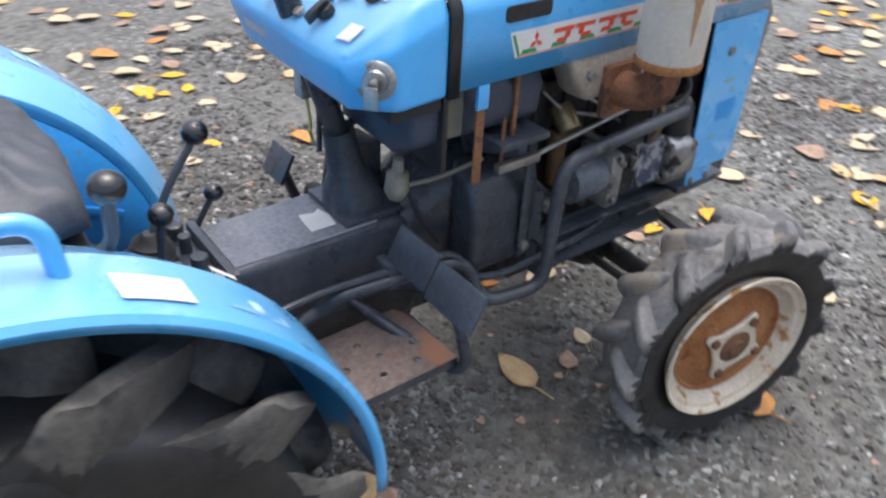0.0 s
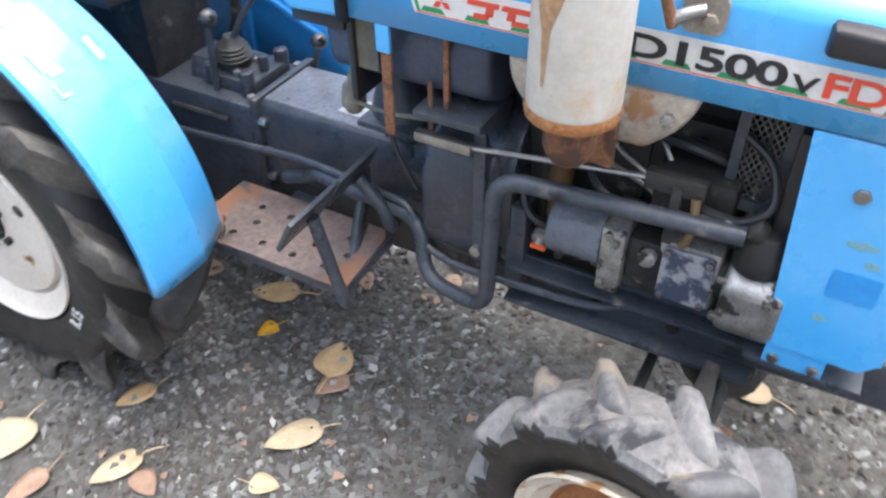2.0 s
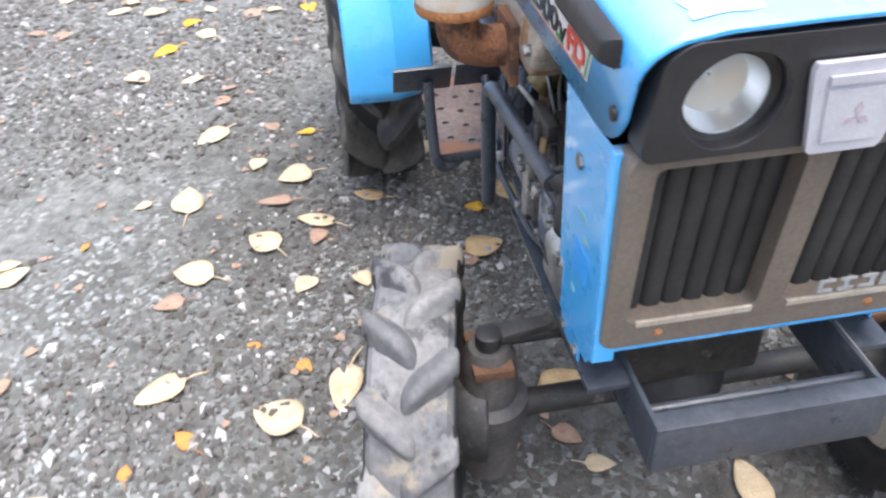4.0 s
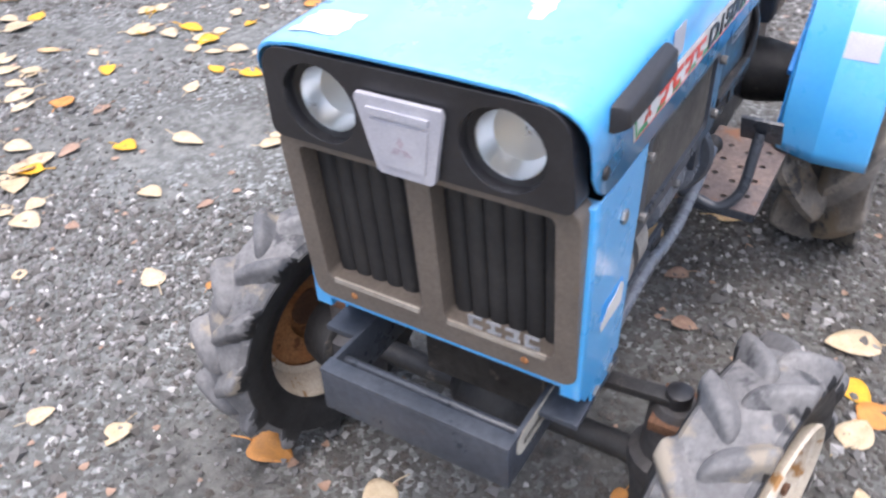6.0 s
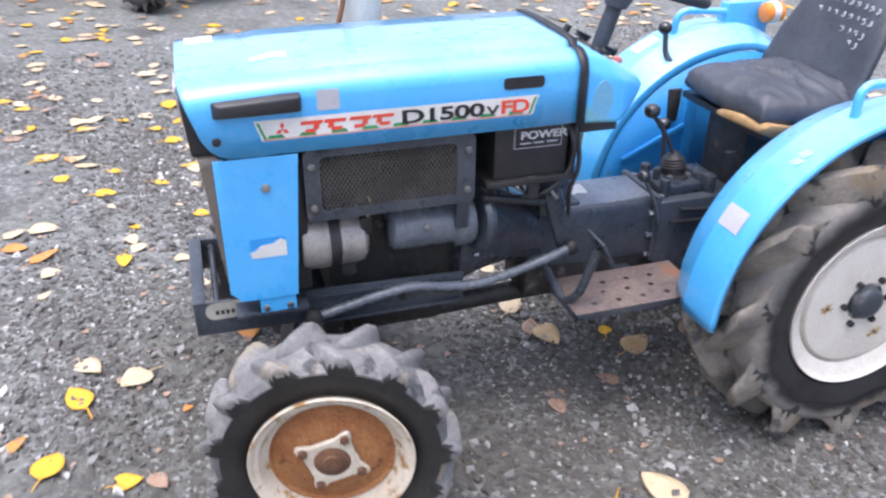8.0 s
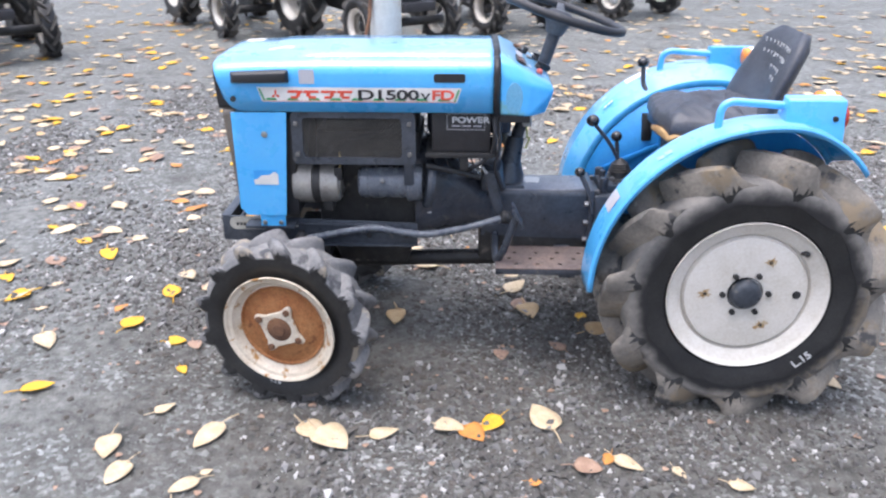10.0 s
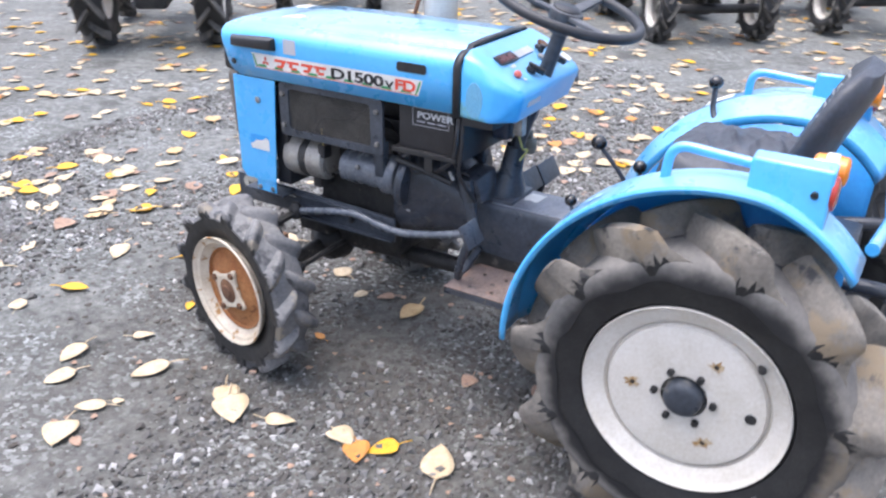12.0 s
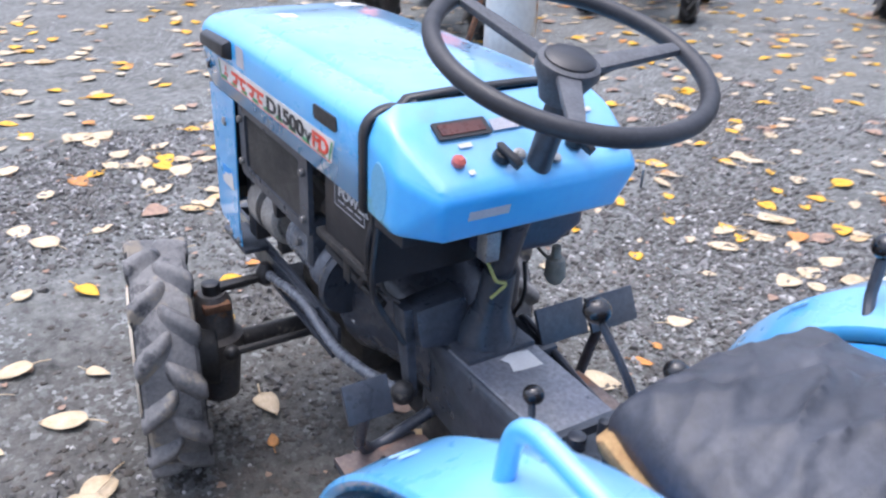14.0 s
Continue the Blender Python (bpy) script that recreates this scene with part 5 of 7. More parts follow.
# ---- dashboard ----
pts = []
for s in (1, -1):
    pts += [(0.690, s * 0.213, 0.820), (0.690, s * 0.213, 0.935), (0.690, s * 0.198, 0.968), (0.690, s * 0.165, 0.983), (0.605, s * 0.213, 0.815), (0.600, s * 0.211, 0.905), (0.533, s * 0.176, 0.884), (0.545, s * 0.168, 0.902), (0.556, s * 0.158, 0.812), (0.640, s * 0.195, 0.955)]
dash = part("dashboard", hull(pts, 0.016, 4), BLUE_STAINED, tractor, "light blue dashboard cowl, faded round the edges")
SL = math.atan2(0.983 - 0.902, 0.690 - 0.545)
on_dash = Matrix.Translation((0.545, 0, 0.9055)) @ Matrix(((0, math.cos(SL), -math.sin(SL), 0), (-1, 0, 0, 0), (0, math.sin(SL), math.cos(SL), 0), (0, 0, 0, 1)))
# local X to the driver's right, local Y up the slope, local Z out of the panel
panel = part("warning_lamp_panel", sheet(rounded(-0.137, -0.047, 0.078, 0.110, 0.003), [], 0.003, on_dash), BLACK, tractor, "black warning lamp panel")
part("panel_window", sheet(rounded(-0.130, -0.055, 0.084, 0.104, 0.002), [], 0.0012, on_dash @ Matrix.Translation((0, 0, 0.0032))), mat("dull_red_window", (0.12, 0.03, 0.02), (0.07, 0.02, 0.02), 30, 0.3), panel)
part("dash_label", sheet([(-0.042, 0.082), (0.052, 0.084), (0.052, 0.106), (-0.04, 0.104)], [], 0.0008, on_dash), BADGE, dash, "silver label, worn")
part("dash_label", sheet([(0.138, 0.010), (0.166, 0.014), (0.164, 0.044), (0.136, 0.040)], [], 0.0008, on_dash @ Matrix.Translation((0, 0, 0.0006))), WHITE, dash, "small white sticker by the starter switch")
part("dash_label", sheet([(0.11, 0.092), (0.15, 0.092), (0.15, 0.100), (0.11, 0.100)], [], 0.0008, on_dash), WHITE, dash)
for x, y, w in ((-0.112, 0.060, 0.022), (-0.120, 0.012, 0.010)):
    part("print_mark", sheet([(x, y), (x + w, y + 0.001), (x + w, y + 0.009), (x, y + 0.008)], [], 0.0006, on_dash), WHITE, dash)


def on(x, y, z):
    return on_dash @ Vector((x, y, z))


part("red_button", turned(on(-0.128, 0.036, 0), on(-0.128, 0.036, 0.012), [(0, 0.010), (0.6, 0.010), (1, 0.005)], 14), mat("faded_red", (0.60, 0.13, 0.10), (0.5, 0.12, 0.1), 30, 0.4), dash)
for x, y in ((-0.058, 0.032), (0.076, 0.034)):
    k = part("rotary_switch", cyl(on(x, y, 0), on(x, y, 0.012), 0.014, 0.012, 14), BLACK, tractor, "black rotary switch")
    a, b = on(x - 0.003, y + 0.008, 0.016), on(x + 0.007, y - 0.032, 0.019)
    part("switch_grip", hull([p + d for p in (a, b) for d in (Vector((0, 0.006, 0)), Vector((0, -0.006, 0)), Vector((0.006, 0, -0.012)), Vector((0.004, 0.006, 0.006)), Vector((0.004, -0.006, 0.006)))], 0.002), BLACK, k)
for x, y, r, mm in ((-0.026, 0.032, 0.010, ALU), (0.048, 0.058, 0.010, ALU), (0.028, 0.014, 0.009, ALU), (0.085, 0.088, 0.011, BLACK), (0.120, 0.094, 0.015, RUST_DARK)):
    part("dash_plug", cyl(on(x, y, -0.002), on(x, y, 0.006), r, seg=14, edge=0.3), mm, dash)
part("choke_knob", cyl(on(0.072, 0.075, 0), on(0.072, 0.075, 0.02), 0.008, seg=10), BLACK, dash)
part("dash_sticker", sheet([(-0.128, 0.848), (-0.058, 0.848), (-0.058, 0.872), (-0.128, 0.872)], [], 0.0008, Matrix(((0, -0.27, -1, 0.7735), (-1, 0, 0, 0), (0, 1, 0, 0), (0, 0, 0, 1)))), BADGE, dash, "faded pale label on the cowl's rear face")
key = part("starter_switch", turned((0.580, -0.194, 0.866), (0.571, -0.2035, 0.866), [(0, 0.021), (0.7, 0.021), (0.72, 0.018), (1, 0.016), (1.0, 0.007), (1.6, 0.006), (1.7, 0.004)], 20), STEEL, tractor, "chromed starter switch with key")
part("switch_plate", cyl((0.581, -0.193, 0.866), (0.574, -0.2005, 0.866), 0.029, seg=22), ALU, key)
part("key", box(-0.002, 0.002, -0.010, 0.010, -0.022, 0.010, 0.001, m=Matrix.Translation((0.558, -0.216, 0.857)) @ Matrix.Rotation(radians(45), 4, "Z")), STEEL, key)
for side in (1,):
    c = Vector((0.648, side * 0.2125, 0.868))
    bm = turned(c, c + Vector((0, side * 0.0012, 0)), [(0, 0.030), (1, 0.029)], 28)
    bmesh.ops.scale(bm, vec=(0.8, 1, 1.5), space=Matrix.Translation(-c), verts=bm.verts)
    part("faded_patch", bm, mat("faded_blue", (0.13, 0.36, 0.55), (0.16, 0.38, 0.55), 20, 0.6), dash, "faded greenish patch")

# steering wheel
sw_c, sw_n = Vector((0.512, 0.006, 1.066)), Vector((-0.29, 0, 0.957)).normalized()
u, v = frame_of(sw_n)
bm = bmesh.new()
loops = []
for i in range(56):
    a = 2 * math.pi * i / 56
    d = math.cos(a) * u + math.sin(a) * v
    c = sw_c + 0.186 * d + 0.012 * sw_n
    loops.append([c + 0.0125 * (math.cos(b) * d + math.sin(b) * sw_n) for b in [2 * math.pi * j / 12 for j in range(12)]])
made = [[bm.verts.new(p) for p in lp] for lp in loops]
for i in range(56):
    for j in range(12):
        bm.faces.new((made[i][j], made[i][(j + 1) % 12], made[(i + 1) % 56][(j + 1) % 12], made[(i + 1) % 56][j]))
WHEELGREY = mat("worn_grey_plastic", (0.055, 0.058, 0.066), (0.10, 0.105, 0.115), 14, 0.55, 0.1, bump=0.1, fine=0.3)
swheel = part("steering_wheel", bm, mat("black_rim_plastic", (0.020, 0.021, 0.025), (0.032, 0.033, 0.038), 14, 0.5, 0.1), tractor, "black three-spoke steering wheel")
part("wheel_hub", turned(sw_c - 0.055 * sw_n, sw_c + 0.006 * sw_n, [(0, 0.026), (0.4, 0.034), (0.75, 0.045), (0.95, 0.043), (1, 0.036)], 24), WHEELGREY, swheel, "grey hub")
part("hub_cap", turned(sw_c + 0.004 * sw_n, sw_c + 0.013 * sw_n, [(0, 0.036), (0.5, 0.035), (1, 0.028)], 24), BLACK, swheel)
_fwd = Vector((0.957, 0, 0.29))
for ang in (-25, 95, 215):
    d = (math.cos(radians(ang)) * _fwd + math.sin(radians(ang)) * Vector((0, -1, 0))).normalized()
    w = sw_n.cross(d)
    a, b = sw_c + 0.030 * d - 0.012 * sw_n, sw_c + 0.180 * d + 0.008 * sw_n
    part("spoke", hull([p + q * w * k + t * sw_n for p, k in ((a, 0.017), (b, 0.011)) for q in (1, -1) for t in (0.0, 0.011)], 0.004), WHEELGREY, swheel)
part("column_stalk", tube([(0.53, -0.02, 1.02), (0.54, -0.10, 1.045), (0.545, -0.175, 1.05)], 0.0045, 8), GREASE, tractor, "thin throttle stalk on the column")


STREAK = mat("thin_rust_wash", (0.27, 0.125, 0.05), (0.44, 0.28, 0.15), 9, 0.8, 0.1, bump=0.15, spots=[((0.17, 0.07, 0.03), 10, 0.60, 0.9), ((0.52, 0.46, 0.37), 14, 0.62, 0.7)], fine=0.3)
SHIELD = mat("stained_aluminised_sheet", (0.46, 0.42, 0.36), (0.34, 0.29, 0.23), 9, 0.55, 0.12, 0.15, bump=0.1, spots=[((0.30, 0.17, 0.085), 7, 0.55, 0.85), ((0.16, 0.075, 0.035), 11, 0.62, 0.9)], fine=0.25)
CLAMP = mat("stained_grey_clamp", (0.34, 0.31, 0.27), (0.22, 0.18, 0.14), 14, 0.5, 0.1, 0.2, bump=0.15, spots=[((0.20, 0.10, 0.045), 12, 0.60, 0.85)], fine=0.25)
EXHAUST = mat("scaly_exhaust_rust", (0.17, 0.072, 0.036), (0.25, 0.115, 0.055), 16, 0.85, 0.08, bump=0.4, spots=[((0.085, 0.045, 0.03), 20, 0.52, 0.9), ((0.34, 0.26, 0.20), 30, 0.68, 0.9)], fine=0.4)

STEEL_DULL = mat("dull_plated_steel", (0.22, 0.215, 0.205), (0.12, 0.115, 0.11), 25, 0.5, 0.1, 0.5)
MARK = mat("faint_chalk_on_blue", (0.42, 0.60, 0.76), (0.26, 0.50, 0.74), 30, 0.8)

# ---- left flank of the engine ----
scr = part("radiator_screen", sheet(rounded(0.928, 1.287, 0.668, 0.824, 0.014), [rounded(0.968, 1.255, 0.688, 0.806, 0.012)], 0.010, plane_y(0.196, 1)), NAVY, tractor, "dark grey guard frame with black wire mesh")


def lattice(x0, x1, z0, z1, y, cell, wire):
    """Slanting crossed wires clipped to a window."""
    bm = bmesh.new()
    rise = 1.55
    for way in (1, -1):
        n = int((x1 - x0 + (z1 - z0) / rise) / cell) + 2
        for k in range(-1, n):
            ax, az = (x0 + k * cell if way < 0 else x1 - k * cell), z0
            bx, bz = ax + way * (z1 - z0) / rise, z1
            lo, hi = 0.0, 1.0
            if abs(bx - ax) > 1e-9:
                t0, t1 = sorted(((x0 - ax) / (bx - ax), (x1 - ax) / (bx - ax)))
                lo, hi = max(lo, t0), min(hi, t1)
            if hi - lo < 0.02:
                continue
            p, q = (ax + (bx - ax) * lo, az + (bz - az) * lo), (ax + (bx - ax) * hi, az + (bz - az) * hi)
            dx, dz = q[0] - p[0], q[1] - p[1]
            ll = math.hypot(dx, dz)
            ux, uz = -dz / ll * wire / 2, dx / ll * wire / 2
            vs = [bm.verts.new((px + sx * ux, y + yy, pz + sx * uz)) for px, pz in (p, q) for yy in (0.0, wire) for sx in (1, -1)]
            for f in ((0, 1, 3, 2), (4, 6, 7, 5), (0, 4, 5, 1), (2, 3, 7, 6), (0, 2, 6, 4), (1, 5, 7, 3)):
                bm.faces.new([vs[m] for m in f])
    return bm


bm = lattice(0.966, 1.257, 0.686, 0.808, 0.1985, 0.0088, 0.0017)
part("wire_mesh", bm, mat("dusty_wire", (0.075, 0.071, 0.066), (0.125, 0.117, 0.105), 12, 0.7), scr, "fine dusty wire mesh", flat=True)
for x in (0.945, 1.272):
    for z in (0.70, 0.79):
        part("screen_nut", cyl((x, 0.205, z), (x, 0.215, z), 0.0075, seg=8, edge=0.2), STEEL_DULL, scr)
part("screen_post", box(0.935, 0.965, 0.165, 0.197, 0.60, 0.70, 0.004), NAVY, scr)
part("dark_hose", tube([(1.22, 0.17, 0.66), (1.15, 0.185, 0.74), (1.08, 0.18, 0.735), (0.98, 0.185, 0.79)], 0.006, 8, 0.04), GREASE, tractor)

bat = part("battery", box(0.712, 0.882, 0.035, 0.195, 0.704, 0.835, 0.006), BLACK, tractor, "black battery under the hood's rear")
lab = part("battery_label", sheet(rounded(0.728, 0.838, 0.772, 0.820, 0.002), [rounded(0.7295, 0.8365, 0.7735, 0.8185, 0.002)], 0.0008, plane_y(0.1952, 1)), mat("grey_line", (0.42, 0.42, 0.43), (0.34, 0.34, 0.35), 30, 0.5), tractor, "thin pale outline round the battery's wording")
words("POWER", 0.017, side_at(1, 0.824, 0.793, 0.1956), mat("dull_grey_print", (0.62, 0.62, 0.62), (0.50, 0.50, 0.50), 30, 0.5), lab, "battery_lettering", squeeze=1.28)
bm = bmesh.new()
for k in range(3):
    sheet([(0.738 + 0.031 * k, 0.782), (0.762 + 0.031 * k, 0.782), (0.762 + 0.031 * k, 0.785), (0.738 + 0.031 * k, 0.785)], [], 0.0004, plane_y(0.1956, 1), bm)
part("small_print", bm, BADGE, lab)
part("battery_tray", box(0.70, 0.90, 0.03, 0.205, 0.690, 0.704, 0.003), GREASE, bat)
part("battery_strap", box(0.775, 0.800, 0.196, 0.200, 0.650, 0.692, 0.002), GREASE, bat)
part("battery_cable", tube([(0.708, 0.18, 0.82), (0.698, 0.205, 0.77), (0.705, 0.20, 0.70), (0.76, 0.19, 0.655), (0.80, 0.16, 0.64)], 0.006, 8, 0.04), BLACK, tractor, "black battery cable")
part("battery_cable", tube([(0.690, 0.19, 0.81), (0.683, 0.205, 0.72), (0.700, 0.195, 0.66), (0.672, 0.150, 0.575)], 0.0055, 8, 0.04), BLACK, tractor, "black battery cable")

alt = part("alternator", turned((1.160, 0.132, 0.592), (1.302, 0.132, 0.592), [(0, 0.022), (0.01, 0.050), (0.04, 0.060), (0.12, 0.064), (0.40, 0.0645), (0.42, 0.061), (0.57, 0.061), (0.58, 0.0665), (0.95, 0.0665), (0.985, 0.064), (1, 0.055)], 36), mat("pitted_pale_alloy", (0.40, 0.385, 0.355), (0.26, 0.245, 0.225), 14, 0.45, 0.12, 0.45, bump=0.25, spots=[((0.06, 0.055, 0.05), 12, 0.58, 0.8), ((0.17, 0.10, 0.055), 16, 0.66, 0.9)]), tractor, "pitted aluminium alternator")
part("alternator_band", turned((1.219, 0.132, 0.592), (1.240, 0.132, 0.592), [(0, 0.0605), (0, 0.0650), (1, 0.0650), (1, 0.0605)], 36, ends=False), GREASE, alt, "dark band")
for k in range(12):
    a = radians(30 * k + 8)
    c = Vector((1.163, 0.132 + 0.046 * math.cos(a), 0.592 + 0.046 * math.sin(a)))
    part("cooling_vane", box(-0.006, 0.010, -0.004, 0.004, -0.012, 0.012, 0.002, m=Matrix.Translation(c) @ Matrix.Rotation(a, 4, "X")), ALU, alt)
part("alternator_plug", box(1.150, 1.175, 0.15, 0.185, 0.61, 0.65, 0.004), BLACK, alt)
part("alternator_bracket", box(1.185, 1.215, 0.10, 0.165, 0.505, 0.55, 0.006), GREASE, alt)
part("yellow_wire", tube([(1.16, 0.175, 0.645), (1.15, 0.19, 0.67), (1.155, 0.185, 0.70)], 0.0025, 6, 0.02), mat("yellowed_wire", (0.5, 0.4, 0.18), (0.4, 0.3, 0.12), 30, 0.6), alt)
sta = part("starter_motor", turned((0.912, 0.140, 0.592), (1.106, 0.140, 0.592), [(0, 0.050), (0.05, 0.057), (0.22, 0.057), (0.24, 0.052), (0.26, 0.047), (0.80, 0.0475), (0.81, 0.046), (0.84, 0.046), (0.85, 0.0475), (0.96, 0.0465), (1.0, 0.036)], 32), LINK, tractor, "blue-grey cylindrical starter motor")
part("solenoid", cyl((0.95, 0.10, 0.655), (1.06, 0.10, 0.655), 0.028, seg=20), GREASE, sta)
part("starter_bolt", cyl((1.03, 0.183, 0.61), (1.03, 0.192, 0.612), 0.007, seg=8), ALU, sta)
part("starter_flange", turned((0.886, 0.134, 0.585), (0.908, 0.138, 0.588), [(0, 0.072), (0.5, 0.075), (1, 0.068)], 30), NAVY, sta)
part("crossover_pipe", tube([(0.90, 0.18, 0.66), (0.82, 0.17, 0.64), (0.74, 0.155, 0.615)], 0.009, 8, 0.04), GREASE, tractor)
part("engine_clutter", hull([(0.93, 0.09, 0.66), (1.12, 0.10, 0.66), (1.12, 0.13, 0.72), (0.94, 0.13, 0.72), (1.0, 0.08, 0.74), (1.1, 0.08, 0.74)], 0.01), GREASE, engine)
for k in range(5):
    x = 0.74 + 0.035 * k
    part("loose_wire", tube([(x, 0.15, 0.69), (x - 0.02, 0.17 + 0.01 * (k % 2), 0.66 - 0.01 * k), (x - 0.05, 0.15, 0.645 - 0.005 * k)], 0.003, 6, 0.03), GREASE, tractor)
part("wire_terminal", tube([(0.735, 0.175, 0.655), (0.72, 0.18, 0.635)], 0.005, 8), ALU, tractor)
part("fuse_holder", box(0.585, 0.612, 0.035, 0.062, 0.745, 0.795, 0.004), ALU, tractor, "pale fuse holder under the dash")
part("fuse_wire", tube([(0.60, 0.05, 0.745), (0.595, 0.03, 0.70), (0.585, 0.015, 0.70), (0.60, 0.035, 0.67)], 0.003, 6, 0.02), mat("yellow_green_wire", (0.45, 0.45, 0.15), (0.3, 0.3, 0.1), 30, 0.6), tractor)
part("dash_underside", box(0.60, 0.688, -0.20, 0.20, 0.795, 0.818, 0.004), BLACK, tractor)
part("bulkhead", box(0.692, 0.702, -0.20, 0.20, 0.69, 0.825, 0.003), BLACK, tractor)

# ---- right flank: fuel tank, exhaust, injection pump, pipework ----
tank = part("fuel_tank", hull([(x, y, z) for x in (0.645, 0.905) for y, z in ((0.02, 0.71), (-0.13, 0.705), (-0.185, 0.735), (-0.19, 0.79), (-0.17, 0.825), (0.02, 0.825))], 0.016, 3), mat("slate_blue_paint", (0.035, 0.045, 0.07), (0.05, 0.06, 0.09), 10, 0.4, 0.1, spots=[((0.10, 0.09, 0.08), 20, 0.66, 0.9)]), tractor, "slate-blue fuel tank")
part("tank_band", box(0.838, 0.846, -0.193, -0.185, 0.70, 0.825, 0.001), EXHAUST, tank, "rusty tank band")
part("tank_label", sheet(rounded(0.700, 0.735, 0.742, 0.815, 0.003), [], 0.001, plane_y(-0.1905, -1)), mat("yellowed_label", (0.16, 0.15, 0.10), (0.09, 0.09, 0.08), 25, 0.6), tank, "stained label")
brk = part("tank_stay", box(0.750, 0.766, -0.207, -0.203, 0.655, 0.795, 0.001), EXHAUST, tractor, "rusty stay strap")
part("stay_tab", box(0.746, 0.768, -0.2125, -0.205, 0.785, 0.83, 0.003), BLUE, brk, "light blue tab")
part("tank_stay", box(0.815, 0.822, -0.196, -0.192, 0.66, 0.75, 0.001), RUST_DARK, tractor, "rusty stay strap")
cock = part("fuel_cock", turned((0.655, -0.14, 0.70), (0.650, -0.14, 0.63), [(0, 0.008), (0.3, 0.010), (0.35, 0.018), (0.8, 0.020), (1, 0.012)], 14), mat("stained_plastic", (0.26, 0.245, 0.20), (0.15, 0.14, 0.11), 30, 0.4), tractor, "stained fuel tap with filter bowl")
part("fuel_cock_arm", tube([(0.655, -0.15, 0.655), (0.72, -0.16, 0.655), (0.80, -0.17, 0.672)], 0.0036, 8), mat("stained_metal", (0.16, 0.15, 0.12), (0.12, 0.11, 0.09), 30, 0.5), cock)
part("choke_cable", tube([(0.69, -0.10, 0.66), (0.70, -0.12, 0.58), (0.75, -0.125, 0.50)], 0.004, 6, 0.04), GREASE, tractor)

MX, MY = 1.057, -0.300
muf = part("muffler", turned((MX, MY, 0.818), (MX, MY, 1.36), [(0, 0.030), (0.008, 0.044), (0.025, 0.0515), (0.05, 0.0525), (0.30, 0.0525), (0.955, 0.0525), (0.985, 0.048), (1.0, 0.035)], 32), MUFFLER, tractor, "upright heat-bleached grey muffler with rust stains")
part("tail_pipe", turned((MX, MY, 1.355), (MX, MY, 1.47), [(0, 0.022), (1, 0.022), (1, 0.019), (0.2, 0.019)], 18, ends=False), RUSTY, muf)
bm = bmesh.new()
rings(bm, [[(MX + 0.0532 * math.cos(radians(-112 + w * a)), MY + 0.0532 * math.sin(radians(-112 + w * a)), z) for a in (-1, -0.5, 0, 0.5, 1)] for z, w in ((1.33, 44), (1.22, 48), (1.12, 42), (1.07, 44), (1.03, 36), (0.985, 25), (0.955, 13), (0.935, 6), (0.90, 3), (0.875, 1.6))], False, False)
part("rust_streak", bm, STREAK, muf, "long rust streak")
part("muffler_rim", turned((MX, MY, 0.826), (MX, MY, 0.840), [(0, 0.0525), (0.5, 0.0545), (1, 0.0528)], 32, ends=False), RUSTY, muf, "rusty seam")
elb = part("exhaust_elbow", tube([(MX, MY, 0.84), (MX - 0.003, MY + 0.006, 0.778), (MX - 0.010, -0.255, 0.762), (1.045, -0.19, 0.762)], 0.0300, 18, 0.05), EXHAUST, muf, "rusted exhaust elbow")
part("elbow_flange", box(1.005, 1.090, -0.229, -0.215, 0.715, 0.805, 0.004), EXHAUST, muf)
shield = part("heat_shield", hull([(0.935, -0.210, 0.83), (1.180, -0.210, 0.83), (0.945, -0.218, 0.785), (1.165, -0.218, 0.785), (0.985, -0.210, 0.742), (1.12, -0.210, 0.742), (0.935, -0.145, 0.83), (1.180, -0.145, 0.83), (0.98, -0.145, 0.74), (1.12, -0.145, 0.74)], 0.012, 3), SHIELD, tractor, "pale rust-edged exhaust heat shield")
for x in (0.975, 1.145):
    part("shield_bolt", cyl((x, -0.214, 0.795), (x, -0.226, 0.795), 0.008, seg=6), ALU, shield)
clamp = part("muffler_clamp", sheet(rounded(1.137, 1.184, 0.905, 0.950, 0.012), [], 0.007, plane_y(-0.2135, -1)), CLAMP, muf, "rounded grey-brown clamp plate on the hood")
_b = clamp.modifiers.new("rounding", "BEVEL")
_b.width, _b.segments, _b.limit_method, _b.angle_limit = 0.003, 2, "ANGLE", radians(50)
part("clamp_bolt", cyl((1.168, -0.220, 0.922), (1.168, -0.228, 0.922), 0.009, seg=6, edge=0.2), CLAMP, clamp)
part("clamp_bar", tube([(1.162, -0.226, 0.934), (1.145, -0.234, 0.930), (1.130, -0.240, 0.922)], 0.0075, 10, 0.02), STEEL, clamp, "pale plated clamp bar")
part("stay_rod", tube([(1.134, -0.240, 0.916), (1.122, -0.246, 0.955), (1.106, -0.252, 1.010), (1.098, -0.262, 1.11), (1.09, -0.280, 1.20)], 0.0062, 10, 0.04), EXHAUST, muf, "rusty stay rod")
part("exhaust_stub", cyl((1.005, -0.13, 0.70), (1.005, -0.165, 0.665), 0.022, seg=16), mat("brassy_metal", (0.30, 0.23, 0.12), (0.2, 0.15, 0.08), 25, 0.4, 0.1, 0.6), tractor, "brassy outlet stub")
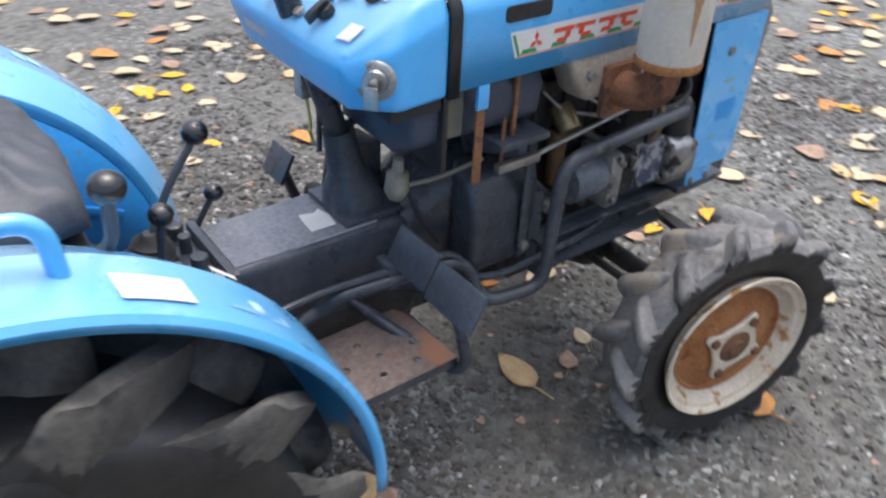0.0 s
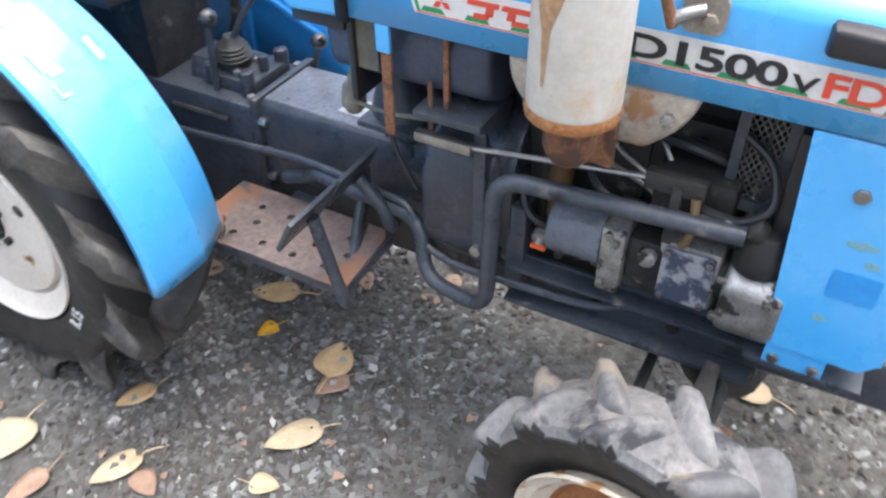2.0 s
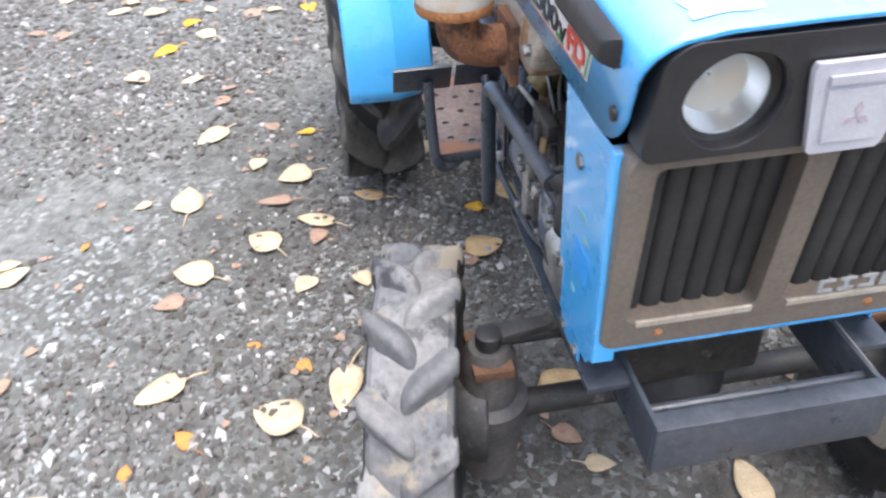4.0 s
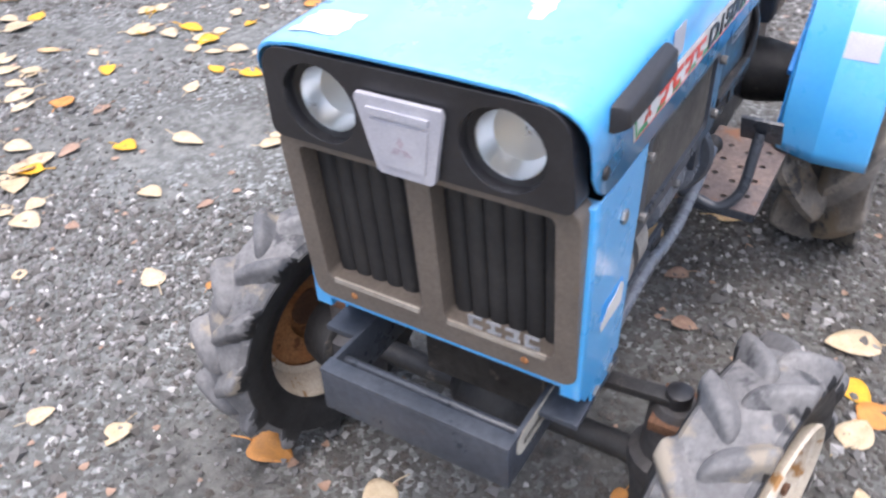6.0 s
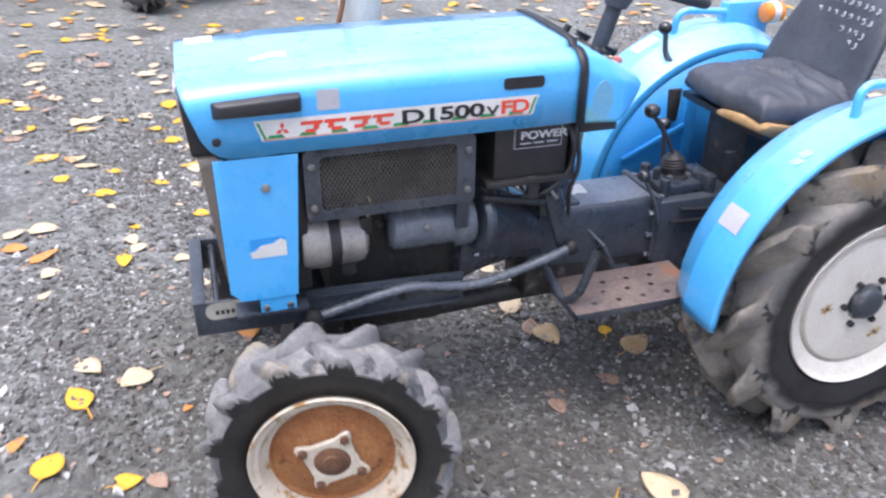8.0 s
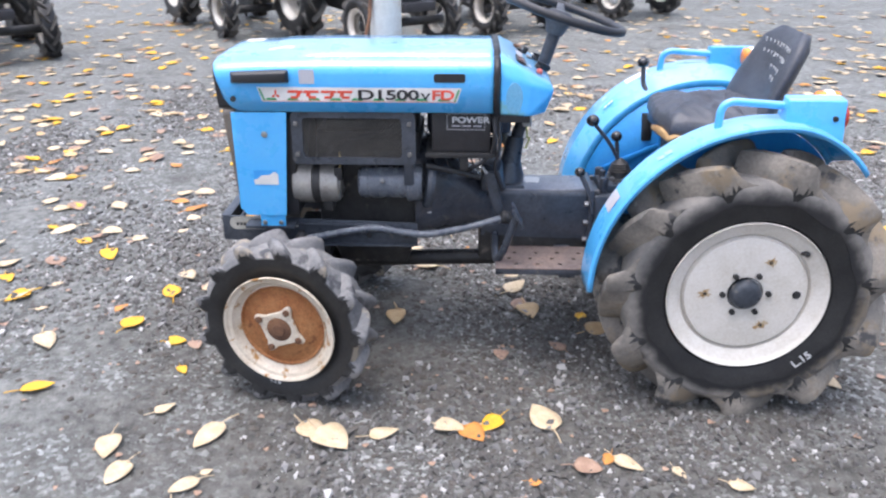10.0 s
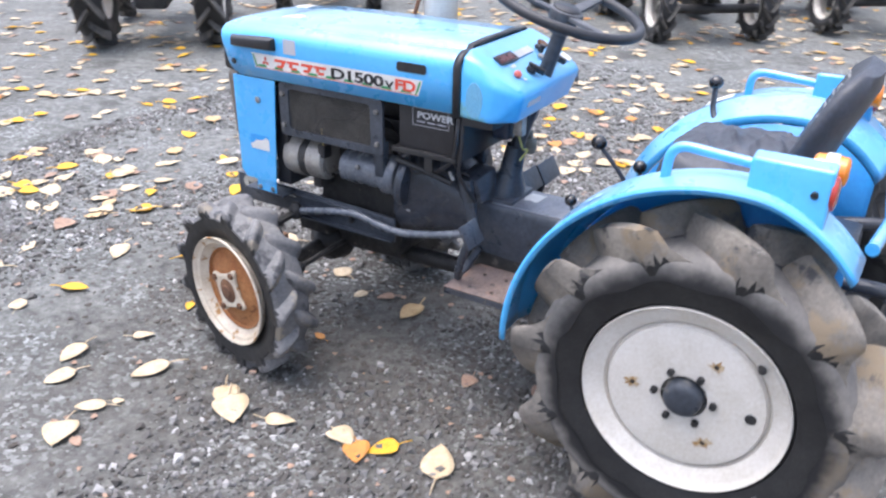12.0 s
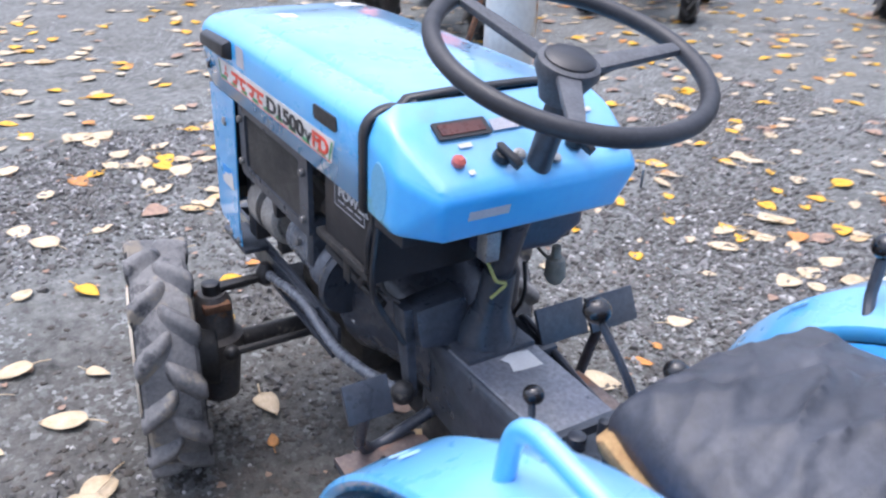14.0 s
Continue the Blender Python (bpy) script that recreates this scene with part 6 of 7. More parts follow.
part("copper_pipe", cyl((1.0, -0.14, 0.66), (1.0, -0.14, 0.55), 0.018, seg=14), mat("browned_copper", (0.12, 0.07, 0.03), (0.08, 0.05, 0.03), 25, 0.5, 0.1, 0.4), tractor)

pump = part("injection_pump", box(1.162, 1.244, -0.196, -0.115, 0.508, 0.608, 0.010), ALU, tractor, "oily aluminium injection pump")
part("pump_face", sheet(rounded(1.170, 1.238, 0.514, 0.602, 0.006), [], 0.004, plane_y(-0.1965, -1)), mat("chipped_blue_grey", (0.34, 0.35, 0.38), (0.07, 0.085, 0.13), 26, 0.42, 0.1, 0.3, lo=0.46, hi=0.54), pump, "chipped blue-grey cover plate")
for x in (1.177, 1.231):
    for z in (0.521, 0.595):
        part("pump_bolt", cyl((x, -0.200, z), (x, -0.207, z), 0.005, seg=6), STEEL, pump)
for k in range(3):
    part("pump_outlet", turned((1.176 + 0.026 * k, -0.155, 0.606), (1.176 + 0.026 * k, -0.155, 0.640), [(0, 0.011), (0.5, 0.011), (0.55, 0.008), (1, 0.006)], 10), STEEL_DULL, pump)
part("pump_neck", cyl((1.235, -0.160, 0.555), (1.265, -0.160, 0.555), 0.035, seg=18), GREASE, pump)
filt = part("oil_filter", cyl((1.005, -0.165, 0.560), (1.085, -0.165, 0.560), 0.043, seg=28), LINK, tractor, "blue-grey oil canister")
part("filter_head", box(1.085, 1.12, -0.207, -0.12, 0.495, 0.607, 0.008), ALU, filt, "oily aluminium head")
part("filter_block", box(1.12, 1.178, -0.195, -0.12, 0.505, 0.595, 0.010), GREASE, filt)
part("filter_bolt", cyl((1.15, -0.195, 0.575), (1.15, -0.208, 0.575), 0.013, seg=12), ALU, filt)
hyd = part("hydraulic_pump", hull([(x, y, z) for x in (1.252, 1.330) for y, z in ((-0.11, 0.495), (-0.20, 0.490), (-0.218, 0.515), (-0.218, 0.580), (-0.19, 0.605), (-0.11, 0.605))], 0.012, 3), ALU, tractor, "bare aluminium hydraulic pump")
part("pump_cap", cyl((1.285, -0.180, 0.600), (1.285, -0.180, 0.662), 0.034, 0.030, 16), BLACK, hyd, "black union on the pump")
gov = part("governor_lever", box(1.128, 1.205, -0.205, -0.188, 0.685, 0.712, 0.004), GREASE, tractor, "black governor lever housing")
part("governor_body", box(1.135, 1.24, -0.18, -0.10, 0.61, 0.70, 0.012), GREASE, gov)
part("governor_link", tube([(1.195, -0.205, 0.69), (1.20, -0.21, 0.64), (1.19, -0.20, 0.61)], 0.006, 8, 0.02), mat("stained_brass", (0.28, 0.2, 0.1), (0.2, 0.14, 0.08), 30, 0.5, 0.1, 0.5), gov)
part("governor_cable", tube([(1.19, -0.19, 0.67), (1.25, -0.205, 0.672), (1.285, -0.20, 0.70), (1.27, -0.17, 0.745), (1.22, -0.15, 0.765)], 0.0055, 8, 0.03), BLACK, gov)
part("suction_pipe", tube([(1.262, -0.212, 0.662), (0.935, -0.226, 0.650), (0.925, -0.222, 0.390), (0.800, -0.195, 0.385), (0.782, -0.165, 0.478), (0.545, -0.13, 0.470), (0.52, -0.11, 0.44), (0.46, -0.11, 0.42)], 0.0128, 12, 0.045), NAVY, tractor, "dark grey bent hydraulic pipe")
part("brake_rod", tube([(0.20, -0.115, 0.455), (0.52, -0.125, 0.487), (0.76, -0.165, 0.500), (0.79, -0.178, 0.435), (0.86, -0.19, 0.428), (1.08, -0.18, 0.43), (1.16, -0.16, 0.455)], 0.0065, 8, 0.04), NAVY, tractor, "thin dark grey rod along the rail")
part("pipe_clamp", box(0.630, 0.650, -0.150, -0.108, 0.455, 0.505, 0.003), NAVY, tractor)
part("cover_stay", box(0.884, 0.902, -0.190, -0.184, 0.455, 0.69, 0.0015), NAVY, bell, "flat stay bar")
part("stay_bolt", cyl((0.893, -0.186, 0.478), (0.893, -0.200, 0.478), 0.010, seg=6, edge=0.15), STEEL, bell)
# injection pipes, hoses and small fittings on the right flank
for k in range(3):
    x = 0.965 + 0.075 * k
    part("injector_pipe", tube([(1.15 + 0.03 * k, -0.15, 0.605), (1.14 + 0.02 * k, -0.165, 0.655), (x + 0.03, -0.150, 0.700), (x, -0.125, 0.735)], 0.0035, 8, 0.03), STEEL, engine)
    part("pipe_nut", cyl((x, -0.125, 0.735), (x - 0.004, -0.120, 0.752), 0.008, seg=6, edge=0.15), GREASE, engine)
for a, b, c in (((1.03, -0.125, 0.66), (1.06, -0.17, 0.64), (1.12, -0.16, 0.61)), ((0.93, -0.12, 0.60), (0.96, -0.165, 0.55), (1.01, -0.15, 0.53)), ((1.12, -0.13, 0.72), (1.18, -0.165, 0.735), (1.24, -0.13, 0.70))):
    part("oil_hose", tube([a, b, c], 0.0075, 8, 0.04), BLACK, engine)
for x, z in ((0.955, 0.47), (1.0, 0.455), (1.06, 0.465), (1.12, 0.455), (1.20, 0.468)):
    part("block_bolt", cyl((x, -0.105, z), (x, -0.122, z), 0.008, seg=6, edge=0.15), ALU, engine)
for x, y, z in ((1.095, -0.208, 0.515), (1.108, -0.208, 0.590), (1.098, -0.208, 0.60), (1.25, -0.205, 0.52), (1.25, -0.205, 0.585)):
    part("flange_nut", cyl((x, y, z), (x, y - 0.009, z), 0.0065, seg=6, edge=0.15), STEEL, filt)
part("dip_plug", turned((0.985, -0.135, 0.52), (0.985, -0.172, 0.505), [(0, 0.016), (0.7, 0.016), (0.75, 0.011), (1, 0.010)], 14), ALU, engine, "oil filler plug")
part("plug_tag", box(0.975, 0.998, -0.180, -0.172, 0.507, 0.513, 0.001), ORANGE, engine, "faded orange tag")
part("pump_stub", cyl((1.275, -0.195, 0.660), (1.262, -0.205, 0.676), 0.017, seg=12), GREASE, hyd)
for x in (1.262, 1.308):
    part("cap_stud", cyl((x, -0.180, 0.655), (x, -0.180, 0.678), 0.005, seg=8), GREASE, hyd)
part("governor_spring", tube([(1.205, -0.20, 0.66), (1.235, -0.205, 0.668), (1.255, -0.20, 0.672)], 0.0065, 8), ALU, gov)
part("governor_arm", box(1.165, 1.178, -0.212, -0.204, 0.615, 0.70, 0.002), GREASE, gov)
part("engine_mount", box(0.93, 0.96, -0.165, -0.10, 0.40, 0.56, 0.004), NAVY, engine)
part("mesh_side", sheet(rounded(1.215, 1.285, 0.66, 0.81, 0.012), [rounded(1.228, 1.272, 0.675, 0.80, 0.01)], 0.008, plane_y(-0.150, -1)), NAVY, tractor, "guard frame before the radiator")
bm = lattice(1.226, 1.274, 0.672, 0.802, -0.149, 0.0085, 0.0016)
part("wire_mesh", bm, STEEL_DULL, bpy.data.objects["mesh_side"], flat=True)

# ---- fenders ----
FCX, FCZ = -0.030, 0.385


def fender_r(deg):
    return 0.470 - 0.055 * max(0.0, (deg - 95.0) / 30.0) ** 1.5


FSEC = ((0.4340, -0.016), (0.4360, -0.006), (0.4320, 0.0), (0.38, 0.003), (0.328, 0.004), (0.285, -0.013), (0.247, -0.030), (0.240, -0.048))


def fender_pt(deg, y, dr, side):
    r = fender_r(deg) + dr
    return (FCX + r * math.cos(radians(deg)), side * y, FCZ + r * math.sin(radians(deg)))


for side in (1, -1):
    bm = bmesh.new()
    degs = [-1 + 3.2 * k for k in range(40)]
    rings(bm, [[fender_pt(d, y, dr, side) for y, dr in FSEC] for d in degs], False, False)
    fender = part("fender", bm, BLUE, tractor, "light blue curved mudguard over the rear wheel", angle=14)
    sm = fender.modifiers.new("thickness", "SOLIDIFY")
    sm.thickness, sm.offset = 0.003, -1 if side == 1 else 1
    # inner cheek down to the gearbox
    bm = bmesh.new()
    top = [fender_pt(d, 0.240, -0.050, side) for d in degs]
    low = [(max(-0.27, min(0.40, p[0] * 0.98)), side * 0.232, 0.37 if p[0] > -0.05 else 0.37 + 0.5 * (-0.05 - p[0])) for p in top]
    low = [(x, y, min(z, t[2] - 0.002)) for (x, y, z), t in zip(low, top)]
    rings(bm, [top, [tuple(Vector(a).lerp(Vector(b), 0.5)) for a, b in zip(top, low)], low], False, False)
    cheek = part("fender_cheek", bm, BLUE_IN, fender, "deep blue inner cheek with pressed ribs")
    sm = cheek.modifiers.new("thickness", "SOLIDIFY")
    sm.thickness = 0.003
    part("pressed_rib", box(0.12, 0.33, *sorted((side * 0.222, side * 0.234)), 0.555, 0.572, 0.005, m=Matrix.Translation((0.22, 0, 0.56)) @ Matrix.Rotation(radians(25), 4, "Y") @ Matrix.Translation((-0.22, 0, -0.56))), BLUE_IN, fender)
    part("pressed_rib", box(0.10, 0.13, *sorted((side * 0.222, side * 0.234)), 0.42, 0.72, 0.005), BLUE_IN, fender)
    part("grab_handle", tube([(0.122, side * 0.366, 0.815), (0.118, side * 0.360, 0.902), (-0.045, side * 0.360, 0.890)], 0.0105, 12, 0.055, 8), BLUE, fender, "bent blue grab handle")
    bx = part("lamp_box", hull([(x, side * y, z) for x, y, z in ((-0.040, 0.402, 0.838), (-0.038, 0.345, 0.84), (-0.040, 0.392, 0.914), (-0.040, 0.350, 0.918), (-0.186, 0.418, 0.800), (-0.186, 0.345, 0.80), (-0.186, 0.400, 0.914), (-0.186, 0.350, 0.918))], 0.007, 3), BLUE, tractor, "blue sheet box carrying the tail lamp")
    part("box_hole", cyl((-0.159, side * 0.402, 0.868), (-0.159, side * 0.4105, 0.867), 0.007, seg=12), INK, bx)
    lamp = part("tail_lamp", turned((-0.184, side * 0.376, 0.866), (-0.196, side * 0.376, 0.866), [(0, 0.034), (0.25, 0.034), (0.7, 0.031), (1, 0.020)], 28), REDLENS, bx, "round red tail lens")
    # a double-ended indicator on the inner side: pale body between two amber lenses
    ind = part("indicator", turned((-0.158, side * 0.316, 0.890), (-0.180, side * 0.316, 0.890), [(0, 0.030), (0.1, 0.0315), (0.9, 0.0315), (1, 0.030)], 24), WHITE, bx, "pale indicator body")
    for x0, x1 in ((-0.1585, -0.136), (-0.1795, -0.201)):
        part("indicator_lens", turned((x0, side * 0.316, 0.890), (x1, side * 0.316, 0.890), [(0, 0.029), (0.7, 0.0285), (0.92, 0.024), (1, 0.015)], 24), AMBER, ind, "amber indicator lens")
    # pale stickers that follow the guard's curve
    for d0, d1, y0, y1 in ((27, 33.6, 0.330, 0.398),) if side == 1 else ((57, 66.3, 0.366, 0.413), (45, 47, 0.372, 0.395), (46, 51, 0.398, 0.402), (41, 44, 0.40, 0.404), (41, 41.8, 0.385, 0.404)):
        bm = bmesh.new()
        rings(bm, [[fender_pt(d0 + (d1 - d0) * i / 4, y0 + (y1 - y0) * j / 3, 0.0042 if side == 1 else 0.0072, side) for j in range(4)] for i in range(5)], False, False)
        part("pale_sticker" if d1 - d0 > 6 else "chalk_mark", bm, (BADGE if side == 1 else WHITE) if d1 - d0 > 6 else MARK, fender, "pale torn sticker" if d1 - d0 > 6 else "faint chalk mark")
    if side == 1:
        for d0 in (50, 53):
            bm = bmesh.new()
            rings(bm, [[fender_pt(d0 + 1.2 * i, 0.37 + 0.012 * j + 0.004 * i, 0.0042, side) for j in range(3)] for i in range(3)], False, False)
            part("scratch", bm, MARK, fender)
    else:
        bm = bmesh.new()
        rings(bm, [[fender_pt(44 + 1.6 * i, 0.300 + 0.01 * j, 0.0040, side) for j in range(2)] for i in range(4)], False, False)
        part("scratch", bm, WHITE, fender)
        bm = bmesh.new()
        rings(bm, [[fender_pt(-0.9 + 1.1 * i, 0.246 + (0.030 - 0.006 * i + 0.004 * (i % 2)) * j / 3, -0.0265 + 0.0052 * j + 0.0072, side) for j in range(4)] for i in range(5)], False, False)
        part("rust_patch", bm, RUST_DARK, fender, "rust at the lower corner")

# ---- seat ----
def cushion(nx=52, ny=48):
    """A stuffed cushion: domed, with puckers in the vinyl and rounded edges."""
    bm = bmesh.new()
    top, bot = [], []
    for i in range(nx + 1):
        s = -1 + 2 * i / nx
        ra, rb = [], []
        for j in range(ny + 1):
            t = -1 + 2 * j / ny
            k = max(abs(s), abs(t))
            q = math.hypot(s, t) or 1
            # a square bent towards a round-cornered plan
            f = 1.0 - 0.10 * (abs(s * t))
            x, y = 0.040 + 0.172 * s * f, 0.198 * t * f * (1.0 - 0.07 * max(0, s))
            edge = max(0.0, 1 - k) ** 0.35
            z = 0.768 + 0.055 * edge + 0.012 * math.cos(1.4 * t) * edge
            z += edge * (0.010 * noise.noise(Vector((x * 9, y * 12, 1.0))) + 0.011 * (1 - 2 * abs(noise.noise(Vector((x * 13 + y * 8, y * 9 - x * 4, 4.0))))) ** 3 + 0.006 * (1 - 2 * abs(noise.noise(Vector((x * 26 + 14 * y, y * 12 - x * 6, 9.0))))) ** 3 - 0.007 * math.exp(-((x - 0.12 - 0.55 * y + 0.01 * math.sin(30 * y)) / 0.006) ** 2) - 0.005 * math.exp(-((x - 0.03 + 0.35 * y + 0.012 * math.sin(22 * y)) / 0.007) ** 2))
            ra.append((x, y, z))
            rb.append((x, y, 0.730 + 0.022 * (k ** 6)))
        top.append(ra)
        bot.append(rb)
    grid = [[[bm.verts.new(p) for p in row] for row in g] for g in (top, bot)]
    for g in grid:
        for i in range(nx):
            for j in range(ny):
                bm.faces.new((g[i][j], g[i + 1][j], g[i + 1][j + 1], g[i][j + 1]))
    rim_i = [(i, 0) for i in range(nx)] + [(nx, j) for j in range(ny)] + [(i, ny) for i in range(nx, 0, -1)] + [(0, j) for j in range(ny, 0, -1)]
    for a, b in zip(rim_i, rim_i[1:] + rim_i[:1]):
        bm.faces.new((grid[0][a[0]][a[1]], grid[0][b[0]][b[1]], grid[1][b[0]][b[1]], grid[1][a[0]][a[1]]))
    return bm


seat = part("seat", cushion(), VINYL, tractor, "black vinyl seat with torn front edge showing foam", angle=60)
bm = bmesh.new()
for i in range(9):
    t = i / 8
    w = 0.185 - 0.05 * t ** 2.2 - (0.03 if i == 8 else 0)
    cx, cz = -0.085 - 0.105 * t, 0.755 + 0.268 * t
    th = 0.032 if 0 < i < 8 else 0.018
    bm_loop = []
    for k in range(20):
        a = 2 * math.pi * k / 20
        c, s = math.cos(a), math.sin(a)
        yy = w * math.copysign(abs(c) ** 0.55, c)
        bend = 0.045 * (abs(yy) / 0.185) ** 2
        bm_loop.append((cx + bend + th * s * 0.92, yy, cz + th * s * 0.38 + 0.003 * noise.noise(Vector((yy * 20, cz * 20, 2)))))
    if i == 0:
        back_loops = []
    back_loops.append(bm_loop)
rings(bm, back_loops)
back = part("seat_back", bm, VINYL, tractor, "black vinyl backrest with white chalk scrawl", angle=60)
bm = bmesh.new()
_rs = random.Random(4)
for row, (n, z0) in enumerate(((9, 0.992), (8, 0.962), (4, 0.932), (2, 0.908))):
    for k in range(n):
        y = 0.115 - 0.026 * k - 0.006 * row
        t = (z0 - 0.755) / 0.268
        x = -0.085 - 0.105 * t + 0.045 * (abs(y) / 0.185) ** 2 + 0.0385 - 0.30 * y * y
        h = _rs.uniform(0.012, 0.019)
        box(x - 0.002, x + 0.0015, y - 0.002, y + 0.002, z0 - h, z0, 0, bm=bm)
        box(x - 0.002, x + 0.0015, y - 0.010, y + 0.002, z0 - h, z0 - h + 0.003, 0, bm=bm)
        if k % 2:
            box(x - 0.002, x + 0.001, y - 0.009, y + 0.002, z0 - 0.004, z0 - 0.001, 0, bm=bm)
part("chalk_scrawl", bm, CHALK, back, "unreadable white chalk marks", flat=True)
bm = hull([(0.205, 0.184, 0.738), (0.05, 0.197, 0.734), (0.224, 0.02, 0.734), (0.08, 0.06, 0.712), (0.180, 0.188, 0.757), (0.205, 0.10, 0.760), (0.219, 0.03, 0.752), (0.15, 0.17, 0.706)], 0.008)
part("torn_foam", bm, FOAM, seat, "yellowed foam at the torn edge")
part("seat_pan", box(-0.11, 0.19, -0.175, 0.175, 0.712, 0.732, 0.006), BLACK, seat)
ped_s = part("seat_stand", box(-0.06, 0.16, -0.085, 0.085, 0.53, 0.715, 0.012), GREASE, tractor, "black seat stand")
part("stand_rib", tube([(0.215, 0.10, 0.66), (0.205, 0.105, 0.585), (0.19, 0.10, 0.55)], 0.012, 8), GREASE, ped_s)
part("rubber_bump", cyl((0.172, -0.245, 0.62), (0.172, -0.245, 0.715), 0.020, 0.024, 16), GREASE, tractor, "dark lever bracket by the seat")

# ---- rear linkage ----
for side in (1, -1):
    part("lower_link", hull([(x, side * y, z) for x, y, z in ((-0.10, 0.235, 0.33), (-0.10, 0.250, 0.33), (-0.10, 0.235, 0.365), (-0.10, 0.250, 0.365), (-0.52, 0.30, 0.40), (-0.52, 0.315, 0.40), (-0.52, 0.30, 0.435), (-0.52, 0.315, 0.435))], 0.003), NAVY, tractor, "dark grey lower link bar")
    part("lift_arm", tube([(-0.15, side * 0.16, 0.60), (-0.33, side * 0.20, 0.62)], 0.016, 10), NAVY, tractor)
    part("lift_rod", tube([(-0.33, side * 0.20, 0.62), (-0.34, side * 0.27, 0.40)], 0.010, 8), NAVY, tractor)
part("lift_case", box(-0.24, 0.02, -0.12, 0.12, 0.50, 0.64, 0.02), NAVY, gearbox)
part("rear_crossbar", tube([(-0.27, 0.24, 0.72), (-0.29, 0.0, 0.70), (-0.27, -0.24, 0.72)], 0.014, 10), BLUE, tractor)


# ---- fallen leaves ----
def leaf_materials():
    out = {}
    for name, a, b in (("pale_cream", (0.58, 0.475, 0.325), (0.46, 0.355, 0.215)), ("yellow", (0.72, 0.42, 0.02), (0.62, 0.32, 0.02)), ("tan", (0.56, 0.40, 0.21), (0.46, 0.30, 0.14)), ("orange", (0.58, 0.25, 0.05), (0.42, 0.19, 0.05)), ("pinkish_brown", (0.36, 0.24, 0.17), (0.27, 0.17, 0.115))):
        out[name] = mat(name + "_leaf", a, b, 3.5, 0.6, 0.1, bump=0.3, bscale=24, spots=[((0.62 * b[0], 0.50 * b[1], 0.40 * b[2]), 5, 0.69, 0.8)], fine=0.3, vary=True)
    return out


LEAF = leaf_materials()


def leaf_mesh(seed, width, curl):
    """A pointed oval leaf, slightly curled, with a thickness and a thin stalk."""
    rs = random.Random(seed)
    bm = bmesh.new()
    rows = 9
    grid = []
    ph = rs.uniform(0, 6)
    for i in range(rows):
        t = i / (rows - 1)
        w = width * (math.sin(math.pi * t ** 0.70) ** 0.72) * (1 - 0.15 * t) if 0 < i < rows - 1 else 0.02
        row = []
        for j in range(5):
            s = -1 + j / 2
            x = t - 0.5
            y = s * w * 0.5
            z = 0.22 * curl * (s * s * w + 0.6 * (t - 0.45) ** 2) + 0.022 * math.sin(5 * t + 2 * s + ph) + 0.03
            row.append(bm.verts.new((x, y, z)))
        grid.append(row)
    for a, b in zip(grid, grid[1:]):
        for j in range(4):
            bm.faces.new((a[j], b[j], b[j + 1], a[j + 1]))
    ext = bmesh.ops.extrude_face_region(bm, geom=list(bm.faces))
    bmesh.ops.translate(bm, vec=(0, 0, 0.012), verts=[g for g in ext["geom"] if isinstance(g, bmesh.types.BMVert)])
    k = rs.uniform(-0.15, 0.15)
    tube([(-0.47, 0, 0.04 + 0.03 * curl), (-0.66, 0.3 * k, 0.07), (-0.92, k, 0.04)], 0.021, 4, 0.1, 2, bm)
    bmesh.ops.recalc_face_normals(bm, faces=bm.faces)
    me = bpy.data.meshes.new("fallen_leaf")
    bm.to_mesh(me)
    bm.free()
    me.shade_smooth()
    return me


LEAF_SHAPES = {k: [leaf_mesh(10 * n + i, w, c) for i, (w, c) in enumerate(((0.74, 0.30), (0.86, 0.5), (0.60, 0.4)))] for n, k in enumerate(LEAF)}
for k, meshes in LEAF_SHAPES.items():
    for me in meshes:
        me.materials.append(LEAF[k])

# where single leaves lie, by colour: x, y, heading, length
PALE_A = [(-1.37, -0.49, 50, 0.115), (-1.19, -0.66, 83, 0.064), (-0.66, -1.14, 49, 0.105), (-0.6, -0.95, -67, 0.083), (-0.36, 0.28, 123, 0.087), (-0.2, -0.86, -49, 0.116), (-0.14, -2.18, 81, 0.109), (-0.12, -2.36, 65, 0.125), (-0.08, -2.49, -1, 0.125), (-0.0, -0.72, -22, 0.066), (0.03, -0.22, -2, 0.068), (0.06, 0.78, 165, 0.069), (0.1, -0.61, -75, 0.105), (0.15, -3.03, 158, 0.125), (0.16, -1.03, -62, 0.049), (0.16, -0.91, -177, 0.125), (0.21, 0.74, 121, 0.049), (0.33, -0.56, -110, 0.107), (0.34, 0.72, 143, 0.086), (0.37, -1.33, 94, 0.059), (0.4, -2.75, -172, 0.09), (0.4, -0.7, -134, 0.099), (0.42, -1.31, 130, 0.085), (0.46, -2.54, -31, 0.078)]
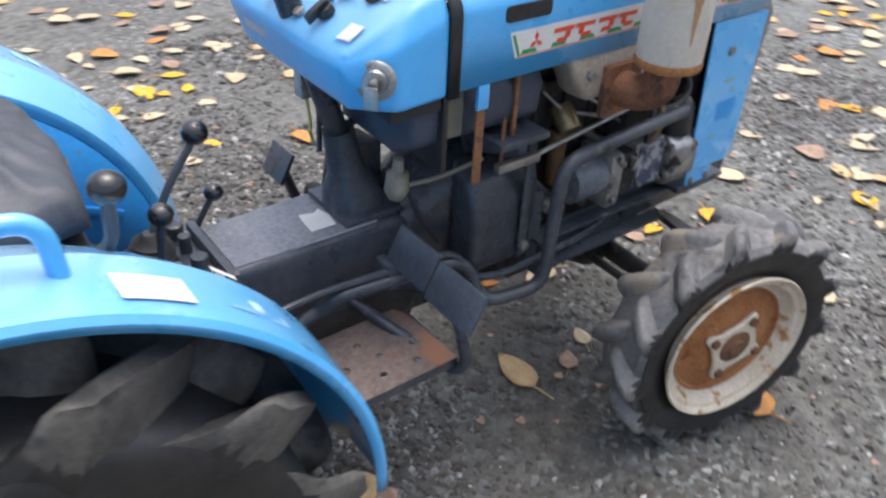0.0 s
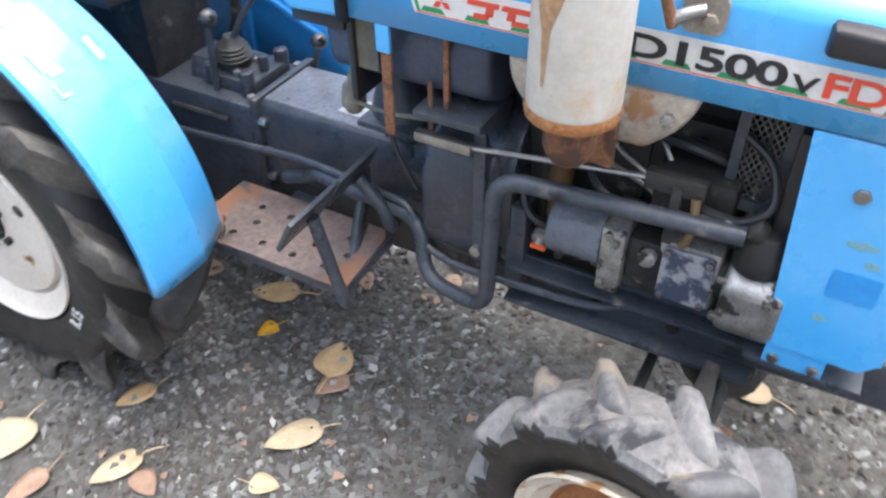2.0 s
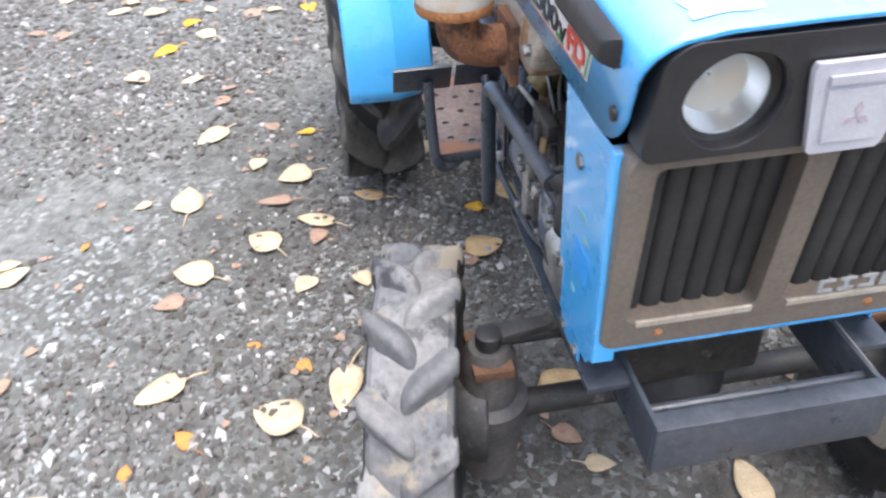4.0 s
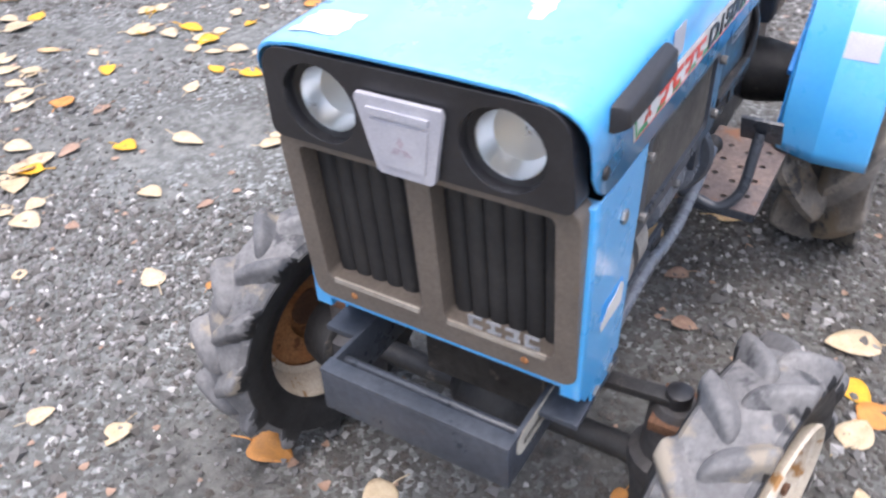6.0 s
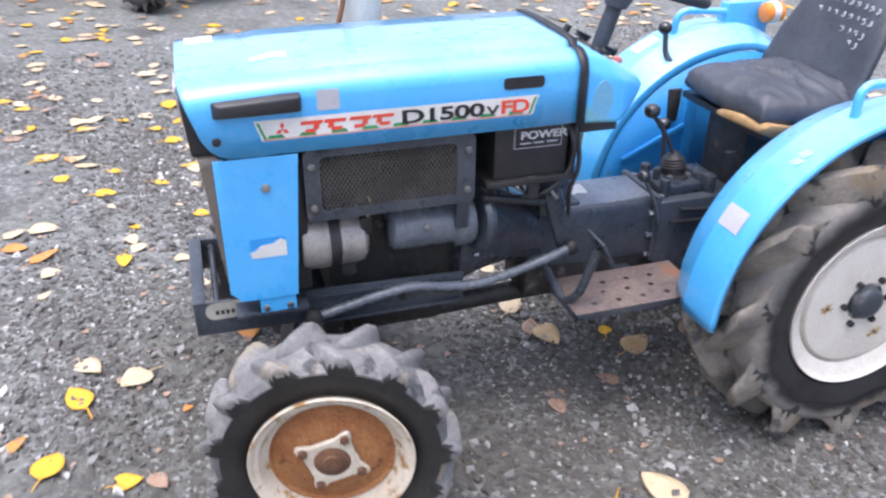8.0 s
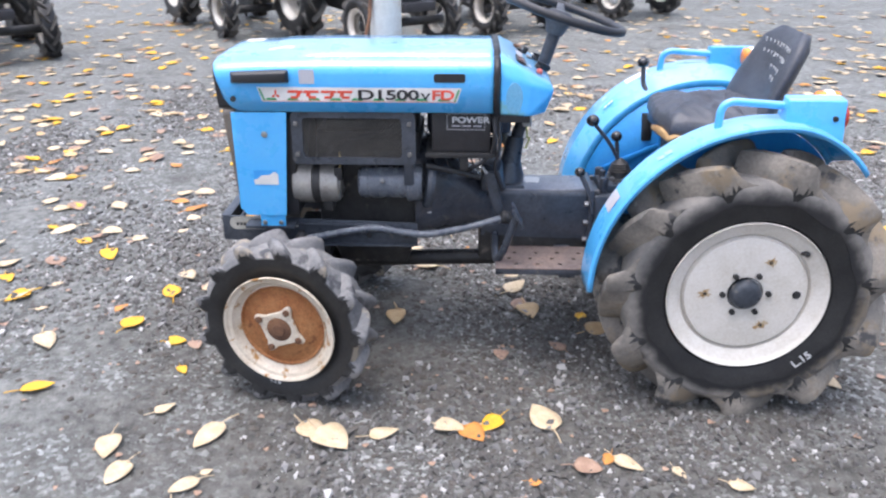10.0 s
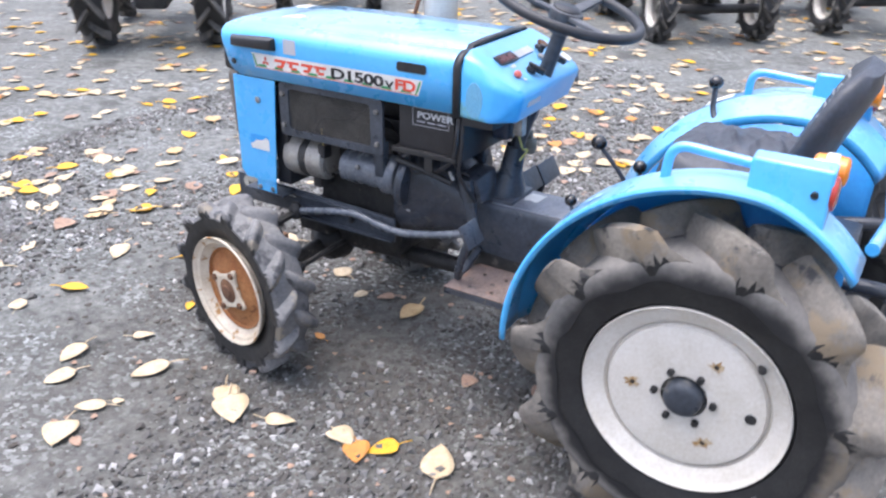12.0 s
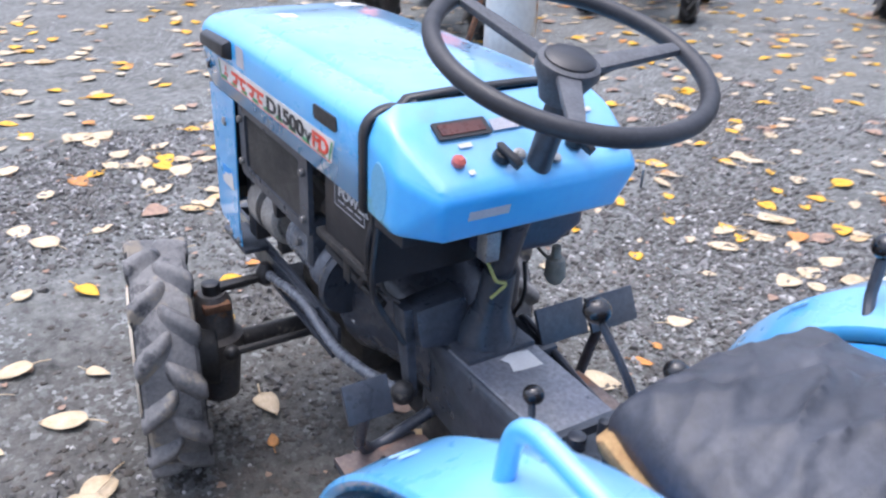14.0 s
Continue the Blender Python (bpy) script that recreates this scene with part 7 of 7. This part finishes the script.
PALE_B = [(0.5, -0.87, -107, 0.104), (0.54, -2.51, 96, 0.102), (0.54, -1.58, 95, 0.125), (0.55, 0.52, -64, 0.125), (0.59, -0.6, -36, 0.069), (0.59, -0.35, -127, 0.121), (0.6, -2.41, -2, 0.121), (0.6, -0.46, 20, 0.059), (0.68, 1.98, -1, 0.055), (0.71, 1.69, -32, 0.055), (0.75, 2.19, -60, 0.058), (0.78, 1.24, -18, 0.076), (0.81, 1.64, -16, 0.086), (0.81, 2.81, -41, 0.115), (0.82, 0.57, 162, 0.091), (0.83, -1.45, 89, 0.089), (0.86, 2.07, -31, 0.115), (0.88, -0.91, -66, 0.113), (0.92, 2.77, -22, 0.109), (0.95, -0.53, -16, 0.125), (1.0, -1.92, 129, 0.049), (1.0, -0.67, -125, 0.115), (1.0, 0.61, -157, 0.088), (1.01, 1.64, -31, 0.071)]
PALE_C = [(1.06, -1.7, 0, 0.07), (1.13, -1.64, 93, 0.104), (1.13, -1.12, -111, 0.093), (1.14, -1.78, -80, 0.115), (1.14, 0.65, 141, 0.125), (1.16, -1.94, -90, 0.11), (1.2, 0.61, 138, 0.109), (1.24, -0.08, 73, 0.059), (1.25, -0.82, 124, 0.054), (1.3, -1.44, -126, 0.051), (1.33, 0.17, -177, 0.109), (1.41, -0.19, -11, 0.085), (1.43, -1.66, 43, 0.12), (1.45, -2.51, 124, 0.085), (1.45, 0.78, -139, 0.035), (1.46, 0.96, 127, 0.114), (1.49, 0.63, 64, 0.119), (1.49, 0.84, 45, 0.086), (1.5, -2.03, -135, 0.125), (1.53, -1.59, 140, 0.052), (1.55, -0.77, 17, 0.072), (1.6, -1.39, 132, 0.04), (1.6, -0.95, 158, 0.061), (1.65, 0.52, -131, 0.068)]
PALE_D = [(1.68, 0.8, 73, 0.093), (1.74, -2.51, 120, 0.102), (1.74, -0.26, 39, 0.099), (1.74, 0.71, 99, 0.099), (1.75, -1.05, 62, 0.068), (1.77, -1.11, 104, 0.086), (1.85, -1.4, 129, 0.049), (1.86, -0.33, 127, 0.097), (2.02, -0.89, 55, 0.072), (2.02, -0.76, -127, 0.054), (2.08, -1.26, 169, 0.107), (2.11, 0.64, -44, 0.071), (2.16, 0.2, 126, 0.125), (2.18, -1.25, -139, 0.076), (2.18, -0.67, -175, 0.073), (2.3, -0.05, -154, 0.048), (2.33, -0.24, -147, 0.049), (2.34, -0.76, 173, 0.098), (2.5, 0.34, -60, 0.084), (2.58, -0.01, -167, 0.057), (2.67, -0.11, -130, 0.077), (2.76, 0.06, -53, 0.104), (2.83, -2.87, -91, 0.115), (2.85, -0.38, -105, 0.111)]
PALE_E = [(2.94, -0.06, -44, 0.125), (3.06, 0.73, -60, 0.062), (3.07, 0.12, -141, 0.097), (3.52, 0.14, -44, 0.125), (3.53, 0.23, -48, 0.125), (3.61, 0.93, -80, 0.115), (3.75, 0.86, -30, 0.081), (4.3, 1.09, -65, 0.114)]
TAN_A = [(0.17, 0.14, 99, 0.081), (0.23, -0.41, -113, 0.088), (0.31, -0.04, -151, 0.111), (0.55, -0.15, 106, 0.104), (1.03, -0.08, 91, 0.125)]
YELLOW_A = [(-0.87, -1.07, -45, 0.112), (-0.22, -2.33, 95, 0.125), (-0.15, -0.57, -94, 0.059), (0.03, -1.75, 101, 0.102), (0.36, -0.14, -112, 0.052), (0.67, -1.74, 92, 0.093), (0.7, 0.55, 50, 0.087), (0.85, 1.84, -90, 0.115), (0.9, 1.34, -32, 0.066), (0.91, 1.81, -58, 0.057), (0.94, -1.89, -52, 0.093), (1.0, 1.96, -31, 0.097), (1.07, 2.72, -30, 0.092), (1.31, -2.22, 127, 0.096), (1.37, -2.7, 114, 0.087), (1.44, -1.77, 115, 0.073), (1.52, -1.3, 146, 0.073), (1.54, -2.3, 150, 0.066), (1.62, -2.68, -89, 0.115), (1.67, -1.62, 159, 0.077), (1.67, 0.31, 126, 0.058), (1.75, 0.14, -173, 0.073), (1.76, -1.21, 130, 0.045), (1.79, -0.95, 91, 0.096)]
YELLOW_B = [(1.86, -1.81, 144, 0.072), (1.88, -1.53, -179, 0.086), (1.88, -0.2, -65, 0.119), (1.92, 0.06, -110, 0.093), (2.02, -2.35, -160, 0.072), (2.05, 0.47, -151, 0.097), (2.24, -0.5, 121, 0.125), (2.65, -1.07, -168, 0.083), (3.01, 0.0, -143, 0.09), (3.14, -0.29, -137, 0.106), (4.12, -2.07, -137, 0.087), (4.19, 0.02, -101, 0.124)]
ORANGE_LEAVES_A = [(0.32, -1.16, -16, 0.037), (0.39, 0.7, 65, 0.053), (0.59, 0.8, 165, 0.038), (0.75, 0.6, 127, 0.09), (0.78, -0.72, -111, 0.035), (0.84, 2.28, -43, 0.115), (0.87, -0.61, 42, 0.042), (1.02, -0.85, -143, 0.065), (1.07, -0.96, -174, 0.04), (1.17, 1.21, -92, 0.115), (1.19, 0.21, -19, 0.05), (1.35, -1.99, 123, 0.098), (1.42, -0.45, 91, 0.108), (1.61, -0.12, 52, 0.035), (2.01, -0.04, -133, 0.065), (2.05, -2.0, -127, 0.064), (2.05, -1.03, -141, 0.108), (2.16, -1.13, 169, 0.092), (3.34, 0.69, -92, 0.073), (3.53, 0.66, -55, 0.115), (4.07, 0.83, -53, 0.105)]
BROWN_A = [(-0.5, -0.82, -72, 0.055), (-0.41, -0.84, -46, 0.066), (-0.22, -0.68, -131, 0.065), (0.12, -0.06, -102, 0.08), (0.21, -0.67, -102, 0.094), (0.4, -0.56, -19, 0.07), (0.45, 0.74, 173, 0.078), (0.47, 0.09, -45, 0.069), (0.58, -0.21, -115, 0.082), (0.6, -0.92, -79, 0.076), (0.66, 0.17, 94, 0.063), (0.8, -1.25, -12, 0.059), (1.08, -1.5, 110, 0.046), (1.16, -0.12, 48, 0.064), (1.39, 0.96, 160, 0.052), (1.68, 0.15, 125, 0.066)]

_rl = random.Random(21)
LABELS = {"pale_cream": "pale cream pointed fallen leaf lying on gravel", "tan": "tan dried fallen leaf lying on gravel", "yellow": "bright yellow fallen leaf lying on gravel", "orange": "orange-brown fallen leaf lying on gravel", "pinkish_brown": "dull brown withered fallen leaf lying on gravel"}


def lay_leaf(colour, x, y, yaw, size, group="fallen leaves round the tractor"):
    ob = new("fallen_leaf", _rl.choice(LEAF_SHAPES[colour]))
    tilt = _rl.uniform(-4, 4), _rl.uniform(-4, 4)
    z = float(ground_z(np.float64(x), np.float64(y)))
    ob.matrix_basis = pose(x, y, z + 0.004, tilt[0], tilt[1], yaw) @ Matrix.Scale(size, 4)
    tagged(ob, LABELS[colour], "leaf", group)


for colour, spots in (("pale_cream", PALE_A + PALE_B + PALE_C + PALE_D + PALE_E), ("tan", TAN_A), ("yellow", YELLOW_A + YELLOW_B), ("orange", ORANGE_LEAVES_A), ("pinkish_brown", BROWN_A)):
    for x, y, yaw, size in spots:
        lay_leaf(colour, x, y, yaw, size)


# the many leaves further off, in one litter
def build_litter(count=3300):
    rs = np.random.RandomState(3)
    made = {k: ([], []) for k in LEAF}
    names = list(LEAF)
    src = {k: [(np.array([v.co for v in me.vertices]), [list(p.vertices) for p in me.polygons]) for me in v] for k, v in LEAF_SHAPES.items()}
    n = 0
    while n < count:
        x, y = rs.uniform(-8, 12), rs.uniform(-12, 7)
        if rs.uniform() > math.exp(-(math.hypot(x - 1.5, y + 2.2) / 7.0) ** 3):
            continue
        near = -1.0 < x < 2.35 and -1.75 < y < 1.7
        if near:
            continue
        if -0.3 < x < 1.55 and abs(y) < 0.5:
            continue
        k = names[rs.choice(5, p=(0.54, 0.17, 0.08, 0.05, 0.16))]
        co, faces = src[k][rs.randint(3)]
        a, size = rs.uniform(0, 6.28), rs.uniform(0.072, 0.112)
        c, s = math.cos(a), math.sin(a)
        v = co @ np.array([[c, s, 0], [-s, c, 0], [0, 0, 1]]) * size
        v[:, 2] += rs.uniform(-0.1, 0.1) * v[:, 0] + rs.uniform(-0.1, 0.1) * v[:, 1] + float(ground_z(np.float64(x), np.float64(y))) + 0.004
        v[:, 0] += x
        v[:, 1] += y
        vs, fs = made[k]
        base = sum(len(q) for q in vs)
        vs.append(v)
        fs += [[i + base for i in f] for f in faces]
        n += 1
    for k, (vs, fs) in made.items():
        me = bpy.data.meshes.new("leaf_litter")
        me.from_pydata(np.concatenate(vs).tolist(), [], fs)
        me.shade_smooth()
        me.materials.append(LEAF[k])
        tagged(new("leaf_litter", me), k.replace("_", " ") + " fallen leaves scattered over the yard", "leaf litter", kind="stuff")


build_litter()


def build_crumbs(count=900):
    """Broken bits of withered leaf between the stones."""
    rs = np.random.RandomState(8)
    src = [(np.array([v.co for v in me.vertices]), [list(p.vertices) for p in me.polygons]) for me in LEAF_SHAPES["pinkish_brown"]]
    vs, fs, base = [], [], 0
    for _ in range(count):
        x, y = rs.uniform(-1.5, 3.6), rs.uniform(-3.2, 2.2)
        co, faces = src[rs.randint(3)]
        a, size = rs.uniform(0, 6.28), rs.uniform(0.012, 0.034)
        c, s = math.cos(a), math.sin(a)
        keep = co.copy()
        keep[:, 0] = np.clip(keep[:, 0], -0.3, 0.5)
        v = keep @ np.array([[c, s, 0], [-s, c, 0], [0, 0, 1]]) * size
        v[:, 2] += float(ground_z(np.float64(x), np.float64(y))) + 0.004
        v[:, 0] += x
        v[:, 1] += y
        vs.append(v)
        fs += [[i + base for i in f] for f in faces]
        base += len(v)
    me = bpy.data.meshes.new("leaf_crumbs")
    me.from_pydata(np.concatenate(vs).tolist(), [], fs)
    me.materials.append(LEAF["pinkish_brown"])
    tagged(new("leaf_crumbs", me), "brown crumbs of withered leaf among the stones", "leaf litter", kind="stuff")


build_crumbs()


# ---- other tractors parked beyond ----
def far_wheel(name, parent, at, R, hw, yaw, rim_mat, lugs, side):
    m = Matrix.Translation(at) @ Matrix.Rotation(radians(yaw + (0 if side > 0 else 180)), 4, "Z")
    h = 0.13 * R
    prof = [(0.0, 0.3 * hw), (0.40 * R, 0.35 * hw), (0.44 * R, 0.15 * hw), (0.5 * R, 0.75 * hw), (0.555 * R, 0.85 * hw), (0.55 * R, 0.6 * hw), (0.52 * R, -0.8 * hw), (0.40 * R, -0.2 * hw), (0, -0.1 * hw)]
    rim = part(name, spun(prof, 28), rim_mat, parent, angle=30)
    rim.matrix_local = m
    part("tyre", tyre_mesh(R, 0.54 * R, hw, h, 32), RUBBER, rim)
    part("tread", lug_mesh(R, hw, h, lugs, 0.11 * R, side * 0.42), RUBBER_DARK, rim, angle=25)
    return rim


def far_tractor(x, y, yaw, paint, colour, big=1.0):
    """A parked compact tractor: casing, hood, fenders, seat and four wheels."""
    t = thing("tractor", f"{colour} compact tractor parked further off in the yard", "tractor", "tractors parked beyond", at=pose(x, y, 0, 0, 0, yaw))
    part("casing", hull([(a * big, s * b * big, c * big) for s in (1, -1) for a, b, c in ((-0.2, 0.12, 0.30), (-0.2, 0.12, 0.62), (1.45, 0.10, 0.38), (1.45, 0.10, 0.52), (0.5, 0.12, 0.62), (0.4, 0.1, 0.28))], 0.02), GREASE, t)
    part("hood", hull([(a * big, s * b * big, c * big) for s in (1, -1) for a, b, c in ((0.7, 0.21, 0.62), (0.7, 0.21, 1.0), (1.5, 0.2, 0.56), (1.5, 0.19, 0.96), (0.7, 0.15, 1.04), (1.48, 0.14, 0.99))], 0.02), paint, t)
    part("front_frame", box(1.40 * big, 1.58 * big, -0.17, 0.17, 0.40 * big, 0.48 * big, 0.01), paint, t)
    part("seat", hull([(a, s * b, c) for s in (1, -1) for a, b, c in ((-0.1, 0.2, 0.72), (0.25, 0.2, 0.72), (0.25, 0.2, 0.78), (-0.14, 0.17, 1.05), (-0.2, 0.17, 1.05))], 0.02), VINYL, t)
    part("axle", cyl((1.27 * big, -0.45, 0.27 * big), (1.27 * big, 0.45, 0.27 * big), 0.04, seg=12), GREASE, t)
    part("axle", cyl((0, -0.4, 0.42 * big), (0, 0.4, 0.42 * big), 0.06, seg=12), GREASE, t)
    for s in (1, -1):
        far_wheel("rear_wheel", t, (0, s * 0.44, 0.43 * big), 0.43 * big, 0.11, 0, CREAM, 11, s)
        far_wheel("front_wheel", t, (1.27 * big, s * 0.44, 0.28 * big), 0.28 * big, 0.07, 0, CREAM, 12, s)
        bm = bmesh.new()
        rings(bm, [[(0.5 * big * math.cos(radians(d)), s * yy, 0.43 * big + 0.5 * big * math.sin(radians(d))) for yy in (0.26, 0.44)] for d in range(10, 150, 10)], False, False)
        f = part("fender", bm, paint, t)
        f.modifiers.new("thickness", "SOLIDIFY").thickness = 0.006
    return t


DARKPAINT = mat("dark_faded_paint", (0.022, 0.022, 0.026), (0.04, 0.04, 0.045), 8, 0.5, 0.1, fine=0.2)
far_tractor(5.1, -2.56, -48, ORANGE, "orange")
far_tractor(5.76, -5.60, 128, DARKPAINT, "dark grey")
far_tractor(3.77, -7.28, 128, DARKPAINT, "dark grey")
far_tractor(2.21, -6.28, 128, DARKPAINT, "dark grey")
far_tractor(1.05, -7.55, 128, DARKPAINT, "dark grey")
far_tractor(-0.45, -8.70, 128, DARKPAINT, "dark grey")
far_tractor(7.6, -1.3, -48, DARKPAINT, "dark grey")
